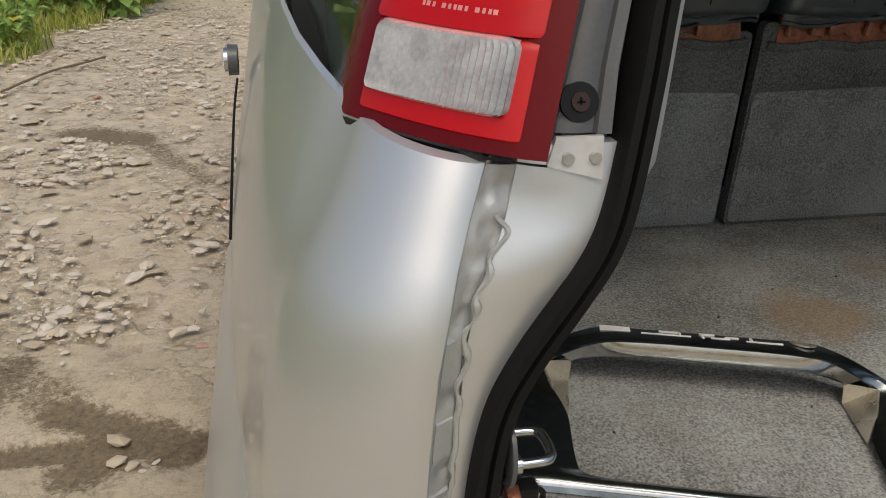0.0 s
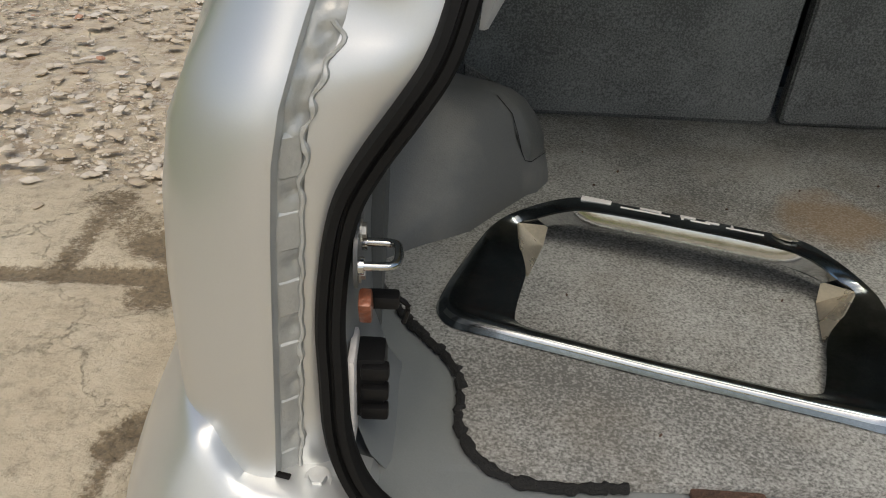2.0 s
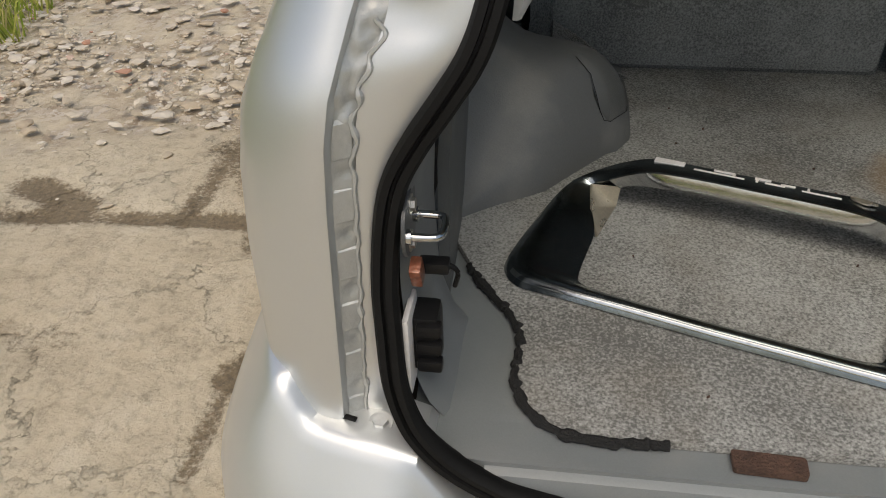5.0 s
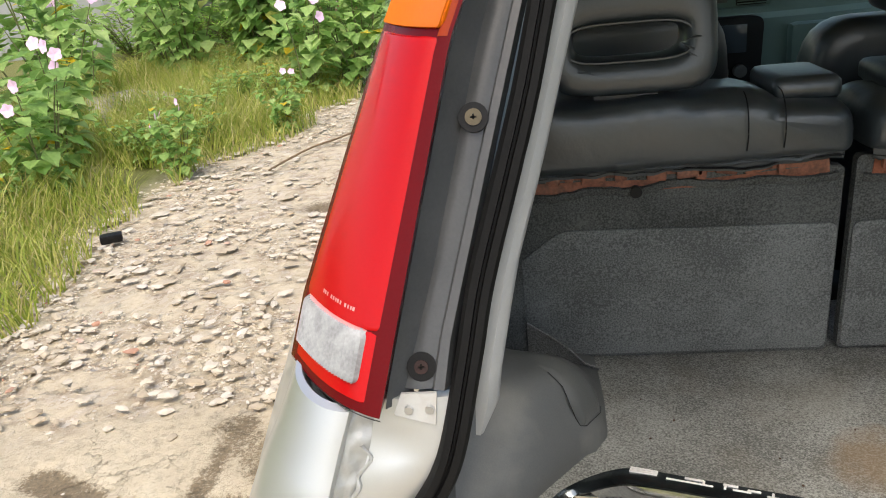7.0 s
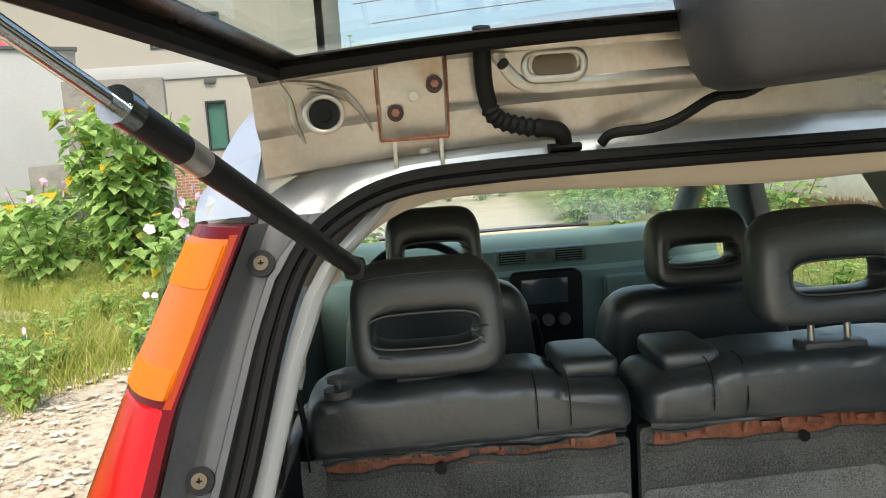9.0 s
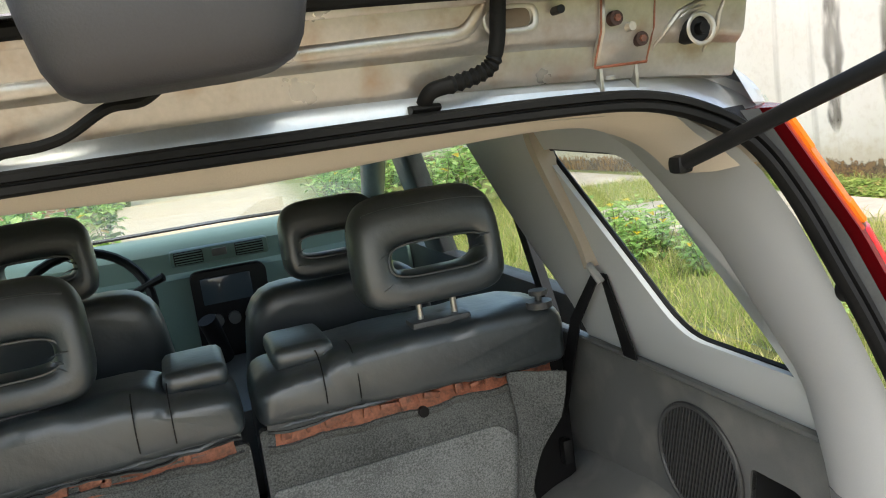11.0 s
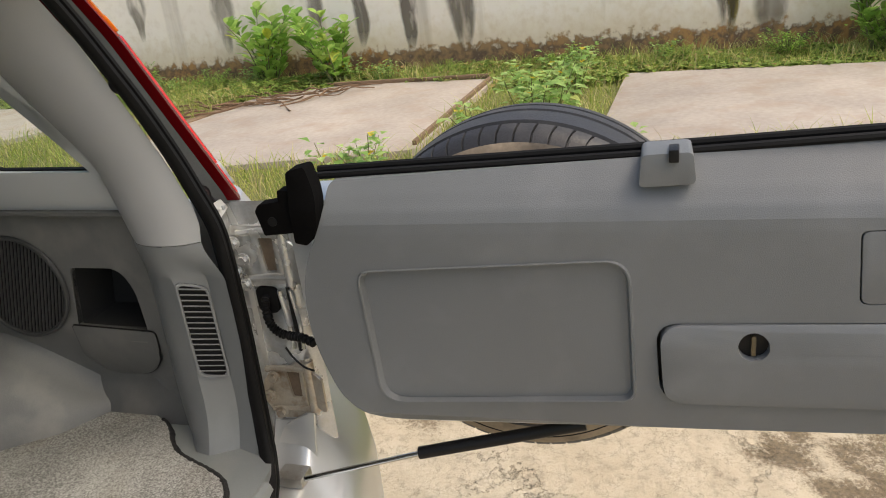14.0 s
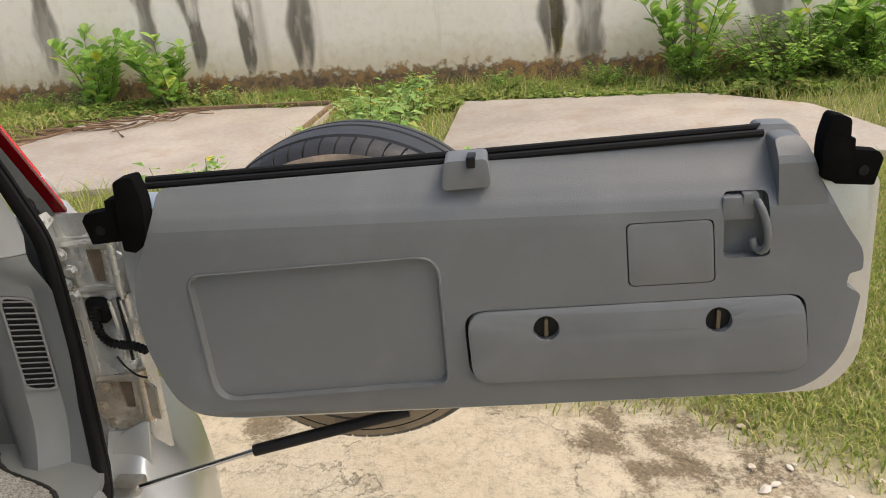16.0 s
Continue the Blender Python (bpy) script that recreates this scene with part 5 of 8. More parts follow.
for k in range(26):
    x, y = dr.uniform(-0.5, 0.4), dr.uniform(0.05, 0.76)
    bits = box((x, y, 0.6435), (dr.uniform(0.0015, 0.0035), dr.uniform(0.001, 0.0025), 0.002), 0, Matrix.Rotation(dr.uniform(0, 3), 4, "Z"), bits)
solo("crumb", bits, FELT, "dark crumbs scattered over the carpet", "crumbs", kind="stuff")

# ---------------------------------------------------------------- tailgate, open at the car's right
DO, DD, DN = Vector((0.55, -0.12, 0)), Vector((0.035, -0.9994, 0)), Vector((-0.9994, -0.035, 0))


def gate(u, z, w=0.0):
    """A point of the open tailgate: u from the hinges, w out of its inner face."""
    p = DO + DD * u + DN * w
    return (p.x, p.y, z)


def gate_w(z):
    return curve([(0.70, -0.02), (0.73, -0.004), (0.77, 0.0), (1.02, 0.0), (1.035, -0.002), (1.05, -0.008), (1.07, -0.021), (1.10, -0.044), (1.13, -0.062)], z)


tailgate = part("tailgate", slab(outline([(-0.005, 1.062, 0.02), (1.085, 1.068, 0.02), (1.092, 0.85, 0.03), (1.09, 0.78, 0.03), (1.05, 0.725, 0.03), (0.10, 0.70, 0.04), (0.0, 0.82, 0.06)], 0.03), lambda u, z, w: gate(u, z, w - 0.03), 0.09, bevel=0.012), JAMB, car, "open silver side-hinged tailgate with grey inner panel")
PANEL = outline([(0.068, 1.088, 0.01), (0.921, 1.12, 0.006), (0.927, 1.135, 0.01), (0.977, 1.134, 0.015), (0.992, 1.084, 0.03), (1.027, 1.015, 0.03), (1.062, 0.966, 0.015), (1.064, 0.936, 0.006), (1.046, 0.932, 0.006), (1.044, 0.912, 0.006), (1.066, 0.90, 0.008), (1.055, 0.80, 0.06), (1.0, 0.742, 0.04), (0.301, 0.722, 0.05), (0.06, 0.712, 0.08), (0.014, 0.86, 0.1), (0.018, 0.96, 0.08), (0.06, 1.04, 0.03)], 0.02)
POCKET = outline([(0.102, 0.966), (0.473, 0.983, 0.035), (0.478, 0.773, 0.02), (0.112, 0.752, 0.035)], 0.02)
TRAY = outline([(0.504, 0.892, 0.03), (0.99, 0.904, 0.025), (1.006, 0.786, 0.03), (0.51, 0.777, 0.03)], 0.03)
FLAP = outline([(0.736, 1.019), (0.856, 1.021), (0.864, 0.926), (0.742, 0.923)], 0.010)
RECESS = outline([(0.868, 1.056), (0.928, 1.056), (0.936, 0.962), (0.872, 0.962)], 0.010)
shrink = lambda pts, d: [(x + (sum(p[0] for p in pts) / len(pts) - x) * d, y + (sum(p[1] for p in pts) / len(pts) - y) * d) for x, y in pts]
skin = lambda off: (lambda u, z, w: gate(u, z, w + gate_w(z) + off))
panel = part("inner_panel", slab(PANEL, skin(0.0), 0.035, [POCKET, TRAY, FLAP, RECESS], 0.004, cuts=(0.705, 0.71, 0.715, 0.72, 0.725, 0.73, 0.74, 0.75, 0.77, 0.785, 0.97, 1.0, 1.018, *np.linspace(1.022, 1.08, 15), 1.085, 1.09, 1.10, 1.11)), GREY, tailgate, "grey moulded tailgate inner panel", 12)
inset = shrink(POCKET, 0.035)
rim = [[gate(u, z, gate_w(z) + w) for u, z in shrink(POCKET, k)] for k, w in ((-0.012, -0.001), (0.0, 0.0035), (0.012, 0.003), (0.03, -0.0075), (0.05, -0.008))]
part("pocket_rim", grid(rim, closed_u=True), GREY, panel)
part("pocket_panel", slab(inset, lambda u, z, w: gate(u, z, w - 0.0075), 0.01), GREY, panel, "sunken grey pocket panel")
part("tray_gap", slab(TRAY, lambda u, z, w: gate(u, z, w - 0.02), 0.004), BLACK, panel)
tray_holes = [[(c + 0.019 * math.cos(a), zc + 0.019 * math.sin(a)) for a in np.linspace(0, 2 * math.pi, 25)[:-1]] for c, zc in ((0.624, 0.866), (0.869, 0.870))]
tray = part("tool_cover", slab(shrink(TRAY, 0.02), lambda u, z, w: gate(u, z, w + 0.012 - 0.012 * max(0, (z - 0.86) / 0.04) ** 2), 0.03, tray_holes, 0.008, cuts=(0.80, 0.84, 0.86, 0.875, 0.888)), GREY, panel, "grey tool compartment cover")
for c, zc in ((0.624, 0.866), (0.869, 0.870)):
    kn = part("turn_knob", rod(gate(c, zc, -0.012), gate(c, zc, 0.0), 0.0185, 24), BLACK, tray, "black turn lock")
    part("knob_grip", box(gate(c, zc, 0.003), (0.012, 0.006, 0.028), 0.002), BRASS, kn, "worn brass grip")
part("flap_gap", slab(FLAP, lambda u, z, w: gate(u, z, w - 0.01), 0.004), BLACK, panel)
part("service_flap", slab(shrink(FLAP, 0.03), lambda u, z, w: gate(u, z, w + gate_w(z) + 0.001), 0.01, bevel=0.002), GREY, panel, "square grey service flap")
part("recess_back", slab(shrink(RECESS, -0.06), lambda u, z, w: gate(u, z, w - 0.027), 0.004), GREY, panel)
part("recess_step", box(gate(0.889, 1.034, -0.014), (0.03, 0.045, 0.034), 0.006), GREY, panel)
h = part("inner_handle", tube(spline([gate(0.911, 1.044, -0.02), gate(0.912, 1.043, 0.006), gate(0.921, 1.022, 0.012), gate(0.928, 0.99, 0.010), gate(0.924, 0.972, 0.002), gate(0.916, 0.974, -0.008), gate(0.913, 0.986, -0.012)], 5), 0.0056, 10), GREY, panel, "grey inner release handle")
part("lock_knob", box(gate(0.904, 1.047, -0.012), (0.03, 0.022, 0.016), 0.004), GREY, panel)
box_pts = outline([(0.489, 1.118), (0.549, 1.120), (0.553, 1.080), (0.485, 1.077)], 0.008)
lb = part("latch_box", slab(shrink(box_pts, 0.0), lambda u, z, w: gate(u, z, w - 0.004), 0.06, bevel=0.008), GREY, panel, "grey rear glass latch cover")
part("latch_striker", box(gate(0.527, 1.117, -0.012), (0.03, 0.012, 0.016), 0.002), BLACK, lb)
part("corner_hump", slab(outline([(0.944, 1.0, 0.004), (0.934, 1.124, 0.014), (0.946, 1.127, 0.006), (0.972, 1.127, 0.012), (0.990, 1.082, 0.02), (1.022, 1.0, 0.004)], 0.01), lambda u, z, w: gate(u, z, w + 0.0005 - 0.012 * max(0, (1.04 - z) / 0.04) - 0.02 * max(0, (z - 1.095) / 0.03) ** 1.5), 0.05, bevel=0.008, cuts=(1.0, 1.01, 1.02, 1.03, 1.06, 1.095, 1.105, 1.115)), GREY, panel, angle=14)
# double rubber strip along the top edge
ts = part("top_weatherstrip", tube([gate(u, curve([(0.04, 1.091), (0.5, 1.106), (0.93, 1.125)], u), -0.052) for u in np.linspace(0.04, 0.93, 24)], 0.0055, 8), RUBBER, tailgate, "black rubber glass seal")
part("top_weatherstrip_lip", tube([gate(u, curve([(0.04, 1.096), (0.5, 1.112), (0.93, 1.130)], u), -0.068) for u in np.linspace(0.04, 0.93, 24)], 0.0055, 8), RUBBER, ts)
# rubber-faced guide blocks at both ends
GSHAPES = {1: [(0.022, 1.114, 0.006), (0.050, 1.120, 0.006), (0.064, 1.077, 0.03), (0.056, 1.03, 0.02), (0.036, 1.006, 0.004), (0.018, 1.010, 0.004), (0.023, 1.07, 0.03)], -1: [(0.012, 1.114, 0.006), (0.036, 1.121, 0.008), (0.048, 1.085, 0.03), (0.047, 1.036, 0.008), (0.030, 1.030, 0.004), (0.009, 1.034, 0.004), (0.013, 1.07, 0.03)]}
GTAB = [(-0.034, 1.058, 0.002), (-0.028, 1.068, 0.003), (0.004, 1.072, 0.002), (0.005, 1.088, 0.003), (0.026, 1.088), (0.026, 1.026), (-0.026, 1.022, 0.003)]
for k, du, zo in ((1, 0.0, 0.0), (-1, 1.036, 0.038)):
    shape = lambda pts: [(du + k * u, z + zo, *rad) for u, z, *rad in pts]
    guide = part("guide_block", slab(outline(shape(GSHAPES[k]), 0.005), lambda u, z, w: gate(u, z, w + 0.010 - 0.008 * abs(z - zo - 1.06) / 0.05), 0.030, bevel=0.004, cuts=(1.03 + zo, 1.06 + zo, 1.09 + zo)), GUIDEBLACK, tailgate, "black rubber guide block")
    part("guide_bracket", slab(outline(shape(GTAB), 0.003), lambda u, z, w: gate(u, z, w + 0.002), 0.022, bevel=0.003), GUIDEBLACK, guide)
    part("guide_hole", rod(gate(du - k * 0.010, 1.043 + zo, 0.0), gate(du - k * 0.010, 1.043 + zo, 0.0035), 0.007, 12), RUBBER, guide)
HINGE = surf("worn_silver_hinge", (0.62, 0.63, 0.62), 0.25, 0.65, 0.15, 18, 300, 0.06, dirt=(0.30, 0.22, 0.13), dirt_amount=0.45)
SLOTBROWN = surf("brown_hinge_recess", (0.13, 0.095, 0.065), 0.6, 0.1, 0.4, 30, 200, 0.1)
# hinges and jamb hardware at the car's right
rows = []
for z in np.linspace(0.50, 1.04, 26):
    sx = curve([(0.5, 0.51), (0.588, 0.52), (0.625, 0.55), (0.665, 0.572), (0.71, 0.582), (0.78, 0.590), (0.97, 0.593), (1.02, 0.590), (1.04, 0.585)], z)
    dent = 0.003 * math.sin(z * 55) + 0.002 * math.sin(z * 130)
    rows.append([(sx, 0.010, z), (sx + 0.016, 0.018 + dent, z), (0.630, 0.026 + dent, z), (0.640, 0.022, z), (0.6435, 0.010, z), (0.645 + dent * 0.5, -0.03, z), (0.647, -0.062, z), (0.66, -0.080, z), (0.668, -0.083, z)])
HINGEJAMB = surf("rust_marked_jamb", (0.62, 0.64, 0.65), 0.27, 0.6, 0.2, 14, 260, 0.05, coat=0.3, dirt=(0.32, 0.22, 0.13), dirt_amount=0.32)
jamb = part("hinge_jamb", grid(rows), HINGEJAMB, car, "silver hinge jamb with rust marks")
for y, r in ((-0.046, 0.005), (-0.064, 0.0035)):
    part("jamb_fold", tube([(0.640 + 0.004 * math.sin(z * 40), y - 0.02 * (0.89 - z), z) for z in np.linspace(0.785, 0.893, 14)], r, 8, (0, 1, 0)), HINGEJAMB, jamb)
part("jamb_gap", tube([(0.644, -0.056 - 0.02 * (0.89 - z), z) for z in np.linspace(0.78, 0.895, 12)], 0.0034, 6, (0, 1, 0)), BLACK, jamb)
part("jamb_gap", tube([(0.646, 0.002 - 0.06 * (0.68 - z), z) for z in np.linspace(0.60, 0.668, 12)], 0.002, 6, (0, 1, 0)), BLACK, jamb)
jamb_place = lambda x: (lambda y, z, w: (x - w, y, z))
for upper in (True, False):
    metal = HINGE if upper else RUSTY
    dz = 0.0 if upper else -0.233
    outer = [(0.028, 0.992), (0.020, 1.003), (-0.062, 1.002, 0.004), (-0.062, 0.905, 0.004), (0.004, 0.898), (0.012, 0.915, 0.02), (0.026, 0.935)] if upper else [(0.016, 0.96), (-0.055, 0.995, 0.006), (-0.055, 0.892, 0.006), (-0.01, 0.88, 0.02), (0.018, 0.90, 0.02), (0.026, 0.935, 0.02)]
    slot = [(-0.024, 0.982), (-0.050, 0.982), (-0.048, 0.925), (-0.030, 0.925)]
    lift = lambda pts: [(p[0], p[1] + dz, *p[2:]) for p in pts]
    hinge = part("hinge", slab(outline(lift(outer), 0.008), jamb_place(0.636), 0.010, [outline(lift(slot), 0.004)], 0.003), metal, car, "silver painted upper hinge plate" if upper else "rust-stained lower hinge plate")
    part("hinge_slot", box((0.6425, -0.038, 0.952 + dz), (0.003, 0.03, 0.06), 0), SLOTBROWN, hinge, "brown recess in the hinge")
    for z in ((0.990, 0.912) if upper else (0.978, 0.90)):
        part("hinge_rib", tube([(0.637, 0.010, z + dz), (0.636, -0.03, z + dz + 0.004), (0.634, -0.07, z + dz + 0.004)], 0.006, 8, (0, 0, 1)), metal, hinge)
    for by, bz in (((0.014, 0.977), (0.002, 0.949), (0.017, 0.928), (0.007, 0.906)) if upper else ((-0.007, 0.969), (0.007, 0.932), (-0.009, 0.901))):
        part("hinge_bolt", bolt((0.627, by, bz + dz), (-1, -0.1, 0), 0.0072, 0.009), metal, hinge, angle=20)
    part("hinge_knuckle", rod((0.632, -0.072, 0.905 + dz), (0.632, -0.072, 1.0 + dz), 0.009, 14), metal, hinge)
    part("hinge_pin", rod((0.632, -0.072, 0.898 + dz), (0.632, -0.072, 1.006 + dz), 0.005, 10), STEEL, hinge)
    part("hinge_leaf", slab(outline([(-0.070, 0.915 + dz), (-0.100, 0.912 + dz), (-0.100, 0.975 + dz), (-0.070, 0.985 + dz)], 0.006), lambda y, z, w: (0.630 + 0.5 * (y + 0.07) - w, y, z), 0.006, bevel=0.002), metal, hinge)
wire = spline([(0.641, -0.020, 0.878), (0.628, -0.021, 0.876), (0.622, -0.023, 0.860), (0.621, -0.027, 0.838), (0.621, -0.040, 0.824), (0.618, -0.060, 0.821), (0.611, -0.082, 0.823), (0.600, -0.11, 0.820)], 7)
bt = part("wiring_boot", tube(wire, 0.0066, 10, (0, 1, 0), scale=lambda t: 1.22 if int(t * 46) % 2 else 0.9), RUBBER, car, "black corrugated wiring boot")
part("boot_grommet", slab(outline([(-0.001, 0.852), (-0.001, 0.897), (-0.039, 0.895), (-0.037, 0.850)], 0.012), jamb_place(0.637), 0.012, bevel=0.004), RUBBER, bt)
part("loose_wire", tube(spline([(0.612, -0.05, 0.803), (0.612, -0.06, 0.785), (0.606, -0.08, 0.772), (0.60, -0.1, 0.770)], 5), 0.0018, 6), BLACK, bt)
cb = part("corner_bracket", slab(outline([(-0.010, 0.6414, 0.004), (-0.066, 0.672, 0.008), (-0.062, 0.5405, 0.004), (0.0276, 0.5524, 0.01), (0.0094, 0.6005, 0.01)], 0.006), lambda y, z, w: (0.630 - 0.012 * math.sin(math.pi * min(1, max(0, (z - 0.545) / 0.11))) - w, y, z), 0.006, bevel=0.002, cuts=(0.56, 0.58, 0.6, 0.62, 0.64)), SILVER, car, "silver pressed corner bracket")
part("bracket_bolt", bolt((0.624, 0.018, 0.566), (-1, -0.1, 0), 0.0065, 0.007), RUSTY, cb)
stay = part("door_stay", rod((0.570, -0.043, 0.572), (0.583, -0.27, 0.642), 0.0045, 10), CHROME, car, "gas door stay with chrome rod")
part("stay_cylinder", rod((0.583, -0.265, 0.641), (0.625, -0.52, 0.688), 0.010, 12), BLACK, stay, "black stay cylinder")
part("stay_bracket", box((0.58, -0.035, 0.573), (0.04, 0.05, 0.02), 0.005), STEEL, stay)
# spare wheel on the outside of the tailgate
WC = Vector((0.82, -0.42, 0.836))
TS = 0.945
TREAD = surf("dark_tread_rubber", (0.030, 0.031, 0.034), 0.5, 0, 0.25, 9, 250, 0.15, dirt=(0.10, 0.095, 0.085), dirt_amount=0.4, spec=0.4)
SIDEWALL = surf("mud_dusted_sidewall", (0.24, 0.195, 0.14), 0.8, 0, 0.25, 5, 160, 0.2, dirt=(0.022, 0.021, 0.020), dirt_amount=0.95)
BLOCKS, tyre_rows = 64, []
for block in range(BLOCKS):
    for f in (0.0, 0.055, 0.10, 0.35, 0.65, 0.95):
        row = []
        for w, r in ((-0.085, 0.185), (-0.098, 0.205), (-0.1045, 0.228), (-0.106, 0.24), (-0.1035, 0.262), (-0.0998, 0.272), (-0.0955, 0.2785), (-0.091, 0.284), (-0.084, 0.291), (-0.076, 0.2955), (-0.066, 0.299), (-0.063, 0.2925), (-0.056, 0.2925), (-0.053, 0.301), (-0.039, 0.302), (-0.004, 0.303), (-0.001, 0.295), (0.006, 0.295), (0.009, 0.303), (0.034, 0.302), (0.037, 0.294), (0.044, 0.294), (0.047, 0.301), (0.075, 0.297), (0.1, 0.27), (0.1, 0.2)):
            cut = 0.0045 if f < 0.06 and w < -0.065 and r > 0.278 else 0.0
            a = 2 * math.pi * (block + f + 0.2 * max(0.0, (r - 0.285) / 0.015) ** 2) / BLOCKS
            row.append((WC.x + w + 0.4 * cut, WC.y + (r - cut) * TS * math.cos(a), WC.z + (r - cut) * TS * math.sin(a)))
        tyre_rows.append(row)
spare = part("spare_wheel", grid(tyre_rows, closed_v=True), TREAD, tailgate, "dusty spare tyre on the tailgate", 28)
circle = [(math.cos(a), math.sin(a)) for a in np.linspace(0, 2 * math.pi, 97)[:-1]]
part("sidewall", grid([[(WC.x + w, WC.y + r * TS * c, WC.z + r * TS * sn) for w, r in ((-0.0985, 0.203), (-0.1055, 0.228), (-0.1072, 0.24), (-0.1048, 0.262), (-0.1008, 0.272), (-0.0974, 0.2765), (-0.0965, 0.2772))] for c, sn in circle], closed_v=True), SIDEWALL, spare, "mud-dusted tyre sidewall")
for k in range(9):
    a0 = radians(70 + 11 * k)
    part("moulded_line", tube([(WC.x - 0.1068, WC.y + 0.251 * TS * math.cos(a), WC.z + 0.251 * TS * math.sin(a)) for a in np.linspace(a0, a0 + radians(8), 8)], 0.0009, 5, (1, 0, 0)), TREAD, spare, "raised sidewall line")
part("spare_rim", rod((WC.x - 0.08, WC.y, WC.z), (WC.x + 0.09, WC.y, WC.z), 0.2, 40), STEEL, spare)
part("shoulder_band", sweep([(WC.x - 0.1035, WC.y + 0.259 * TS * math.cos(a), WC.z + 0.259 * TS * math.sin(a)) for a in np.linspace(0, 2 * math.pi, 73)[:-1]], ring(0.0022, 6), (1, 0, 0), closed=True), RUBBER, spare)
part("tyre_moulding", sweep([(WC.x - 0.105, WC.y + 0.222 * math.cos(a), WC.z + 0.222 * math.sin(a)) for a in np.linspace(0, 2 * math.pi, 49)[:-1]], ring(0.003, 6), (1, 0, 0), closed=True), TREAD, spare)

# ---------------------------------------------------------------- rear glass, raised
hatch_rows = []
for x in np.linspace(-0.5, 0.5, 33):
    e = abs(x) / 0.5
    dz = -0.02 * e ** 3
    yb = 0.015 * e ** 4
    hatch_rows.append([(x, 0.207 - yb, 1.496 + dz), (x, 0.188 - yb, 1.498 + dz), (x, 0.183 - yb, 1.508 + dz), (x, 0.178 - yb, 1.53 + dz), (x, 0.171 - yb, 1.535 + dz), (x, 0.165 - yb, 1.542 + dz), (x, 0.158 - yb, 1.572 + dz), (x, 0.145 - yb, 1.582 + dz)])
hatch = part("rear_hatch", sheet(hatch_rows, 0.02, (0, 0.6, 0.5)), BEIGE, car, "raised rear glass with bare painted hinge frame")


def glass_z(x, y):
    return 1.588 + 0.03 * max(0, (0.14 - y)) - 0.028 * (abs(x) / 0.56) ** 2.5


def glass_half(y):
    return lerp(0.50, 0.60, (0.14 - y) / 0.55)


def glass_sheet(u0, u1, y0, y1, lift=0.0, nu=12, ny=10):
    return [[(u * glass_half(y), y, glass_z(u * glass_half(y), y) + lift) for u in np.linspace(u0, u1, nu)] for y in np.linspace(y0, y1, ny)]


pane = part("hatch_glass", sheet(glass_sheet(-1, 1, 0.14, -0.40, 0, 24, 12), 0.004, (0, 0, 1)), GLASS, hatch, "raised rear window with heating wires")
pane.visible_shadow = False
FRIT = surf("black_frit", (0.02, 0.018, 0.017), 0.25, 0, 0.2, 20, 200, 0.02)
for s in (-1, 1):
    part("frit_edge", sheet(glass_sheet(s * 0.90, s * 1.0, 0.14, -0.40, -0.003, 4, 10), 0.0015, (0, 0, 1)), FRIT, pane)
    part("hatch_side_seal", tube([(s * 0.95 * glass_half(y), y, glass_z(s * 0.95 * glass_half(y), y) - 0.008) for y in np.linspace(0.12, -0.40, 12)], 0.008, 8), RUBBER, hatch)
part("frit_top", sheet(glass_sheet(-1, 1, 0.14, 0.105, -0.003, 20, 3), 0.0015, (0, 0, 1)), FRIT, pane)
part("hatch_bar", tube([(x, 0.125, glass_z(x, 0.12) - 0.007) for x in np.linspace(-0.49, 0.49, 24)], 0.008, 8), RUBBER, hatch, "black glass edge strip")
for k in range(7):
    y = 0.04 - 0.062 * k
    part("heating_wire", tube([(u * glass_half(y), y - 0.03 * (1 - u * u), glass_z(u * glass_half(y), y) - 0.002) for u in np.linspace(-0.76, 0.76, 14)], 0.0003, 4), surf("wire_brown", (0.12, 0.09, 0.07), 0.5) if k == 0 else bpy.data.materials["wire_brown"], pane)
DARKBROWN = surf("rusty_hole", (0.05, 0.025, 0.02), 0.7)
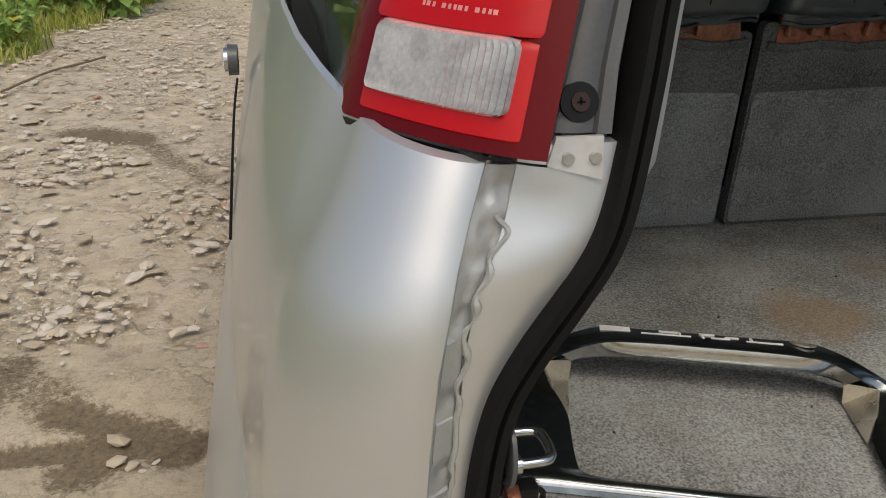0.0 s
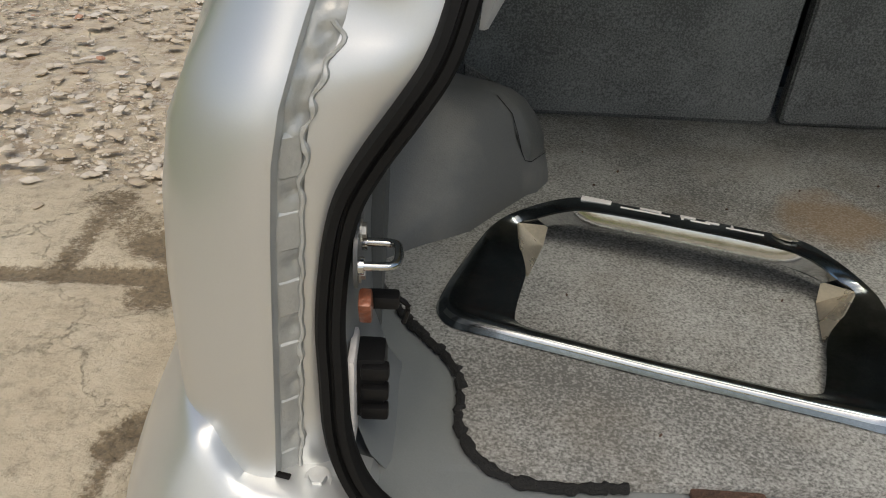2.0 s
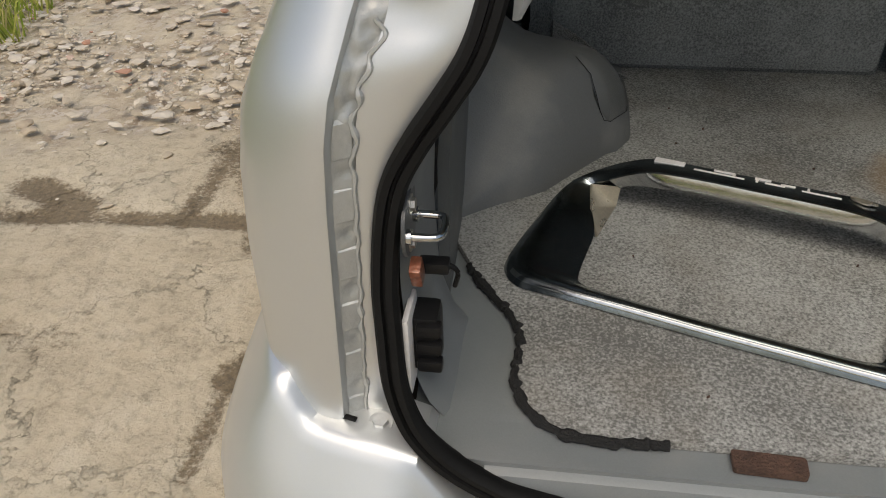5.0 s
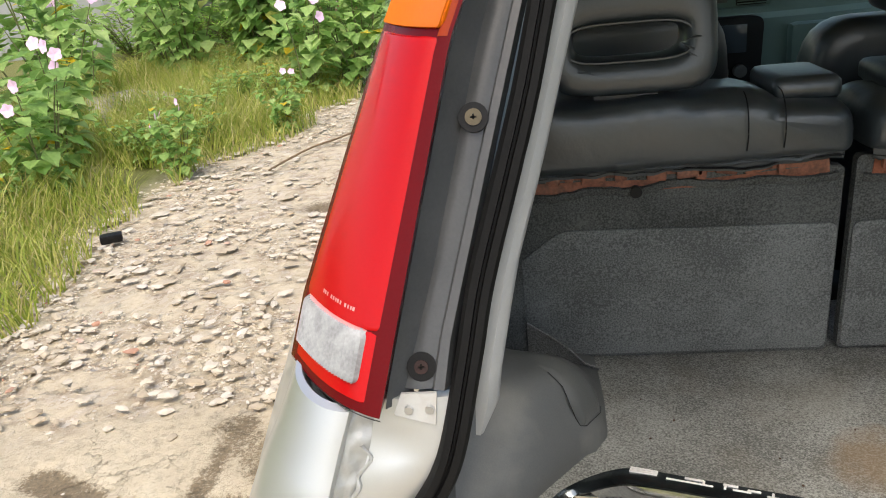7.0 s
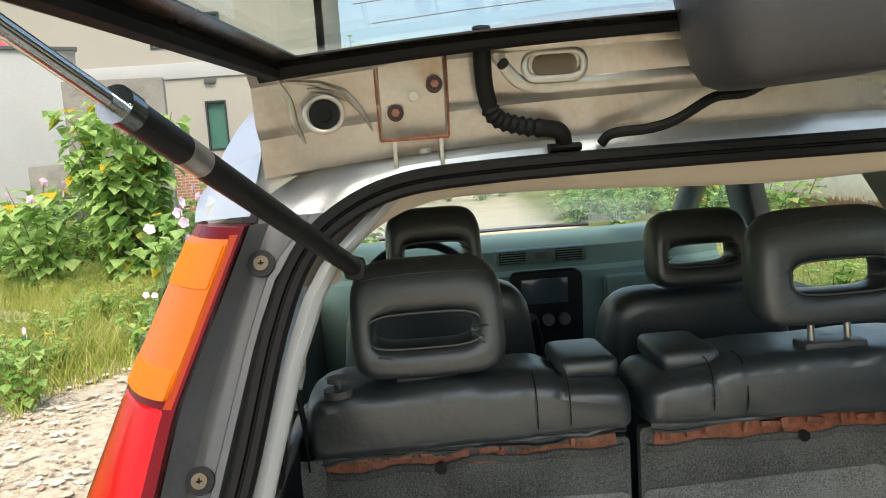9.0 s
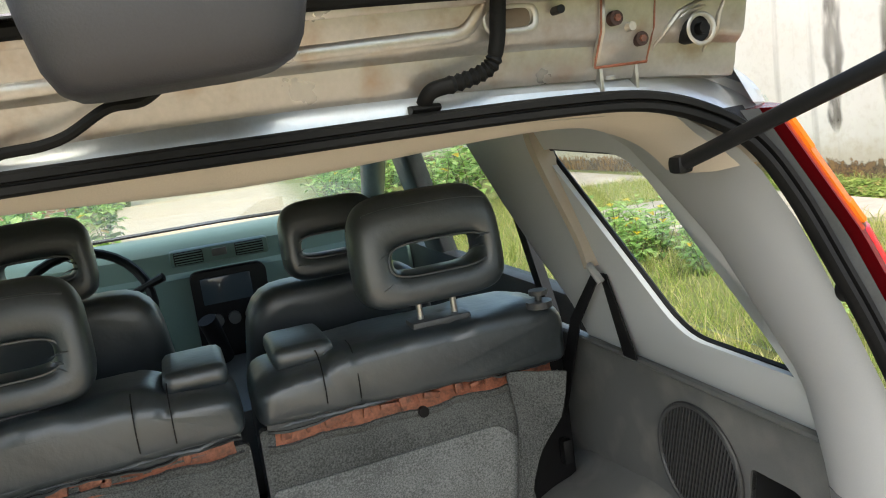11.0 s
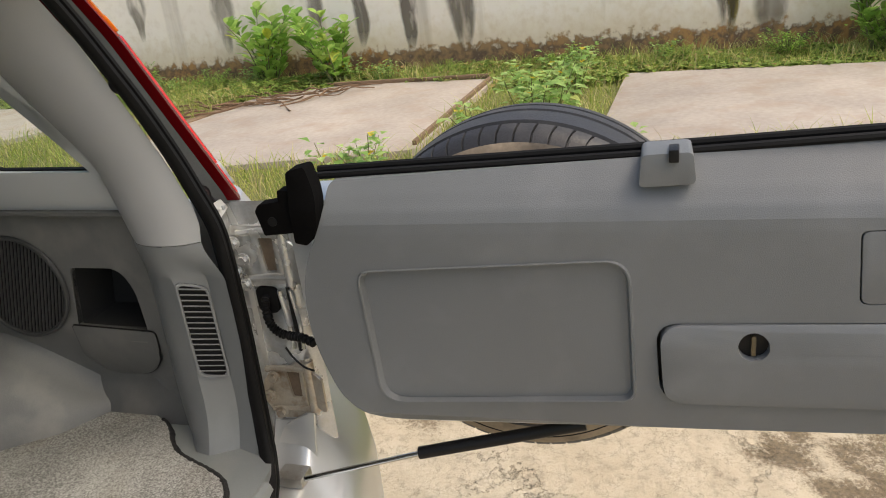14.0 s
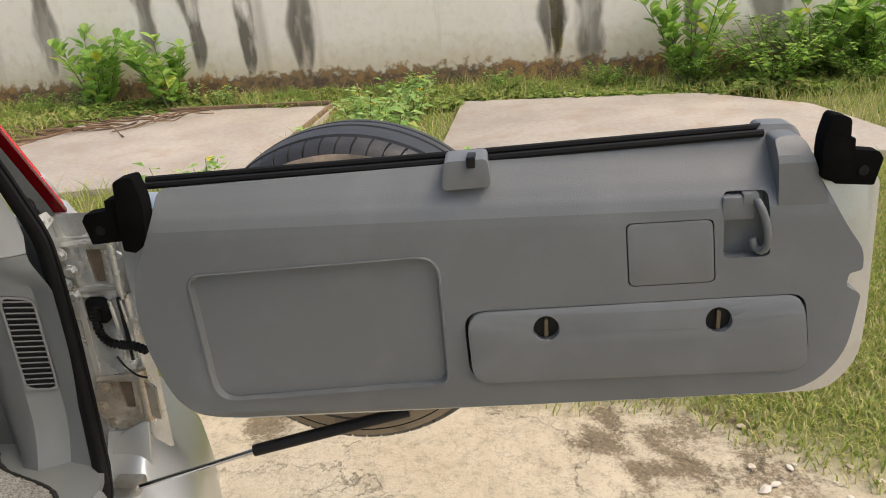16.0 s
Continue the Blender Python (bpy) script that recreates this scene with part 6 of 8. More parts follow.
for s in (-1, 1):
    def dot(x, z, r, mat, name, lab=""):
        y = curve([(1.49, 0.19), (1.53, 0.176), (1.545, 0.162), (1.58, 0.15)], z + 0.02 * (abs(x) / 0.5) ** 3)
        y -= 0.015 * (x / 0.5) ** 4
        return part(name, rod((s * x, y - 0.0105, z), (s * x, y + 0.012, z), r, 18), mat, hatch, lab)
    dot(0.442, 1.527, 0.0128, BLACK, "hatch_buffer", "round black rubber buffer")
    for x, z in ((0.383, 1.525), (0.349, 1.546)):
        hole = dot(x, z, 0.0070, DARKBROWN, "frame_hole")
        sunk = Vector((s * x, curve([(1.49, 0.19), (1.53, 0.176), (1.545, 0.162), (1.58, 0.15)], z + 0.02 * (x / 0.5) ** 3) - 0.015 * (x / 0.5) ** 4 - 0.0105, z))
        part("sunk_bolt", rod(sunk, sunk + Vector((0, -0.0025, 0)), 0.0036, 6), RUST, hole, "rusty sunken bolt head")
    dot(0.290, 1.559, 0.004, BLACK, "frame_hole")
    dot(0.367, 1.537, 0.0042, RUSTY, "frame_stud")
    prow = []
    for z in (1.503, 1.506, 1.53, 1.535, 1.542, 1.568, 1.571):
        k = 0.0 if z in (1.503, 1.571) else 0.003
        prow.append([(s * x, curve([(1.496, 0.19), (1.508, 0.183), (1.53, 0.178), (1.542, 0.165), (1.572, 0.158)], z + 0.0095) - 0.0055 - (k if x not in (0.338, 0.398) else 0), z) for x in (0.338, 0.341, 0.367, 0.395, 0.398)])
    plate = part("hinge_plate", sheet(prow, 0.006, (0, 1, 0)), BEIGE, hatch)
    for col in (0, 4):
        part("rust_seam", tube([Vector(r[col]) + Vector((0, -0.001, 0)) for r in prow], 0.0011, 6, (1, 0, 0)), RUST, plate, "rusty seam")
    part("rust_seam", tube([Vector(q) + Vector((0, -0.001, 0)) for q in prow[0]], 0.0016, 6, (0, 0, 1)), RUST, plate)
    # wavy pressed beads between the buffer and the plate
    frame_y = lambda x, z: curve([(1.496, 0.19), (1.508, 0.183), (1.53, 0.178), (1.535, 0.171), (1.542, 0.165), (1.572, 0.158), (1.582, 0.145)], z + 0.02 * (x / 0.5) ** 3) - 0.015 * (x / 0.5) ** 4
    for bead in ([(0.478, 1.560), (0.470, 1.540), (0.468, 1.520), (0.462, 1.505)], [(0.472, 1.556), (0.445, 1.553), (0.425, 1.545), (0.412, 1.530), (0.404, 1.512)], [(0.455, 1.549), (0.436, 1.547), (0.421, 1.538)]):
        part("frame_bead", tube([(s * x, frame_y(x, z) - 0.0005, z) for x, z in [(lerp(p[0], q[0], u), lerp(p[1], q[1], u)) for p, q in zip(bead, bead[1:]) for u in (0, 0.33, 0.67)] + [bead[-1]]], 0.0034, 8, (0, 1, 0), scale=lambda t: 0.25 + 0.75 * math.sin(math.pi * t)), BEIGE, hatch)
    for hx in (0.386, 0.345):
        part("hinge_leaf", box((s * hx, 0.186, 1.498), (0.004, 0.02, 0.04), 0.001), STEEL, hatch)
    for hx in (0.388, 0.36):
        part("hinge_bolt", bolt((s * hx, 0.19, 1.494), (0, -0.3, 1), 0.006, 0.006), JAMB, hatch)
    hole = outline([(0.226, 1.556), (0.264, 1.556), (0.264, 1.573), (0.226, 1.573)], 0.010)
    part("frame_slot", slab([(s * u, v) for u, v in hole], lambda u, v, w: (u, 0.157 - w, v - 0.008), 0.003), surf("slot_brown", (0.12, 0.09, 0.06), 0.7), hatch)
    part("slot_rim", sweep([(s * u, 0.158, v - 0.008) for u, v in shrink(hole, -0.35)], ring(0.0032, 8, 0.0013), (0, 1, 0), closed=True), BEIGE, hatch)
    # pressed rings and ribs of the frame
    ring_y = 0.152 - 0.015 * (0.442 / 0.5) ** 4
    part("buffer_ring", sweep([(s * (0.442 + 0.0155 * math.cos(a)), ring_y - 0.0005, 1.527 + 0.0145 * math.sin(a)) for a in np.linspace(0, 2 * math.pi, 33)[:-1]], ring(0.0022, 8, 0.0010), (0, 1, 0), closed=True), BEIGE, hatch)
    part("buffer_core", rod((s * 0.442, ring_y - 0.006, 1.527), (s * 0.442, ring_y + 0.004, 1.527), 0.006, 16), RUBBER, hatch)
    # gas strut
    a, c = Vector((s * 0.43, 0.178, 1.393)), Vector((s * 0.504, -0.151, 1.515))
    strut = part("gas_strut", rod(a, c, 0.0085, 16), BLACK, hatch, "black gas strut with steel rod")
    part("strut_rod", rod(c, a + (c - a) * 1.40, 0.004, 12), CHROME, strut)
    part("strut_collar", rod(c - (c - a).normalized() * 0.004, c + (c - a).normalized() * 0.008, 0.0095, 16), DARKMETAL_DARKREFLECTION, strut)
    part("strut_label", rod(a + (c - a) * 0.80, a + (c - a) * 0.86, 0.0087, 16), STEEL, strut, "grey paper label")
    part("strut_ball", box(a, (0.02, 0.022, 0.02), 0.007), BLACK, strut)
rib = outline([(-0.30, 1.576, 0.012), (0.225, 1.578, 0.012), (0.20, 1.548, 0.012), (-0.275, 1.540, 0.02)], 0.012)
part("frame_rib", sweep([(x, curve([(1.535, 0.171), (1.542, 0.165), (1.572, 0.158), (1.582, 0.145)], z) - 0.001, z) for x, z in rib], ring(0.007, 8, 0.0028), (0, 1, 0), closed=True), BEIGE, hatch)
part("frame_groove", tube([(x, 0.168, 1.545 - 0.02 * (abs(x) / 0.5) ** 3) for x in np.linspace(-0.26, 0.26, 12)], 0.003, 6), BEIGE, hatch)
rows = []
for z, kx, ky in ((1.524, 0.55, 0.5), (1.525, 0.72, 0.7), (1.531, 0.84, 0.86), (1.545, 0.92, 0.96), (1.575, 1.0, 1.0), (1.605, 1.06, 1.0), (1.61, 1.06, 1.0)):
    rows.append([(-0.055 + 0.096 * kx * math.copysign(abs(math.cos(a)) ** 0.45, math.cos(a)), 0.085 + 0.065 * ky * math.copysign(abs(math.sin(a)) ** 0.5, math.sin(a)), z + 0.004 * math.cos(a)) for a in np.linspace(0, 2 * math.pi, 41)[:-1]])
bm = capped(rows)
part("wiper_motor_cover", bm, surf("dark_cover_plastic", (0.035, 0.034, 0.038), 0.5, 0, 0.1, 6, 500, 0.1), hatch, "dark plastic wiper motor cover")
for s, x0 in ((-1, -0.308), (1, 0.226)):
    w = spline([(x0, 0.135, 1.588), (x0, 0.145, 1.56), (x0 - s * 0.002, 0.15, 1.535), (x0 - s * 0.010, 0.155, 1.515), (x0 - s * 0.035, 0.16, 1.506), (x0 - s * 0.064, 0.165, 1.501), (x0 - s * 0.071, 0.175, 1.490)], 8)
    b = part("hatch_wiring_boot", tube(w, 0.0075, 10, (0, 1, 0), scale=lambda t: (1.15 if int(t * 48) % 2 else 0.88) if 0.4 < t < 0.75 else 1.0), RUBBER, hatch, "black corrugated wiring boot")
    part("boot_grommet", sweep([(x0 - s * 0.071 - 0.014, 0.176, 1.486), (x0 - s * 0.071 + 0.014, 0.176, 1.486)], ring(0.010, 12, 0.004), (0, 0, 1)), RUBBER, b)
w = spline([(-0.204, 0.175, 1.487), (-0.195, 0.168, 1.495), (-0.165, 0.16, 1.497), (-0.142, 0.155, 1.503), (-0.111, 0.15, 1.519), (-0.085, 0.145, 1.521), (-0.066, 0.13, 1.532)], 6)
part("washer_hose", tube(w, 0.0045, 8, (0, 1, 0)), RUBBER, hatch, "black washer hose")

# ---------------------------------------------------------------- latch striker and stopper on the left jamb
st = part("striker", tube(spline([(-0.649, 0.0235, 0.848), (-0.632, 0.0235, 0.848), (-0.624, 0.022, 0.848), (-0.6205, 0.016, 0.848), (-0.6205, 0.0, 0.848), (-0.624, -0.0065, 0.848), (-0.632, -0.008, 0.848), (-0.649, -0.008, 0.848)], 5), 0.0034, 10, (0, 0, 1)), CHROME, car, "chrome latch striker loop")
part("striker_plate", slab(outline([(-0.018, 0.846), (-0.010, 0.872), (0.034, 0.874), (0.036, 0.846), (0.026, 0.826), (-0.006, 0.824)], 0.012), lambda y, z, w: (-0.650 - w, y, z), 0.003, bevel=0.001), DARKTRIM, st)
for y in (-0.008, 0.0235):
    part("collar", rod((-0.649, y, 0.848), (-0.643, y, 0.848), 0.0062, 14), CHROME, st)
for y, z in ((0.014, 0.863), (0.006, 0.834)):
    part("plate_screw", bolt((-0.648, y, z), (1, 0, 0), 0.0055, 0.005), STEEL, st)
part("switch_base", box((-0.643, 0.004, 0.806), (0.010, 0.016, 0.026), 0.003, Matrix.Rotation(radians(25), 4, "X")), RUST, st, "red-brown switch base")
part("switch_tab", box((-0.632, 0.022, 0.800), (0.026, 0.014, 0.011), 0.003), BLACK, st)
part("switch_claw", tube(spline([(-0.622, 0.022, 0.802), (-0.613, 0.024, 0.793), (-0.616, 0.026, 0.776)], 4), 0.0022, 6), BLACK, st)
sp = part("door_stopper", box((-0.641, 0.022, 0.724), (0.026, 0.032, 0.060), 0.006), BLACK, car, "ribbed black door stopper")
part("stopper_plate", box((-0.653, 0.012, 0.722), (0.006, 0.045, 0.085), 0.003), WHITEEDGE, sp, "pale plate behind the stopper")
for k in range(3):
    part("stopper_rib", box((-0.636, 0.006, 0.704 + 0.020 * k), (0.022, 0.012, 0.012), 0.003), BLACK, sp)

# ---------------------------------------------------------------- loose chrome surround lying on the mat
surround = thing("chrome_surround", (-0.33, 0.28, 0.642), "loose chrome number plate surround lying on the carpet", "trim")
A = Matrix.Translation((-0.335, 0.235, 0.643)) @ Matrix.Rotation(radians(-18.5), 4, "Z")


def sur(u, v, w=0.0):
    return tuple(A @ Vector((u, v, w)))


CREAMCHROME = surf("tarnished_chrome", (0.62, 0.56, 0.45), 0.28, 0.75, 0.2, 30, 300, 0.05)
# stations from the middle of the upper bar round one end to the middle of the lower bar: outer foot, crest, inner ridge and inner foot
STATIONS = [((0, 0.141, 0.012), (0, 0.131, 0.055), (0, 0.088, 0.060), (0, 0.084, 0.043)),
            ((-0.06, 0.141, 0.012), (-0.06, 0.131, 0.055), (-0.06, 0.088, 0.060), (-0.06, 0.084, 0.043)),
            ((-0.12, 0.139, 0.010), (-0.118, 0.130, 0.055), (-0.112, 0.087, 0.058), (-0.112, 0.084, 0.041)),
            ((-0.155, 0.131, 0.007), (-0.149, 0.122, 0.051), (-0.140, 0.084, 0.052), (-0.142, 0.087, 0.034)),
            ((-0.192, 0.110, 0.004), (-0.184, 0.104, 0.041), (-0.168, 0.083, 0.038), (-0.155, 0.090, 0.025)),
            ((-0.222, 0.080, 0.002), (-0.214, 0.076, 0.030), (-0.190, 0.082, 0.026), (-0.157, 0.088, 0.003)),
            ((-0.233, 0.042, 0.001), (-0.226, 0.042, 0.020), (-0.177, 0.046, 0.016), (-0.158, 0.050, 0.002)),
            ((-0.237, 0.0, 0.001), (-0.229, 0.0, 0.015), (-0.161, 0.006, 0.010), (-0.157, 0.006, 0.002)),
            ((-0.239, -0.05, 0.001), (-0.231, -0.048, 0.013), (-0.156, -0.05, 0.009), (-0.152, -0.05, 0.002)),
            ((-0.236, -0.088, 0.001), (-0.227, -0.084, 0.013), (-0.152, -0.080, 0.009), (-0.148, -0.077, 0.002)),
            ((-0.212, -0.112, 0.001), (-0.206, -0.104, 0.014), (-0.146, -0.090, 0.010), (-0.142, -0.085, 0.002)),
            ((-0.165, -0.114, 0.002), (-0.162, -0.108, 0.013), (-0.128, -0.096, 0.011), (-0.126, -0.090, 0.002)),
            ((-0.08, -0.115, 0.002), (-0.08, -0.110, 0.013), (-0.08, -0.098, 0.011), (-0.08, -0.091, 0.002)),
            ((0, -0.116, 0.002), (0, -0.111, 0.013), (0, -0.099, 0.011), (0, -0.092, 0.002))]
lines = [spline([st[k] for st in STATIONS], 5) for k in range(4)]
half = list(zip(*lines))
loop = half + [tuple(Vector((-p.x, p.y, p.z)) for p in st) for st in half[-2:0:-1]]
rows = []
for o, c, q, d in loop:
    crown = (c + q) / 2 + Vector((0, 0, 0.002))
    under = q.lerp(c, 0.3) - Vector((0, 0, 0.010))
    rows.append([sur(*p) for p in (o, o.lerp(c, 0.55) + (o - q) * 0.03, c.lerp(o, 0.12), c.lerp(q, 0.06), c.lerp(crown, 0.55), crown, crown.lerp(q, 0.6), q, under, o.lerp(q, 0.12) + Vector((0, 0, max(0.0, c.z - 0.035))))])
# the rim is all chrome; its dark reflections are put into the colour
rim = part("surround_rim", grid(rows, closed_u=True, closed_v=True), DARKMETAL_DARKREFLECTION, surround, "scratched chrome rim coloured dark for its reflections", 30)
# the same chrome in a lighter colour where the lip catches light
lipped = [st for st in half if st[2].z > 0.036 and st[2].y > 0.05]
lipped = [tuple(Vector((-p.x, p.y, p.z)) for p in st) for st in lipped[:0:-1]] + lipped
lip_rows = []
for o, c, q, d in lipped:
    off = Vector((0, -0.0012, 0.0006))
    lip_rows.append([sur(*p) for p in (q.lerp(c, 0.05) + Vector((0, 0, 0.0012)), q + off, q.lerp(d, 0.5) + off * 1.6, d + off, d + Vector((0, 0.004, 0)))])
part("upper_lit_lip", grid(lip_rows), CHROME, rim, "chrome upper lip coloured lighter for the light on it", 60)
# a strip of lighter chrome laid on as the lower bar's highlight
low = [st for st in half if st[1].y < -0.09]
low = low + [tuple(Vector((-p.x, p.y, p.z)) for p in st) for st in low[-2::-1]]
part("lower_highlight", grid([[sur(*(p + Vector((0, -0.0008, 0.0006)))) for p in (o.lerp(c, 0.5) + Vector((0, -0.0012, 0)), o.lerp(c, 0.7) + Vector((0, -0.0016, 0)), o.lerp(c, 0.86) + Vector((0, -0.0008, 0)))] for o, c, q, d in low]), CHROME, rim, "thin highlight strip along the lower chrome bar", 60)
for s in (-1, 1):
    a, b, c, d, e = (sur(s * u, v, w) for u, v, w in ((-0.190, 0.083, 0.0275), (-0.155, 0.091, 0.027), (-0.157, 0.087, 0.001), (-0.158, 0.010, 0.003), (-0.177, 0.046, 0.0175)))
    bm = bmesh.new()
    va, vb, vc, vd, ve = (bm.verts.new(p) for p in (a, b, c, d, e))
    bm.faces.new((va, vb, vc))
    bm.faces.new((va, vc, vd, ve))
    res = bmesh.ops.extrude_face_region(bm, geom=bm.faces[:])
    bmesh.ops.translate(bm, vec=(-s * 0.002, 0, -0.001), verts=[v for v in res["geom"] if isinstance(v, bmesh.types.BMVert)])
    part("cheek", bm, CREAMCHROME, rim, "tarnished cream cheek", 10)
tilt = Matrix.Rotation(radians(-18.5), 4, "Z") @ Matrix.Rotation(radians(-6), 4, "X")
for u, v, w, thick in ((-0.106, 0.1255, 0.036, 0.0022), (-0.106, 0.121, 0.036, 0.0022), (-0.106, 0.1165, 0.036, 0.0022), (-0.042, 0.1225, 0.024, 0.003), (-0.047, 0.113, 0.058, 0.0035), (-0.030, 0.118, 0.003, 0.010), (0.002, 0.123, 0.018, 0.003), (-0.004, 0.117, 0.003, 0.012), (0.016, 0.114, 0.022, 0.0035), (0.030, 0.119, 0.016, 0.003), (0.066, 0.112, 0.042, 0.0035), (0.052, 0.117, 0.003, 0.010)):
    part("raised_mark", box(sur(u, v, 0.0575 + (0.12 - v) * 0.11), (w, thick, 0.003), 0.0008, tilt), WHITEEDGE, rim, "raised pale bar")
part("worn_patch", slab(outline([(0.094, 0.121), (0.112, 0.119), (0.126, 0.112), (0.112, 0.107), (0.100, 0.112)], 0.004), lambda u, v, w: sur(u, v, 0.0605 + (0.12 - v) * 0.11 + w), 0.002), CREAMCHROME, rim, "worn pale patch")

# ---------------------------------------------------------------- the ground
def nz(x, y, f, k=0.0):
    return noise.noise(Vector((x * f, y * f, k)))


def grass_edge(y):
    """How far left the gravel track reaches before the grass."""
    return curve([(-30, -3.6), (0, -3.0), (2.4, -2.9), (3.6, -3.2), (4.8, -3.1), (8.0, -2.4), (10.5, -2.0), (14, -1.6), (40, -1.0)], y) + 0.25 * nz(0, y, 0.9) + 0.1 * nz(1, y, 3.0)


def right_edge(y):
    """Where the concrete on the car's right gives way to grass."""
    return curve([(-30, 1.0), (-2.2, 1.15), (-1.62, 1.37), (-1.18, 1.72), (-0.6, 1.85), (0.4, 1.7), (1.2, 1.45), (3, 1.4), (9, 1.6), (12, 2.6), (40, 6)], y) + 0.10 * nz(3, y, 2.2)


PADS = [[(6.87, 1.02), (4.5, 1.06), (4.2, 2.4), (4.0, 3.15), (4.22, 3.56), (5.5, 3.6), (6.5, 3.38), (6.98, 2.6)], [(6.78, -0.18), (6.66, -2.3), (6.0, -3.0), (4.5, -3.3), (4.5, -0.12)], [(4.4, 7.5), (4.5, 5.8), (5.2, 5.25), (6.0, 4.68), (6.6, 5.1), (6.75, 7.6), (5.0, 8.0)], [(6.0, 10.6), (7.2, 10.2), (7.3, 13.0), (6.2, 13.2)]]


# damp mossy streaks: from, to, half width, strength
DAMP = [((-1.54, 1.60), (-1.33, 1.36), 0.09, 0.5), ((-1.33, 1.36), (-1.02, 1.16), 0.06, 0.75), ((-1.27, 1.12), (-1.1, 1.24), 0.07, 0.7), ((-2.05, 1.32), (-1.85, 1.24), 0.07, 0.7), ((-1.52, 1.2), (-1.50, 1.62), 0.05, 0.6), ((-1.08, 0.78), (-1.18, 0.62), 0.04, 0.7), ((-1.18, 0.62), (-1.18, 0.38), 0.025, 0.6), ((-1.8, 0.72), (-1.6, 0.70), 0.06, 0.35), ((-1.82, 4.0), (-1.5, 3.85), 0.12, 0.75), ((-1.5, 3.85), (-1.1, 3.1), 0.08, 0.5)]
MOSS = (1.52, -1.08)


def soil_zone(x, y):
    """Amounts of gravel, grass soil and dark moss at a place."""
    gravel = soil = moss = 0.0
    if x < -0.6:
        slab_edge = 1.19 + 0.03 * nz(x, 0, 3) + 0.05 * nz(x, 2, 1.1)
        gravel = min(1, max(0, (y - slab_edge - 0.36 - 0.2 * nz(x, y, 2)) / 0.2)) * (1 if y < 9 else 0.5)
        soil = min(1, max(0, (grass_edge(y) - x) / 0.35 + 0.3))
        moss = math.exp(-((y - slab_edge) / 0.045) ** 2) * max(0, 0.75 + 0.7 * nz(x, y, 3.5)) * (x < -0.9)
        for (x0, y0), (x1, y1), wide, amount in DAMP:
            t = min(1, max(0, ((x - x0) * (x1 - x0) + (y - y0) * (y1 - y0)) / ((x1 - x0) ** 2 + (y1 - y0) ** 2)))
            away = math.hypot(x - lerp(x0, x1, t), y - lerp(y0, y1, t)) / wide + 0.5 * nz(x, y, 7)
            moss = max(moss, amount * min(1, max(0, 1.5 - away)))
        moss = min(1, 1.3 * moss)
    elif x > 0.7:
        soil = min(1, max(0, (x - right_edge(y)) / 0.3 + 0.3))
        d = right_edge(y) - x
        moss = math.exp(-((d - 0.12) / 0.16) ** 2) * max(0, 0.35 + 1.1 * nz(x, y, 4)) * (y < 0.2)
        spill = 1.1 - ((x - MOSS[0]) / 0.33) ** 2 - ((y - MOSS[1]) / 0.33) ** 2 + 1.4 * nz(x, y, 7)
        moss = max(moss, min(1, max(0, spill)) * max(0, 0.8 + 1.2 * nz(x, y, 14)))
    if y > 16 and x > -0.5:
        soil = max(soil, min(1, max(0, (x - 2.0 - 0.1 * (y - 16)) / 0.8)))
    return gravel, soil, min(1, moss)


xs = sorted({*np.round(np.arange(-2.2, -0.9, 0.02), 3), *np.round(np.arange(-5.2, 5.0, 0.06), 3), *np.arange(5.0, 12, 0.5), *np.arange(-14, -5.2, 0.5), -60.0, -35.0, -22.0, 16.0, 25.0, 40.0, 60.0})
ys = sorted({*np.round(np.arange(0.3, 1.7, 0.02), 3), *np.round(np.arange(-2.4, 4.0, 0.06), 3), *np.round(np.arange(4.0, 12, 0.15), 3), *np.arange(12, 34, 1.0), -40.0, -20.0, -10.0, -6.0, -4.0, -3.0, 45.0, 70.0, 110.0})
verts, zones = [], []
for y in ys:
    for x in xs:
        g, so, mo = soil_zone(x, y)
        z = 0.012 * nz(x, y, 0.7) + g * (0.012 * nz(x, y, 4) + 0.008 * nz(x, y, 11) - 0.02) + so * 0.02 * nz(x, y, 2) - 0.012 * mo
        if abs(x) > 6 or y > 12 or y < -2.5:
            z = 0.0
        verts.append((x, y, z))
        zones.append((g, so, mo, 1))
nx = len(xs)
faces = [(j * nx + i, j * nx + i + 1, (j + 1) * nx + i + 1, (j + 1) * nx + i) for j in range(len(ys) - 1) for i in range(nx - 1)]
me = bpy.data.meshes.new("ground")
me.from_pydata(verts, [], faces)
attr = me.color_attributes.new("zone", "FLOAT_COLOR", "POINT")
attr.data.foreach_set("color", np.array(zones, dtype=np.float32).ravel())
me.polygons.foreach_set("use_smooth", [True] * len(me.polygons))


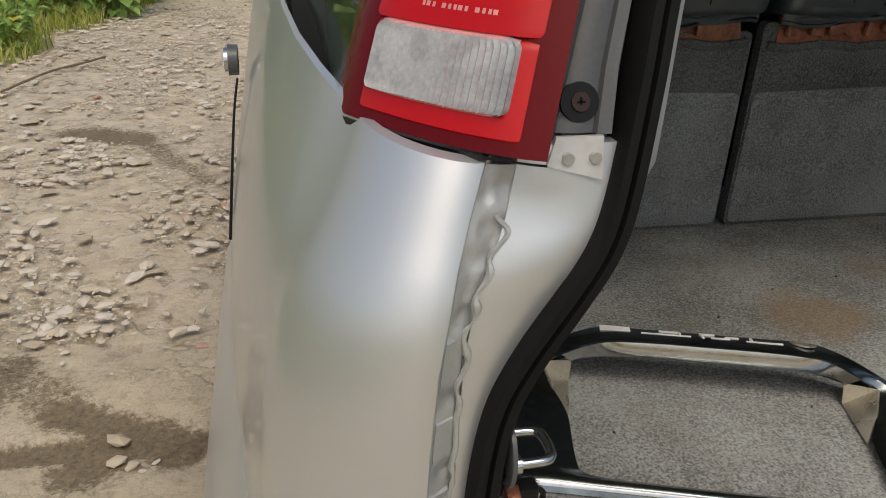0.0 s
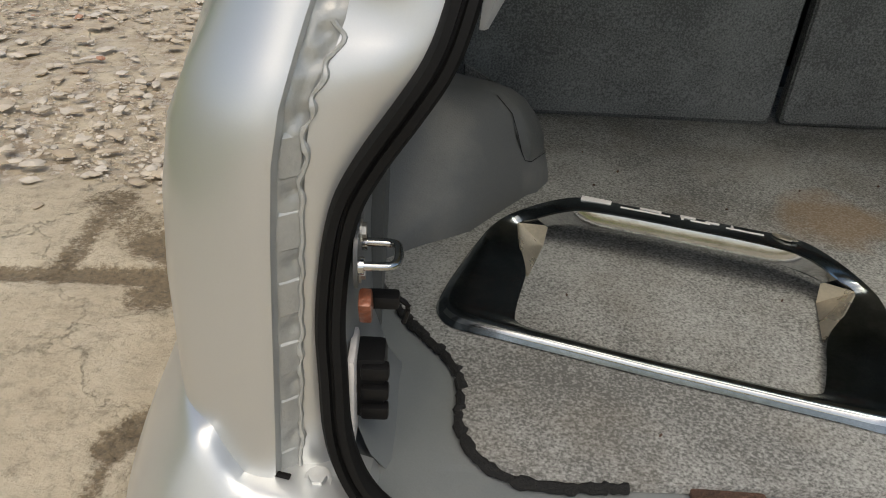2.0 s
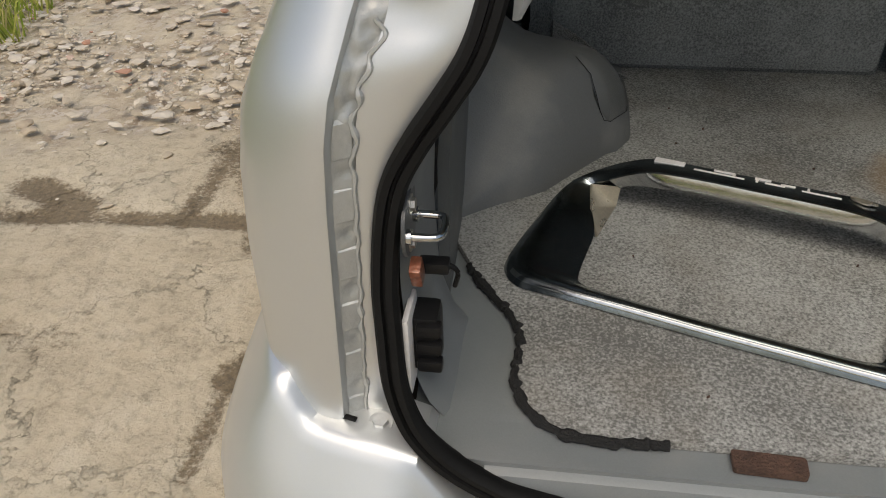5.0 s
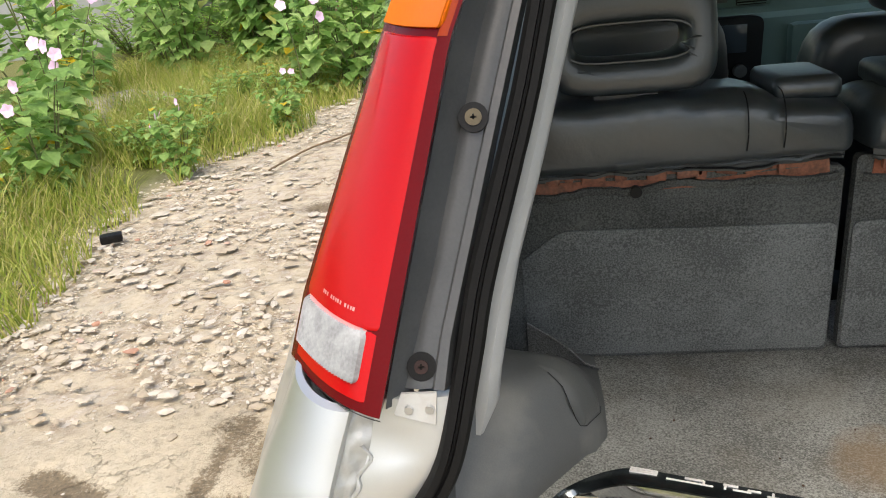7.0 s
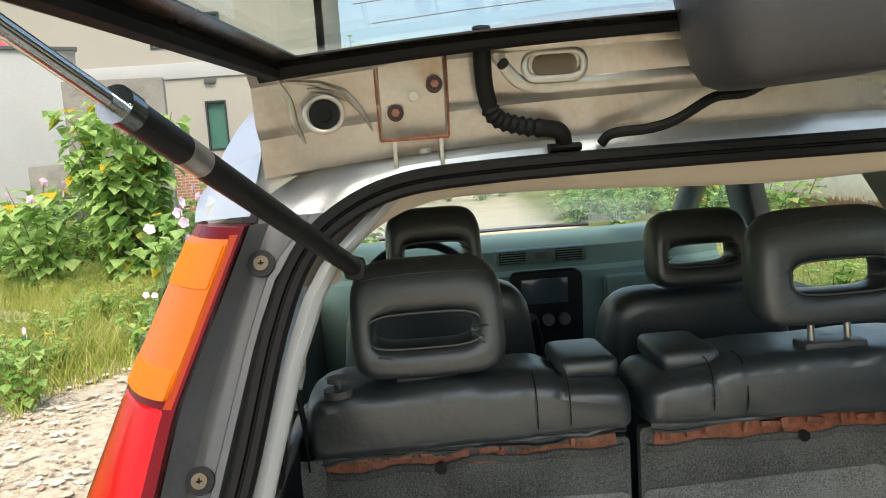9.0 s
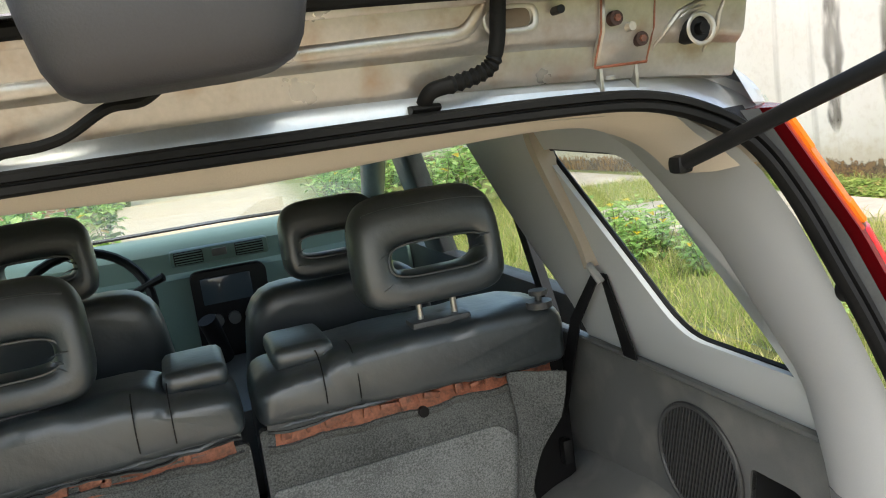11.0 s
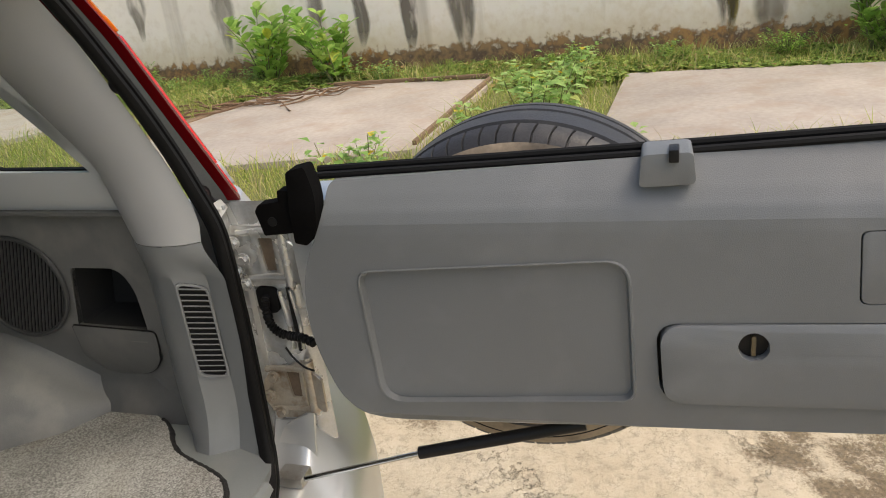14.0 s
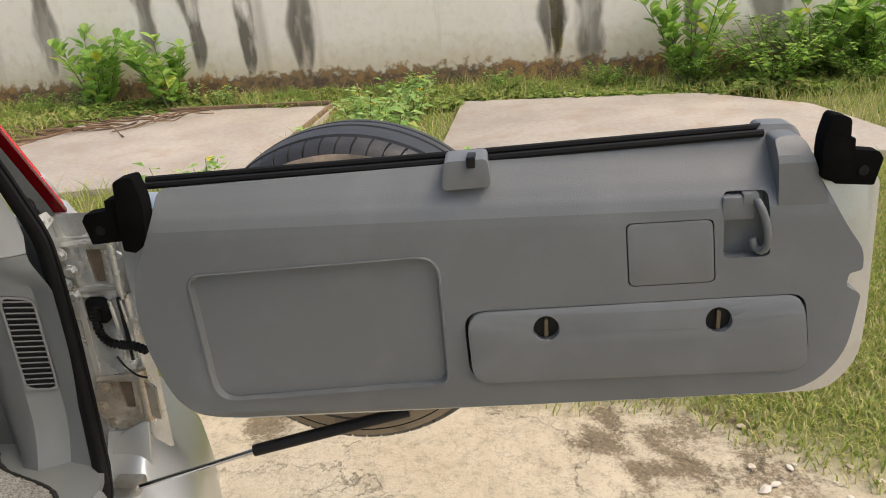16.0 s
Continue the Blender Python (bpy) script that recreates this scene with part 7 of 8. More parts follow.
def ground_material():
    m = bpy.data.materials.new("concrete_gravel_and_soil")
    m.use_nodes = True
    n, l = m.node_tree.nodes, m.node_tree.links
    p = n["Principled BSDF"]
    tc = n.new("ShaderNodeTexCoord")
    zone = n.new("ShaderNodeVertexColor")
    zone.layer_name = "zone"
    sep = n.new("ShaderNodeSeparateColor")
    l.new(zone.outputs[0], sep.inputs[0])

    def tex(scale, detail=6, rough=0.6):
        t = n.new("ShaderNodeTexNoise")
        t.inputs["Scale"].default_value, t.inputs["Detail"].default_value, t.inputs["Roughness"].default_value = scale, detail, rough
        l.new(tc.outputs["Object"], t.inputs["Vector"])
        return t

    def ramp(src, *stops):
        r = n.new("ShaderNodeValToRGB")
        while len(r.color_ramp.elements) < len(stops):
            r.color_ramp.elements.new(0.5)
        for e, (pos, c) in zip(r.color_ramp.elements, stops):
            e.position, e.color = pos, (*c, 1)
        l.new(src, r.inputs[0])
        return r.outputs[0]

    def mix(f, a, b):
        x = n.new("ShaderNodeMix")
        x.data_type = "RGBA"
        l.new(f, x.inputs["Factor"])
        l.new(a, x.inputs[6])
        l.new(b, x.inputs[7])
        return x.outputs[2]

    def math_(op, a, b):
        x = n.new("ShaderNodeMath")
        x.operation, x.use_clamp = op, True
        for k, v in enumerate((a, b)):
            if isinstance(v, float):
                x.inputs[k].default_value = v
            else:
                l.new(v, x.inputs[k])
        return x.outputs[0]

    big, mid, fine = tex(1.3, 8), tex(9, 8, 0.7), tex(70, 6, 0.7)
    warp = n.new("ShaderNodeMix")
    warp.data_type = "VECTOR"
    warp.inputs["Factor"].default_value = 0.22
    l.new(tc.outputs["Object"], warp.inputs[4])
    l.new(mid.outputs["Color"], warp.inputs[5])
    crack = n.new("ShaderNodeTexVoronoi")
    crack.feature = "DISTANCE_TO_EDGE"
    crack.inputs["Scale"].default_value = 2.6
    l.new(warp.outputs[1], crack.inputs["Vector"])
    lines = n.new("ShaderNodeMapRange")
    lines.inputs["From Min"].default_value, lines.inputs["From Max"].default_value = 0.0, 0.006
    lines.inputs["To Min"].default_value, lines.inputs["To Max"].default_value = 1, 0
    l.new(crack.outputs["Distance"], lines.inputs["Value"])
    gate_ = ramp(tex(2.1, 3).outputs["Fac"], (0.42, (0, 0, 0)), (0.62, (1, 1, 1)))
    net = n.new("ShaderNodeTexVoronoi")
    net.feature = "DISTANCE_TO_EDGE"
    net.inputs["Scale"].default_value = 10.5
    l.new(warp.outputs[1], net.inputs["Vector"])
    hair = n.new("ShaderNodeMapRange")
    hair.inputs["From Min"].default_value, hair.inputs["From Max"].default_value = 0.0, 0.016
    hair.inputs["To Min"].default_value, hair.inputs["To Max"].default_value = 0.85, 0
    l.new(net.outputs["Distance"], hair.inputs["Value"])
    gate2 = ramp(tex(1.6, 4).outputs["Fac"], (0.26, (0, 0, 0)), (0.44, (1, 1, 1)))
    cracks = math_("MAXIMUM", math_("MULTIPLY", lines.outputs[0], gate_), math_("MULTIPLY", hair.outputs[0], gate2))
    pale = ramp(mid.outputs["Fac"], (0.25, (0.32, 0.258, 0.175)), (0.5, (0.52, 0.447, 0.322)), (0.75, (0.65, 0.58, 0.452)))
    tone = ramp(big.outputs["Fac"], (0.3, (0.42, 0.348, 0.24)), (0.65, (0.59, 0.522, 0.398)))
    conc = n.new("ShaderNodeMix")
    conc.data_type = "RGBA"
    conc.inputs["Factor"].default_value = 0.5
    l.new(pale, conc.inputs[6])
    l.new(tone, conc.inputs[7])
    dark = n.new("ShaderNodeRGB")
    dark.outputs[0].default_value = (0.10, 0.075, 0.05, 1)
    grime = math_("MULTIPLY", ramp(tex(26, 8, 0.75).outputs["Fac"], (0.50, (0, 0, 0)), (0.72, (1, 1, 1))), 0.5)
    col = mix(grime, conc.outputs[2], dark.outputs[0])
    bare = n.new("ShaderNodeMath")
    bare.operation, bare.use_clamp = "SUBTRACT", True
    bare.inputs[0].default_value = 0.75
    l.new(sep.outputs[1], bare.inputs[1])
    col = mix(math_("MULTIPLY", cracks, bare.outputs[0]), col, dark.outputs[0])
    stones = n.new("ShaderNodeTexVoronoi")
    stones.inputs["Scale"].default_value = 34
    l.new(warp.outputs[1], stones.inputs["Vector"])
    sep2 = n.new("ShaderNodeSeparateColor")
    l.new(stones.outputs["Color"], sep2.inputs[0])
    grav = ramp(sep2.outputs[0], (0.0, (0.30, 0.23, 0.16)), (0.5, (0.45, 0.38, 0.30)), (1.0, (0.60, 0.55, 0.48)))
    gmix = mix(ramp(mid.outputs["Fac"], (0.4, (0, 0, 0)), (0.6, (1, 1, 1))), grav, pale)
    col = mix(math_("MULTIPLY", sep.outputs[0], 0.85), col, gmix)
    # green-brown soil, its colour darkened for the shade under the grass
    earth = ramp(fine.outputs["Fac"], (0.3, (0.10, 0.115, 0.035)), (0.7, (0.25, 0.25, 0.09)))
    col = mix(sep.outputs[1], col, earth)
    mossy = ramp(fine.outputs["Fac"], (0.35, (0.075, 0.056, 0.034)), (0.75, (0.24, 0.175, 0.10)))
    ragged = n.new("ShaderNodeMath")
    ragged.operation = "MULTIPLY_ADD"
    l.new(tex(55, 10, 0.85).outputs["Fac"], ragged.inputs[0])
    ragged.inputs[1].default_value = 2.6
    l.new(sep.outputs[2], ragged.inputs[2])
    patchy = n.new("ShaderNodeMapRange")
    patchy.inputs["From Min"].default_value, patchy.inputs["From Max"].default_value = 1.72, 2.05
    patchy.inputs["To Max"].default_value = 0.85
    l.new(ragged.outputs[0], patchy.inputs["Value"])
    col = mix(patchy.outputs[0], col, mossy)
    l.new(col, p.inputs["Base Color"])
    p.inputs["Roughness"].default_value = 0.92
    p.inputs["Specular IOR Level"].default_value = 0.25
    hs = n.new("ShaderNodeMath")
    hs.operation = "MULTIPLY_ADD"
    l.new(lines.outputs[0], hs.inputs[0])
    hs.inputs[1].default_value = -0.5
    l.new(mid.outputs["Fac"], hs.inputs[2])
    hs2 = n.new("ShaderNodeMath")
    hs2.operation = "MULTIPLY_ADD"
    l.new(fine.outputs["Fac"], hs2.inputs[0])
    hs2.inputs[1].default_value = 0.35
    l.new(hs.outputs[0], hs2.inputs[2])
    b = n.new("ShaderNodeBump")
    b.inputs["Strength"].default_value, b.inputs["Distance"].default_value = 0.7, 0.02
    l.new(hs2.outputs[0], b.inputs["Height"])
    l.new(b.outputs[0], p.inputs["Normal"])
    return m


me.materials.append(ground_material())
tagged(new("ground", me), "cracked pale concrete and gravel ground running into grass", "ground", kind="structure")


def island(name, stops, rough=0.6, trans=0.0, spec=0.3):
    """A colour that changes from piece to piece."""
    m = bpy.data.materials.new(name)
    m.use_nodes = True
    n, l = m.node_tree.nodes, m.node_tree.links
    p = n["Principled BSDF"]
    geo, r = n.new("ShaderNodeNewGeometry"), n.new("ShaderNodeValToRGB")
    while len(r.color_ramp.elements) < len(stops):
        r.color_ramp.elements.new(0.5)
    for e, (pos, c) in zip(r.color_ramp.elements, stops):
        e.position, e.color = pos, (*c, 1)
    l.new(geo.outputs["Random Per Island"], r.inputs[0])
    tc, nt = n.new("ShaderNodeTexCoord"), n.new("ShaderNodeTexNoise")
    nt.inputs["Scale"].default_value = 30
    l.new(tc.outputs["Object"], nt.inputs["Vector"])
    mr, sc = n.new("ShaderNodeMapRange"), n.new("ShaderNodeVectorMath")
    mr.inputs["To Min"].default_value, mr.inputs["To Max"].default_value = 0.7, 1.3
    l.new(nt.outputs["Fac"], mr.inputs["Value"])
    sc.operation = "SCALE"
    l.new(r.outputs[0], sc.inputs[0])
    l.new(mr.outputs[0], sc.inputs["Scale"])
    l.new(sc.outputs[0], p.inputs["Base Color"])
    p.inputs["Roughness"].default_value = rough
    p.inputs["Specular IOR Level"].default_value = spec
    if trans:
        tr, mx = n.new("ShaderNodeBsdfTranslucent"), n.new("ShaderNodeMixShader")
        l.new(sc.outputs[0], tr.inputs[0])
        mx.inputs[0].default_value = trans
        l.new(p.outputs[0], mx.inputs[1])
        l.new(tr.outputs[0], mx.inputs[2])
        l.new(mx.outputs[0], n["Material Output"].inputs[0])
    return m


def raw(name, verts, faces, material, smooth=False):
    me = bpy.data.meshes.new(name)
    me.from_pydata(verts, [], faces)
    me.materials.append(material)
    if smooth:
        me.polygons.foreach_set("use_smooth", [True] * len(me.polygons))
    return me


STONE = island("rubble", [(0, (0.40, 0.33, 0.24)), (0.35, (0.50, 0.43, 0.33)), (0.7, (0.58, 0.52, 0.43)), (0.97, (0.60, 0.55, 0.48)), (0.995, (0.45, 0.25, 0.17))], 0.9)
GRASS = island("grass_blades", [(0, (0.22, 0.31, 0.045)), (0.4, (0.36, 0.42, 0.08)), (0.75, (0.5, 0.49, 0.14)), (1, (0.62, 0.53, 0.28))], 0.6, 0.35)
GREEN = island("fresh_grass", [(0, (0.20, 0.30, 0.055)), (0.35, (0.35, 0.41, 0.10)), (0.7, (0.48, 0.47, 0.16)), (1, (0.60, 0.50, 0.29))], 0.6, 0.35)
LEAF = island("weed_leaves", [(0, (0.20, 0.36, 0.09)), (0.5, (0.33, 0.50, 0.15)), (0.95, (0.48, 0.62, 0.24)), (0.985, (0.7, 0.5, 0.03)), (1, (0.75, 0.52, 0.03))], 0.5, 0.45)
DEEPLEAF = island("creeper_leaves", [(0, (0.15, 0.30, 0.04)), (0.5, (0.26, 0.44, 0.07)), (0.9, (0.40, 0.58, 0.13)), (1, (0.52, 0.6, 0.18))], 0.5, 0.4)
BUSHLEAF = island("milkweed_leaves", [(0, (0.24, 0.44, 0.09)), (0.6, (0.38, 0.58, 0.14)), (0.92, (0.5, 0.66, 0.2)), (1, (0.68, 0.66, 0.12))], 0.4, 0.5)
STEM = surf("green_brown_stem", (0.16, 0.17, 0.07), 0.7, 0, 0.2, 20, 100, 0.1)
PETAL = surf("pink_petals", (0.85, 0.6, 0.8), 0.6, 0, 0.1, 20, 100, 0.05)

# rubble on the track
rng = np.random.default_rng(4)
ico = bmesh.new()
bmesh.ops.create_icosphere(ico, subdivisions=1, radius=1)
base_v, base_f = [v.co.copy() for v in ico.verts], [[v.index for v in f.verts] for f in ico.faces]
ico.free()
sv, sf = [], []
def stone(x, y, r, flat=0.5):
    o = len(sv)
    a = rng.uniform(0, 6.28)
    sx, sy, sz = r * rng.uniform(0.8, 1.5), r * rng.uniform(0.6, 1.0), r * flat * rng.uniform(0.6, 1.1)
    for v in base_v:
        k = 1 + 0.28 * rng.uniform(-1, 1)
        px, py = v.x * sx * k, v.y * sy * k
        sv.append((x + px * math.cos(a) - py * math.sin(a), y + px * math.sin(a) + py * math.cos(a), max(-0.01, 0.25 * sz + v.z * sz * k)))
    sf.extend([[o + i for i in f] for f in base_f])
count = 0
while count < 4200:
    x, y = rng.uniform(-4.2, -0.9), 1.1 + 8.5 * rng.random() ** 1.7
    g, so, mo = soil_zone(x, y)
    if rng.random() > g * (0.25 + 0.75 * (nz(x, y, 1.6, 5) > -0.05)) * (1 - 0.9 * so) * (mo < 0.25) + 0.02 or x < grass_edge(y) - 0.25:
        continue
    stone(x, y, 0.007 + 0.026 * rng.random() ** 3.0, 0.36)
    count += 1
for k in range(240):
    y = 2.8 + 5.5 * rng.random() ** 1.3
    x = max(grass_edge(y) + rng.uniform(-0.1, 0.9) ** 2 * 1.6, -4.0)
    if soil_zone(x, y)[2] < 0.3:
        stone(x, y, 0.022 + 0.03 * rng.random() ** 2, 0.16)
for k in range(13000):
    x, y = rng.uniform(-4.0, -0.9), 1.15 + 7.5 * rng.random() ** 1.6
    if soil_zone(x, y)[0] > 0.5 and soil_zone(x, y)[2] < 0.25 and x > grass_edge(y) - 0.1 and nz(x, y, 1.6, 5) > -0.1:
        stone(x, y, 0.004 + 0.006 * rng.random(), 0.5)
for k in range(60):
    stone(rng.uniform(1.05, 1.6), rng.uniform(-2.1, -1.3), 0.005 + 0.012 * rng.random() ** 2, 0.4)
tagged(new("rubble", raw("rubble", sv, sf, STONE)), "pale broken rubble and gravel on the track", "gravel", kind="stuff")


def blades(name, spots, hmin, hmax, width, lean, material, label, seed):
    """Grass: each blade a bent tapering strip."""
    r = np.random.default_rng(seed)
    v, f = [], []
    for x, y, k in spots:
        h = r.uniform(hmin, hmax) * k
        a, b = r.uniform(0, 6.283), r.uniform(0, 6.283)
        dx, dy = math.cos(a) * width, math.sin(a) * width
        lx, ly = math.cos(b) * h * lean * r.uniform(0.3, 1.2), math.sin(b) * h * lean * r.uniform(0.3, 1.2)
        o = len(v)
        v += [(x - dx, y - dy, -0.01), (x + dx, y + dy, -0.01), (x + dx * 0.8 + lx * 0.35, y + dy * 0.8 + ly * 0.35, h * 0.6), (x - dx * 0.8 + lx * 0.35, y - dy * 0.8 + ly * 0.35, h * 0.6), (x + lx, y + ly, h)]
        f += [(o, o + 1, o + 2, o + 3), (o + 3, o + 2, o + 4)]
    return tagged(new(name, raw(name, v, f, material)), label, "grass", kind="stuff")


def in_left_slab(x, y):
    """The half-buried slab in the grass left of the track."""
    return abs((x + 5.3) * 0.80 + (y - 8.5) * -0.6) < 1.15 and abs((x + 5.3) * 0.6 + (y - 8.5) * 0.8) < 0.62


spots = []
while len(spots) < 60000:
    y = 1.4 + 11 * rng.random() ** 1.3
    x = grass_edge(y) - 5.0 * rng.random() ** 1.5 + 0.15
    d = grass_edge(y) - x
    if in_left_slab(x, y) and rng.random() < 0.85:
        continue
    if nz(x, y, 1.1, 2) > -0.25 - 0.2 * (d > 0.4) and rng.random() < 0.35 + d:
        spots.append((x, y, 0.6 + 0.6 * min(1, max(0, d)) + 0.5 * nz(x, y, 0.8, 9)))
while len(spots) < 70000:
    y = 1.5 - 9 * rng.random() ** 1.2
    x = grass_edge(y) - 5.0 * rng.random() ** 1.5 + 0.15
    if nz(x, y, 1.1, 2) > -0.3:
        spots.append((x, y, 0.6 + 0.5 * nz(x, y, 0.8, 9)))
blades("wild_grass", spots, 0.08, 0.36, 0.0042, 0.9, GRASS, "yellow-green wild grass beside the track", 11)


def on_pad(x, y):
    for poly in PADS:
        inside, n = False, len(poly)
        for i in range(n):
            (x1, y1), (x2, y2) = poly[i], poly[(i + 1) % n]
            if (y1 > y) != (y2 > y) and x < (x2 - x1) * (y - y1) / (y2 - y1) + x1:
                inside = not inside
        if inside:
            return True
    return False


spots = []
while len(spots) < 76000:
    x, y = 1.0 + 7.2 * rng.random() ** 1.25, rng.uniform(-7.0, 11)
    d = x - right_edge(y)
    if d < -0.05 or rng.random() > 0.3 + 2 * d or on_pad(x, y):
        continue
    near_gate = y < -0.6 and x < 3
    k = (0.2 if near_gate else 0.75 + 0.45 * nz(x, y, 0.9, 4)) * min(1, 0.5 + d)
    spots.append((x, y, k))
while len(spots) < 112000:
    x, y = 1.05 + 3.6 * rng.random() ** 1.5, -0.4 - 5.5 * rng.random() ** 1.6
    d = x - right_edge(y)
    if d > 0 and rng.random() < 0.3 + 2 * d:
        spots.append((x, y, 0.22))
turf = []
while len(turf) < 60000:
    x, y = 1.0 + 2.9 * rng.random() ** 1.1, -0.45 - 3.2 * rng.random() ** 1.2
    d = x - right_edge(y)
    if d > -0.12 and rng.random() < 0.25 + 2.5 * d and nz(x, y, 3.0, 8) > -0.45:
        turf.append((x, y, 0.7 + 0.5 * nz(x, y, 2.0, 3)))
blades("short_turf", turf, 0.02, 0.055, 0.0028, 1.6, GREEN, "short trodden green turf beside the concrete", 13)
blades("lawn_grass", spots, 0.05, 0.24, 0.0035, 1.0, GREEN, "bright green rough grass between the concrete slabs", 12)

# old concrete slabs in the grass
PAD = surf("sunlit_slab_concrete", (0.385, 0.345, 0.30), 0.9, 0, 0.22, 1.6, 22, 0.4, dirt=(0.33, 0.25, 0.18), dirt_amount=0.6, spec=0.2)
for poly in PADS:
    solo("concrete_slab", slab(outline(poly, 0.1), lambda x, y, w: (x, y, 0.045 + 0.006 * nz(x, y, 2) + w), 0.12, bevel=0.01), PAD, "pale weathered concrete slab set in the grass", "slab", "concrete slabs")
solo("concrete_slab", box((-5.3, 8.5, 0.0), (2.3, 1.24, 0.08), 0.02, Matrix.Rotation(math.atan2(-0.6, 0.8), 4, "Z")), PAD, "pale half-buried concrete slab in the weeds", "slab", "concrete slabs")
KERB = surf("rusty_kerb", (0.2, 0.135, 0.08), 0.9, 0, 0.3, 6, 60, 0.3)
solo("kerb_strip", box((5.7, 1.08, 0.06), (2.2, 0.035, 0.04), 0.01, Matrix.Rotation(radians(-1.0), 4, "Z")), KERB, "brown kerb strip along a slab", "kerb")
solo("kerb_strip", slab(outline([(4.2, 3.5), (5.5, 3.53), (6.3, 3.36), (6.35, 3.44), (5.5, 3.64), (4.2, 3.62)], 0.02), lambda x, y, w: (x, y, 0.052 + 0.012 * nz(x, y, 5) + w), 0.05, bevel=0.008), KERB, "brown kerb strip along a slab", "kerb")
solo("kerb_strip", box((6.95, 1.9, 0.06), (0.04, 1.6, 0.04), 0.01), KERB, "brown kerb strip along a slab", "kerb")


# ---------------------------------------------------------------- boundary wall
def wall_material():
    m = bpy.data.materials.new("stained_render")
    m.use_nodes = True
    n, l = m.node_tree.nodes, m.node_tree.links
    p = n["Principled BSDF"]
    tc = n.new("ShaderNodeTexCoord")
    mp = n.new("ShaderNodeMapping")
    mp.inputs["Scale"].default_value = (1, 2.2, 0.16)
    l.new(tc.outputs["Object"], mp.inputs["Vector"])
    run, fine, big = n.new("ShaderNodeTexNoise"), n.new("ShaderNodeTexNoise"), n.new("ShaderNodeTexNoise")
    run.inputs["Scale"].default_value, run.inputs["Detail"].default_value = 1.5, 6
    fine.inputs["Scale"].default_value, fine.inputs["Detail"].default_value = 14, 8
    big.inputs["Scale"].default_value, big.inputs["Detail"].default_value = 0.9, 5
    l.new(mp.outputs[0], run.inputs["Vector"])
    for t in (fine, big):
        l.new(tc.outputs["Object"], t.inputs["Vector"])

    def ramp(src, *stops):
        r = n.new("ShaderNodeValToRGB")
        while len(r.color_ramp.elements) < len(stops):
            r.color_ramp.elements.new(0.5)
        for e, (pos, c) in zip(r.color_ramp.elements, stops):
            e.position, e.color = pos, (*c, 1)
        l.new(src, r.inputs[0])
        return r.outputs[0]

    def mix(f, a, b):
        x = n.new("ShaderNodeMix")
        x.data_type = "RGBA"
        for s_, v in ((x.inputs["Factor"], f), (x.inputs[6], a), (x.inputs[7], b)):
            if isinstance(v, tuple):
                s_.default_value = (*v, 1)
            else:
                l.new(v, s_)
        return x.outputs[2]

    base = ramp(big.outputs["Fac"], (0.3, (0.86, 0.79, 0.70)), (0.7, (0.92, 0.87, 0.80)))
    base = mix(ramp(fine.outputs["Fac"], (0.5, (0, 0, 0)), (0.8, (0.22, 0.22, 0.22))), base, (0.55, 0.44, 0.31))
    base = mix(ramp(run.outputs["Fac"], (0.60, (0, 0, 0)), (0.72, (0.42, 0.42, 0.42))), base, (0.26, 0.22, 0.165))
    sep = n.new("ShaderNodeSeparateXYZ")
    l.new(tc.outputs["Object"], sep.inputs[0])
    hh = n.new("ShaderNodeMath")
    hh.operation = "MULTIPLY_ADD"
    l.new(fine.outputs["Fac"], hh.inputs[0])
    hh.inputs[1].default_value = -0.34
    l.new(sep.outputs["Z"], hh.inputs[2])
    low = ramp(hh.outputs[0], (0.045, (0.92, 0.92, 0.92)), (0.10, (0, 0, 0)))
    base = mix(ramp(hh.outputs[0], (0.10, (0.5, 0.5, 0.5)), (0.42, (0, 0, 0))), base, (0.62, 0.48, 0.27))
    base = mix(low, base, mix(ramp(big.outputs["Fac"], (0.42, (0, 0, 0)), (0.6, (1, 1, 1))), mix(ramp(fine.outputs["Fac"], (0.4, (0, 0, 0)), (0.6, (1, 1, 1))), (0.10, 0.06, 0.035), (0.30, 0.18, 0.08)), mix(ramp(fine.outputs["Fac"], (0.42, (0, 0, 0)), (0.6, (1, 1, 1))), (0.13, 0.07, 0.035), (0.42, 0.21, 0.06))))
    l.new(base, p.inputs["Base Color"])
    p.inputs["Roughness"].default_value = 0.95
    b = n.new("ShaderNodeBump")
    b.inputs["Strength"].default_value, b.inputs["Distance"].default_value = 0.15, 0.02
    l.new(fine.outputs["Fac"], b.inputs["Height"])
    l.new(b.outputs[0], p.inputs["Normal"])
    return m


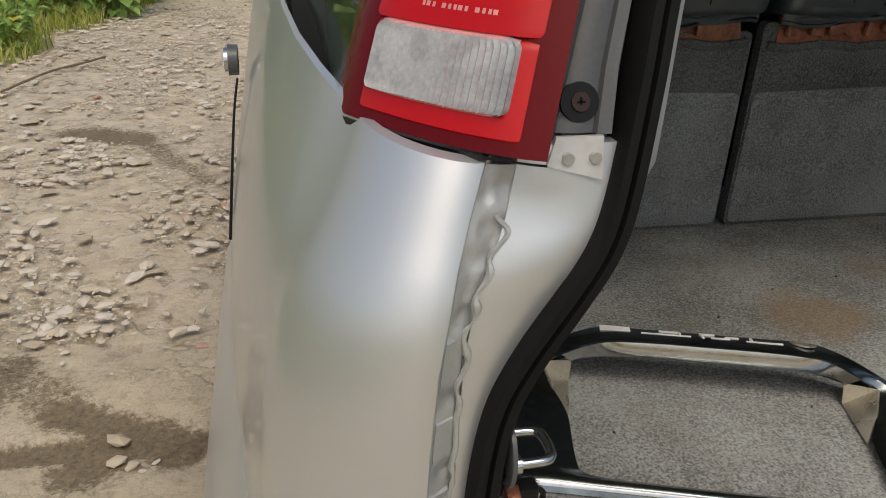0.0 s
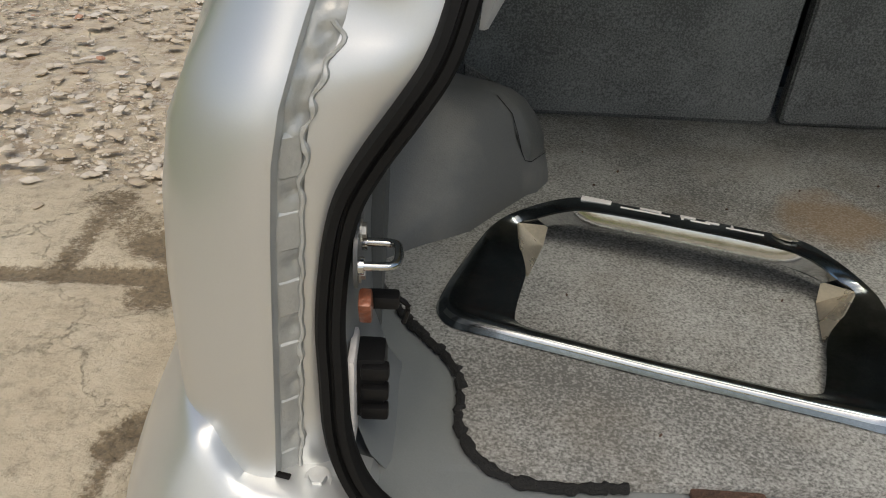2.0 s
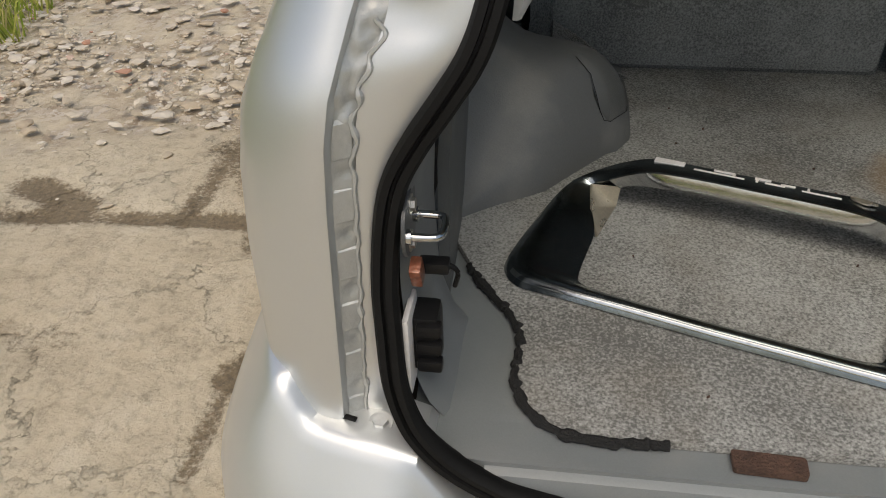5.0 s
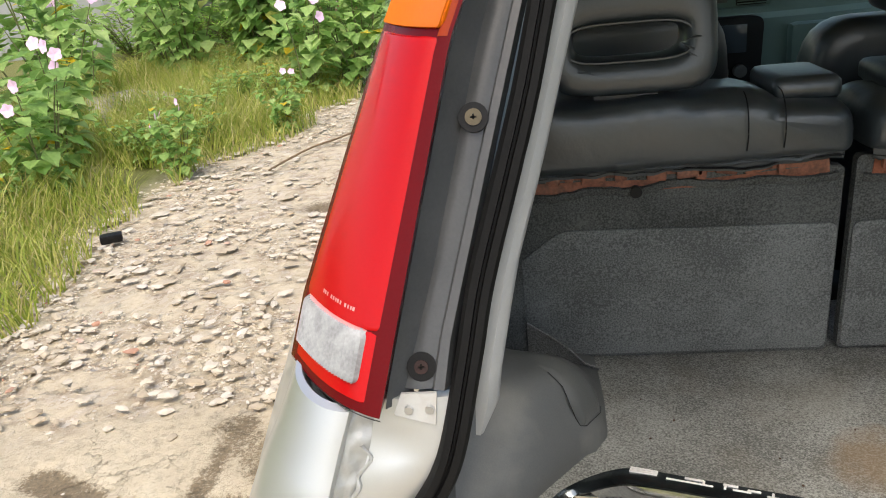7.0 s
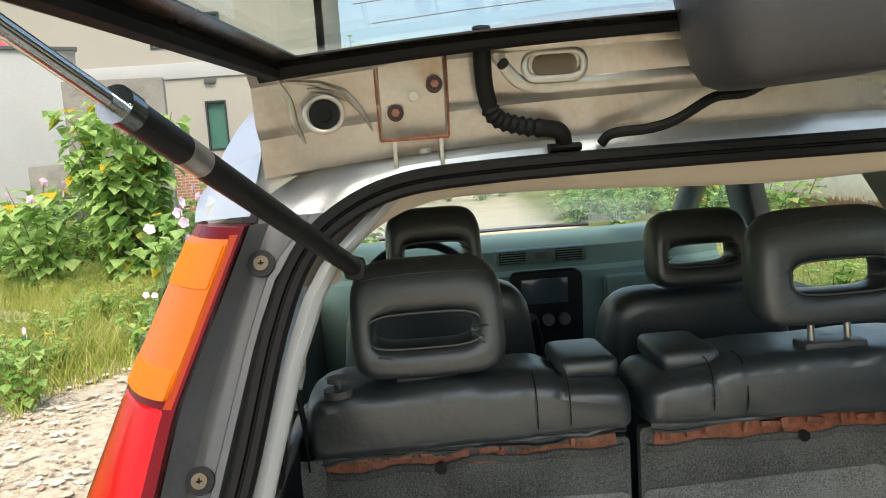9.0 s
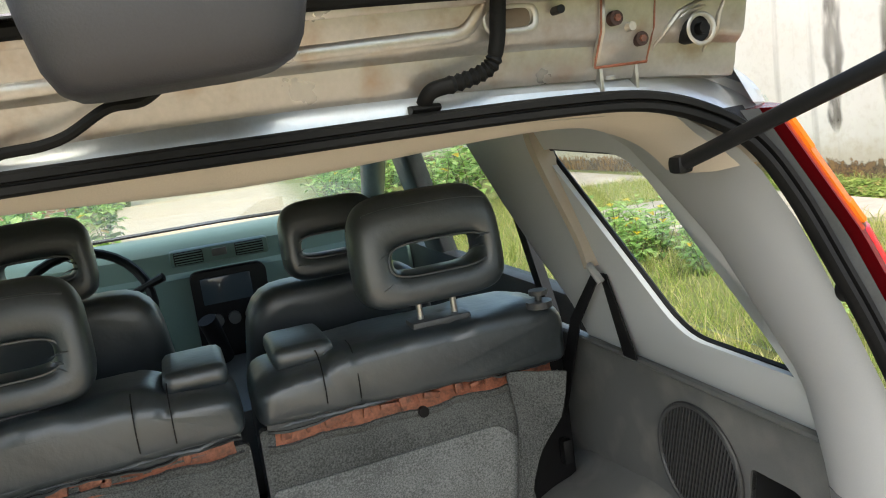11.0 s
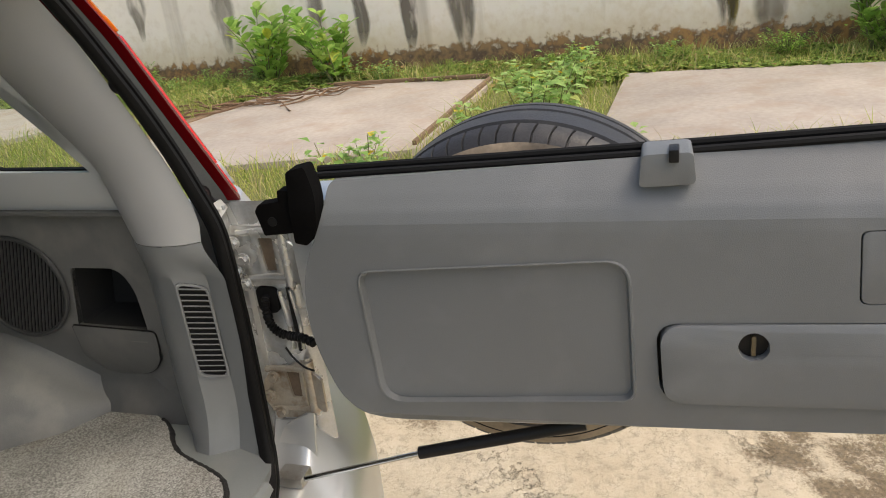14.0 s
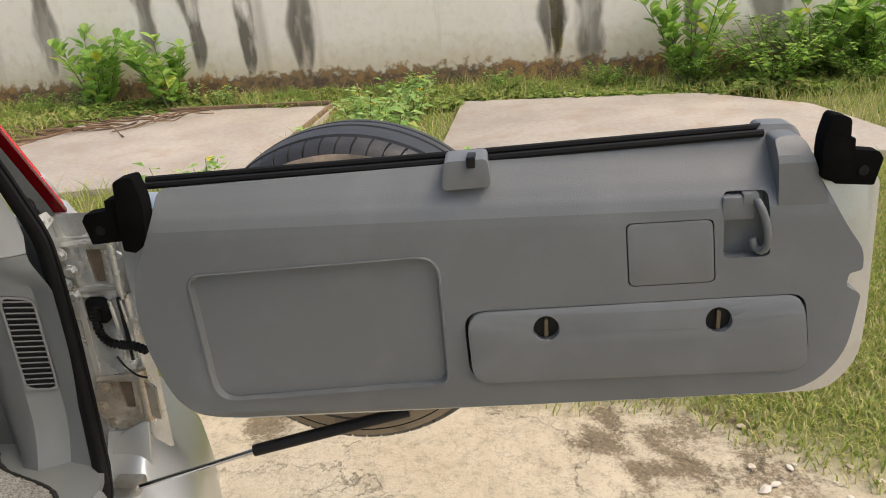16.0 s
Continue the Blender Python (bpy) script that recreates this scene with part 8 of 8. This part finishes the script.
WX = 7.75
wall = solo("wall_east", box((WX + 0.1, 4, 1.3), (0.2, 44, 2.6), 0.01), wall_material(), "pale rendered boundary wall with dark rain streaks", "wall", kind="structure")
def streak_material(name, colour):
    """A stain whose strength is stored on its mesh and broken up by grain."""
    m = bpy.data.materials.new(name)
    m.use_nodes = True
    n, l = m.node_tree.nodes, m.node_tree.links
    p = n["Principled BSDF"]
    p.inputs["Base Color"].default_value, p.inputs["Roughness"].default_value = (*colour, 1), 0.95
    tc, nt, vc, mul, cut = n.new("ShaderNodeTexCoord"), n.new("ShaderNodeTexNoise"), n.new("ShaderNodeVertexColor"), n.new("ShaderNodeMath"), n.new("ShaderNodeMapRange")
    vc.layer_name = "strength"
    nt.inputs["Scale"].default_value, nt.inputs["Detail"].default_value = 9, 7
    mp = n.new("ShaderNodeMapping")
    mp.inputs["Scale"].default_value = (1, 1, 0.3)
    l.new(tc.outputs["Object"], mp.inputs["Vector"])
    l.new(mp.outputs[0], nt.inputs["Vector"])
    cut.inputs["From Min"].default_value, cut.inputs["From Max"].default_value = 0.28, 0.52
    l.new(nt.outputs["Fac"], cut.inputs["Value"])
    mul.operation = "MULTIPLY"
    l.new(cut.outputs[0], mul.inputs[0])
    l.new(vc.outputs[0], mul.inputs[1])
    clear, mix = n.new("ShaderNodeBsdfTransparent"), n.new("ShaderNodeMixShader")
    l.new(mul.outputs[0], mix.inputs[0])
    l.new(clear.outputs[0], mix.inputs[1])
    l.new(p.outputs[0], mix.inputs[2])
    l.new(mix.outputs[0], n["Material Output"].inputs[0])
    return m


STREAK, YSTREAK = streak_material("dark_rain_streak", (0.17, 0.15, 0.12)), streak_material("ochre_rain_streak", (0.30, 0.25, 0.07))
for k, (y, w, zb, m) in enumerate(((1.71, 0.24, 0.02, STREAK), (2.34, 0.17, 0.1, STREAK), (2.94, 0.17, 0.18, STREAK), (3.5, 0.2, 0.4, STREAK), (4.7, 0.2, 0.22, STREAK), (-1.12, 0.13, 0.04, YSTREAK), (-1.08, 0.2, 0.05, STREAK), (-1.50, 0.28, 0.02, STREAK), (-2.55, 0.16, 0.2, STREAK), (-3.35, 0.34, 0.2, STREAK), (-4.3, 0.35, 0.3, STREAK), (5.9, 0.2, 0.45, STREAK), (6.8, 0.25, 0.4, STREAK), (7.7, 0.22, 0.5, STREAK))):
    verts, strengths = [], []
    y, zb = -0.7 + 0.921 * (y + 0.7), 0.11 + 0.921 * zb
    for t in np.linspace(0, 1, 26):
        z = lerp(2.58, zb, t)
        ww = 1.75 * w * (0.8 + 0.5 * noise.noise(Vector((t * 7, k, 0)))) * (1 - 0.8 * t ** 9)
        c = y + 0.05 * noise.noise(Vector((t * 4, k, 5)))
        for q in range(7):
            e = abs(q - 3) / 3
            verts.append((WX - 0.003, c + ww * (q - 3) / 6, z))
            strengths.append((1 - e ** 4) * (0.62 + 0.38 * e) * min(1, (1 - t) * 14) * (0.55 + 0.4 * t + 0.6 * noise.noise(Vector((t * 3, k, 8)))))
    sfaces = [(i * 7 + j, i * 7 + j + 1, i * 7 + j + 8, i * 7 + j + 7) for i in range(25) for j in range(6)]
    sme = raw("rain_streak", verts, sfaces, m)
    sat = sme.color_attributes.new("strength", "FLOAT_COLOR", "POINT")
    sat.data.foreach_set("color", np.array([(max(0, v),) * 3 + (1,) for v in strengths], dtype=np.float32).ravel())
    streak = new("rain_streak", sme)
    streak.parent = wall
    tagged(streak, "dark rain streak")


# ---------------------------------------------------------------- plants
def leaf(v, f, c, d, up, size, wide, fold=0.25):
    """One leaf: a folded, pointed blade from c along d."""
    d = Vector(d).normalized()
    side = d.cross(Vector(up))
    side = side.normalized() if side.length > 1e-4 else Vector((1, 0, 0))
    nrm = side.cross(d)
    o = len(v)
    m = c + d * size * 0.45
    v += [tuple(c), tuple(m + side * wide + nrm * fold * wide), tuple(m - nrm * 0.02 * size), tuple(m - side * wide + nrm * fold * wide), tuple(c + d * size - nrm * size * 0.15)]
    f += [(o, o + 1, o + 2), (o, o + 2, o + 3), (o + 2, o + 1, o + 4), (o + 2, o + 4, o + 3)]


def blunt_leaf(v, f, c, d, up, size, wide):
    """One broad leaf with a round tip."""
    d = Vector(d).normalized()
    side = d.cross(Vector(up))
    side = side.normalized() if side.length > 1e-4 else Vector((1, 0, 0))
    nrm = side.cross(d)
    o = len(v)
    for t, w in ((0.0, 0.12), (0.3, 0.75), (0.65, 1.0), (0.9, 0.62), (1.0, 0.15)):
        m = c + d * size * t - nrm * size * 0.12 * t * t
        v += [tuple(m + side * wide * w + nrm * 0.2 * wide * w), tuple(m), tuple(m - side * wide * w + nrm * 0.2 * wide * w)]
    for k in range(4):
        a = o + 3 * k
        f += [(a, a + 1, a + 4, a + 3), (a + 1, a + 2, a + 5, a + 4)]


def weed(name, seed, height, stems, leaves, size, wide, spread, flowers, label, material, category="weed", group="weeds", upright=0.0, shape=leaf):
    """Stems with alternate leaves; flowers near the tips."""
    r = random.Random(seed)
    root = thing(name, (0, 0, 0), label, category, group)
    v, f, fb = [], [], []
    for k in range(stems):
        a = r.uniform(0, 6.283)
        h = height * r.uniform(0.6, 1.0)
        tip = Vector((math.cos(a) * spread * r.uniform(0.3, 1), math.sin(a) * spread * r.uniform(0.3, 1), h))
        st = Vector((math.cos(a) * 0.06, math.sin(a) * 0.06, 0))
        line = spline([st, st + (tip - st) * 0.5 + Vector((r.uniform(-0.05, 0.05), r.uniform(-0.05, 0.05), h * 0.08)), tip], 4)
        part("stem", tube(line, 0.006 + 0.004 * height, 5, (1, 0.1, 0), scale=lambda t: 1 - 0.7 * t), STEM, root)
        for j in range(leaves):
            t = lerp(0.12, 1.0, (j + r.random()) / leaves)
            i = min(int(t * (len(line) - 1)), len(line) - 2)
            c = line[i].lerp(line[i + 1], t * (len(line) - 1) - i)
            b = r.uniform(0, 6.283)
            d = Vector((math.cos(b), math.sin(b), r.uniform(-0.35, 0.5) + upright))
            out = c + d.normalized() * size * r.uniform(0.2, 0.6) * (1 - upright * 0.7)
            shape(v, f, out, d, (0, 0, 1), size * r.uniform(0.6, 1.15), wide * r.uniform(0.7, 1.1))
        if flowers and r.random() < flowers:
            fb.append(tip + Vector((0, 0, 0.02)))
    ob = new("foliage", raw("foliage", v, f, material))
    ob.parent = root
    for c in fb:
        pv, pf = [], []
        face = Vector((r.uniform(-0.8, 0.8), -1, r.uniform(0, 0.6))).normalized()
        e1 = face.cross(Vector((0, 0, 1))).normalized()
        e2 = e1.cross(face)
        for q in range(5):
            b = q * 1.2566
            blunt_leaf(pv, pf, c, e1 * math.cos(b) + e2 * math.sin(b) + face * 0.3, face, 0.062, 0.030)
        ob = new("flower", raw("flower", pv, pf, PETAL))
        ob.parent = root
    return root


MALLOW = "tall mallow weed with broad leaves and pink flowers"
kinds = [weed("mallow", 1, 1.3, 6, 26, 0.19, 0.095, 0.5, 0.5, MALLOW, LEAF, upright=-0.4), weed("mallow", 2, 1.05, 6, 24, 0.18, 0.09, 0.5, 0.4, MALLOW, LEAF, upright=-0.4), weed("mallow", 3, 1.5, 7, 28, 0.20, 0.10, 0.6, 0.5, MALLOW, LEAF, upright=-0.4), weed("low_weed", 4, 0.55, 9, 20, 0.11, 0.045, 0.38, 0.0, "low leafy green weed in the grass", LEAF)]
r = random.Random(21)
places = []
for k, (x, y, sc) in enumerate(((-3.9, 4.5, 0.78), (-4.4, 5.5, 0.95), (-4.9, 6.4, 1.1), (-2.95, 7.9, 1.0), (-2.7, 8.6, 1.1), (-2.35, 8.2, 0.9), (-2.2, 9.3, 1.05), (-2.75, 9.7, 1.0), (-2.0, 10.2, 1.0), (-3.2, 10.6, 1.1), (-4.2, 10.8, 1.0), (-5.2, 10.2, 1.1), (-6.2, 9.2, 1.0), (-6.6, 7.2, 1.0), (-5.9, 6.2, 1.1), (-7.5, 10.5, 1.1), (-6.6, 12.0, 1.2), (-4.9, 12.4, 1.1), (-2.2, 11.8, 1.0), (-1.5, 12.6, 1.1), (-3.0, 13.2, 1.1), (-8.5, 13.0, 1.2), (-1.2, 14.5, 1.1), (-7.2, 14.5, 1.1), (-3.1, 4.9, 0.45), (-2.75, 6.3, 0.5), (-5.8, 10.9, 1.0), (-3.6, 11.8, 1.0), (-2.5, 10.9, 0.95), (-2.9, 12.2, 1.0), (-7.0, 8.4, 1.0), (-4.4, 4.2, 0.7))):
    places.append((k % 3, x, y, sc))
for k in range(22):
    y = r.uniform(4.0, 11.5)
    places.append((3, grass_edge(y) - 0.5 - 3.2 * r.random(), y, r.uniform(0.4, 0.85)))
for k in range(9):
    places.append((3, r.uniform(7.0, 7.4), r.uniform(-5, 8), r.uniform(0.3, 0.5)))
for x, y, sc in ((4.3, 5.2, 0.85), (4.0, 4.8, 0.8), (4.1, 5.7, 0.9), (3.6, 5.6, 0.9), (3.7, 4.4, 0.7), (3.4, 5.0, 0.8), (3.8, 5.2, 0.85), (4.0, 6.3, 0.8), (3.3, 6.2, 0.8), (2.9, 2.6, 0.6), (3.6, 1.1, 0.7), (4.2, 0.5, 0.8), (4.9, 0.3, 0.9), (5.6, 0.45, 0.8), (3.9, -0.3, 0.6), (6.2, 0.2, 0.7)):
    places.append((3, x, y, sc))
for x, y, sc in ((3.0, 15.2, 0.9), (3.5, 16.4, 1.0), (4.2, 15.6, 1.0), (4.0, 17.6, 1.1), (4.9, 16.8, 1.0), (5.4, 18.2, 1.1), (3.7, 14.4, 0.7), (5.0, 14.6, 0.8), (4.8, 10.5, 1.1), (3.9, 11.4, 0.9), (5.0, 12.5, 1.1), (6.2, 15.0, 1.1)):
    places.append((3, x, y, 1.8 * sc))
for k in range(16):
    places.append((3, 0.4 + 0.6 * k + r.uniform(-0.2, 0.2), r.uniform(27, 33), r.uniform(1.2, 2.2)))
used = [False] * 4
for i, x, y, sc in places:
    m = Matrix.Translation((x, y, 0)) @ Matrix.Rotation(r.uniform(0, 6.28), 4, "Z") @ Matrix.Diagonal((sc, sc, sc, 1))
    if used[i]:
        ob = copy_thing(kinds[i], Matrix())
        ob.matrix_basis = m
    else:
        kinds[i].matrix_basis = m
        used[i] = True

# the tall mallow bush in front of the house
big = weed("tall_bush", 9, 2.9, 16, 105, 0.23, 0.105, 0.8, 0.12, "tall leafy bush in front of the white wall", LEAF, "bush", "", upright=-0.55)
big.matrix_basis = Matrix.Translation((-4.0, 10.0, 0))
# milkweeds against the wall
for k, (x, y, h) in enumerate(((7.35, 3.63, 0.80), (7.25, 2.77, 0.76), (7.25, -2.28, 0.88), (7.3, -3.94, 0.85), (7.3, -3.57, 0.8))):
    b = weed("milkweed", 30 + k, h, 10, 22, 0.150, 0.052, 0.46, 0.0, "upright milkweed with broad pale green leaves by the wall", BUSHLEAF, "shrub", "milkweeds by the wall", upright=0.8, shape=blunt_leaf)
    b.matrix_basis = Matrix.Translation((x, y, 0))
creeper = weed("creeper_bush", 50, 0.85, 30, 34, 0.08, 0.034, 0.8, 0.0, "dense green creeper bush by the wall", DEEPLEAF, "bush", "")
creeper.matrix_basis = Matrix.Translation((7.05, -3.0, 0)) @ Matrix.Diagonal((0.95, 0.95, 0.72, 1))
for k, (x, y, sc) in enumerate(((6.9, -3.7, 0.42), (7.6, -4.4, 0.68), (6.5, -4.3, 0.34), (7.8, -1.6, 0.3), (7.8, -0.6, 0.22), (7.8, 0.6, 0.24), (7.9, 1.8, 0.2), (7.3, 4.6, 0.3), (7.6, 5.8, 0.4), (-6.3, 13.6, 1.3), (-7.2, 14.2, 1.4), (-5.4, 13.4, 1.1), (-8.2, 14.6, 1.3), (-4.5, 13.8, 1.0), (7.6, -2.5, 0.45), (7.9, -3.7, 0.75), (8.0, -5.0, 0.8), (7.0, -5.0, 0.5))):
    if x > 7.1:
        x, y = 7.1 + 0.3 * (x - 7.1), -0.7 + 0.93 * (y + 0.7)
    ob = copy_thing(creeper, Matrix())
    ob.matrix_basis = Matrix.Translation((x, y, 0)) @ Matrix.Rotation(k, 4, "Z") @ Matrix.Diagonal((sc * 1.2, sc * 1.2, sc, 1))

DRYVINE = surf("dry_vine_bark", (0.17, 0.105, 0.06), 0.9, 0, 0.3, 20, 100, 0.2)
vr = random.Random(9)
vine = thing("dry_vine", (6.5, 3.0, 0.05), "tangle of dry brown vines over a slab's edge", "vine")
for k in range(26):
    t = vr.random()
    x, y = lerp(5.7, 6.8, t ** 0.6) + vr.uniform(-0.2, 0.12), lerp(3.65, 2.2, t) + vr.uniform(-0.2, 0.2)
    a, pts = vr.uniform(1.2, 2.4), []
    for j in range(6):
        pts.append((x, y, 0.055 + 0.05 * vr.random() ** 2))
        a += vr.uniform(-0.6, 0.6)
        x, y = x + 0.13 * math.cos(a), y + 0.13 * math.sin(a)
    part("vine_stem", tube(spline(pts, 3), vr.uniform(0.005, 0.011), 5, (0, 0, 1)), DRYVINE, vine)

COVERLEAF = island("cover_leaves", [(0, (0.12, 0.20, 0.035)), (0.5, (0.21, 0.31, 0.06)), (0.85, (0.32, 0.40, 0.10)), (1, (0.42, 0.28, 0.13))], 0.55, 0.3)
# low leafy cover along the foot of the wall
cr = random.Random(77)
cv, cf = [], []
for k in range(30000):
    y = cr.uniform(-7, 9)
    x = 7.66 - 1.15 * cr.random() ** 1.1
    if on_pad(x, y) or nz(x, y, 0.9, 6) < -0.35:
        continue
    h = cr.uniform(0.0, 0.10) * (0.3 + 1.1 * max(0, nz(x, y, 1.2, 3) + 0.3))
    b = cr.uniform(0, 6.283)
    leaf(cv, cf, Vector((x, y, h)), (math.cos(b), math.sin(b), cr.uniform(-0.2, 0.5)), (0, 0, 1), cr.uniform(0.05, 0.11), cr.uniform(0.018, 0.04))
tagged(new("ground_cover", raw("ground_cover", cv, cf, COVERLEAF)), "low green leafy weeds along the foot of the wall", "weeds", kind="stuff")

# ---------------------------------------------------------------- buildings behind
RENDER = surf("white_render", (0.42, 0.43, 0.43), 0.9, 0, 0.08, 0.6, 20, 0.1, dirt=(0.5, 0.48, 0.43), dirt_amount=0.3)
CREAM = surf("cream_render", (0.36, 0.345, 0.30), 0.9, 0, 0.05, 0.5, 20, 0.1)
REDROOF = surf("red_tin_roof", (0.42, 0.05, 0.06), 0.5, 0, 0.15, 2, 30, 0.1)
BRICK = surf("red_brick", (0.34, 0.15, 0.09), 0.9, 0, 0.3, 6, 40, 0.3)
bn, bl = BRICK.node_tree.nodes, BRICK.node_tree.links
courses, mortar, turned = bn.new("ShaderNodeTexBrick"), bn.new("ShaderNodeMix"), bn.new("ShaderNodeMapping")
turned.inputs["Rotation"].default_value = (radians(-90), 0, 0)
bl.new(bn.new("ShaderNodeTexCoord").outputs["Object"], turned.inputs["Vector"])
bl.new(turned.outputs[0], courses.inputs["Vector"])
courses.inputs["Scale"].default_value = 1.0
courses.inputs["Brick Width"].default_value, courses.inputs["Row Height"].default_value, courses.inputs["Mortar Size"].default_value = 0.24, 0.085, 0.012
mortar.data_type = "RGBA"
bl.new(courses.outputs["Fac"], mortar.inputs["Factor"])
bl.new(bn["Principled BSDF"].inputs["Base Color"].links[0].from_socket, mortar.inputs[6])
mortar.inputs[7].default_value = (0.42, 0.38, 0.33, 1)
bl.new(mortar.outputs[2], bn["Principled BSDF"].inputs["Base Color"])
GREENP = surf("green_shutter", (0.05, 0.16, 0.12), 0.5, 0, 0.1, 4, 40, 0.05)
DARKFRAME = surf("dark_window_frame", (0.02, 0.03, 0.03), 0.5, 0, 0.1, 4, 40, 0.05)
shed = thing("outbuilding", (-10, 16, 0), "white rendered outbuilding with red tin roof", "building")
turn = Matrix.Rotation(radians(24), 4, "Z")
W = lambda u, w, z: tuple(Matrix.Translation((-7.55, 18, 0)) @ turn @ Vector((u, w, z)))
bm = slab([(-14, 0), (0, 0), (0, 4.55), (-14, 4.75)], lambda u, z, w: W(u, -w, z), 0.25, bevel=0.01)
part("wall", bm, RENDER, shed)
part("wall_coping", slab([(-14, 4.75), (0.05, 4.55), (0.05, 4.62), (-14, 4.82)], lambda u, z, w: W(u, -w - 0.06, z), 0.35), DARKTRIM, shed)
part("roof", slab([(-14, 0), (-1.2, 0), (-2.2, 3.2), (-14, 3.2)], lambda u, t, w: W(u, 0.3 + t, 4.62 + 0.4 * t + w), 0.06), REDROOF, shed, "red tin roof")
part("end_wall", slab([(0, 0), (6, 0), (6, 4.5), (0, 4.5)], lambda u, z, w: W(w, u, z), 0.25), RENDER, shed)
part("drain_pipe", rod(W(-2.55, -0.06, 0.3), W(-2.6, -0.06, 4.0), 0.02, 8), surf("grey_pipe", (0.45, 0.46, 0.5), 0.5), shed, "grey drain pipe")
OLDCONC = surf("old_grey_concrete", (0.22, 0.21, 0.19), 0.95, 0, 0.25, 1.5, 20, 0.4, dirt=(0.1, 0.09, 0.07), dirt_amount=0.6)
solo("concrete_stub", box((-5.95, 15.6, 1.77), (1.9, 0.28, 3.54), 0.05, Matrix.Rotation(radians(8), 4, "Z")), OLDCONC, "weathered grey concrete wall stub behind the tall bush", "wall stub")
solo("concrete_block", box((-7.0, 15.1, 0.97), (0.95, 0.5, 1.94), 0.04), OLDCONC, "squat grey concrete block beside the outbuilding", "block")
house = thing("house", (-4, 28, 0), "two-storey cream rendered house with green shutters", "house")
HY = 26.0
wins = [(-8.185, -7.53, 5.79, 7.1), (-6.639, -6.01, 5.76, 6.75), (-6.63, -6.07, 2.43, 3.92)]
holes = [[(a, c), (b, c), (b, d), (a, d)] for a, b, c, d in wins]
hw = part("wall", slab([(-17, 0), (-2.6, 0), (-2.6, 8.6), (-17, 8.6)], lambda x, z, w: (x, HY - w, z), 0.3, holes), CREAM, house)
for k, (a, b, c, d) in enumerate(wins):
    wn_ = part("window", slab([(a, c), (b, c), (b, d), (a, d)], lambda x, z, w: (x, HY + 0.12 - w, z), 0.05), GREENP, hw, "green shuttered window")
    part("frame", slab([(a - 0.06, c - 0.06), (b + 0.06, c - 0.06), (b + 0.06, d + 0.06), (a - 0.06, d + 0.06)], lambda x, z, w: (x, HY - 0.03 - w, z), 0.1, [[(a, c), (b, c), (b, d), (a, d)]]), DARKFRAME, wn_)
    if k < 2:
        for t in (0.33, 0.66):
            part("bar", box((lerp(a, b, t), HY + 0.04, (c + d) / 2), (0.04, 0.04, d - c), 0), DARKFRAME, wn_)
        part("bar", box(((a + b) / 2, HY + 0.04, (c + d) / 2), (b - a, 0.04, 0.05), 0), DARKFRAME, wn_)
part("storey_band", box((-9.8, HY - 0.03, 5.0), (14.3, 0.06, 0.5), 0.01), RENDER, house, "white band between the storeys")
part("air_brick", box((-6.45, HY - 0.05, 4.62), (0.35, 0.10, 0.16), 0.01), DARKTRIM, house)
part("side_wall", box((-2.75, HY + 4, 4.3), (0.3, 8, 8.6), 0.02), CREAM, house)
part("roof", box((-9.8, HY + 3.5, 8.7), (15.2, 8, 0.3), 0.05), REDROOF, house)
solo("wall_north", box((-5.2, 22, 0.97), (5.3, 0.2, 1.94), 0.01), BRICK, "low red brick boundary wall", "wall", kind="structure")
solo("metal_gate", slab([(-3.9, 0.2), (-3.2, 0.2), (-3.2, 3.3), (-3.9, 3.3)], lambda x, z, w: (x, 24.0 + 0.03 * math.sin(x * 60) - w, z), 0.03), surf("grey_corrugated_sheet", (0.4, 0.44, 0.48), 0.5, 0.4, 0.1, 3, 30, 0.1), "grey corrugated metal sheet beside the house", "metal sheet")
solo("utility_post", rod((-4.3, 24, 0), (-4.35, 24, 5.5), 0.05, 8), DARKTRIM, "thin grey metal post", "post")
tree = weed("garden_tree", 70, 5.6, 14, 40, 0.30, 0.12, 1.7, 0.0, "leafy garden tree behind the brick wall", LEAF, "tree", "")
tree.matrix_basis = Matrix.Translation((-1.2, 25.5, 0))
far = weed("yellow_palm_bush", 71, 3.2, 10, 24, 0.5, 0.05, 1.0, 0.0, "yellow-green palm bush beside the brick wall", island("yellow_fronds", [(0, (0.3, 0.28, 0.03)), (1, (0.5, 0.42, 0.05))], 0.5, 0.3), "bush", "")
far.matrix_basis = Matrix.Translation((-2.75, 23.0, 0)) @ Matrix.Diagonal((1.15, 1.15, 1.3, 1))
solo("wall_far", box((12, 52, 0.8), (36, 0.3, 1.6), 0.02), BRICK, "distant brown earth and brick wall", "wall", kind="structure")

twig = [(-2.43, 4.85, 0.012), (-2.38, 5.1, 0.014), (-2.27, 5.46, 0.02), (-2.13, 5.75, 0.014), (-2.03, 6.0, 0.012)]
solo("twig", tube(spline(twig, 5), 0.008, 6, (0, 0, 1)), surf("dry_twig", (0.2, 0.14, 0.08), 0.9), "thin dry twig lying on the gravel track", "twig")
solo("plastic_scrap", box((-2.92, 3.47, 0.03), (0.12, 0.07, 0.05), 0.012, Matrix.Rotation(0.5, 4, "Z")), BLACK, "crumpled black plastic scrap at the grass edge", "litter")
lock = part("side_lock", rod((-0.835, 0.92, 0.925), (-0.856, 0.92, 0.925), 0.019, 20), CHROME, car, "chrome side lock")
part("lock_collar", rod((-0.835, 0.92, 0.925), (-0.850, 0.92, 0.925), 0.024, 20), DARKTRIM, lock)
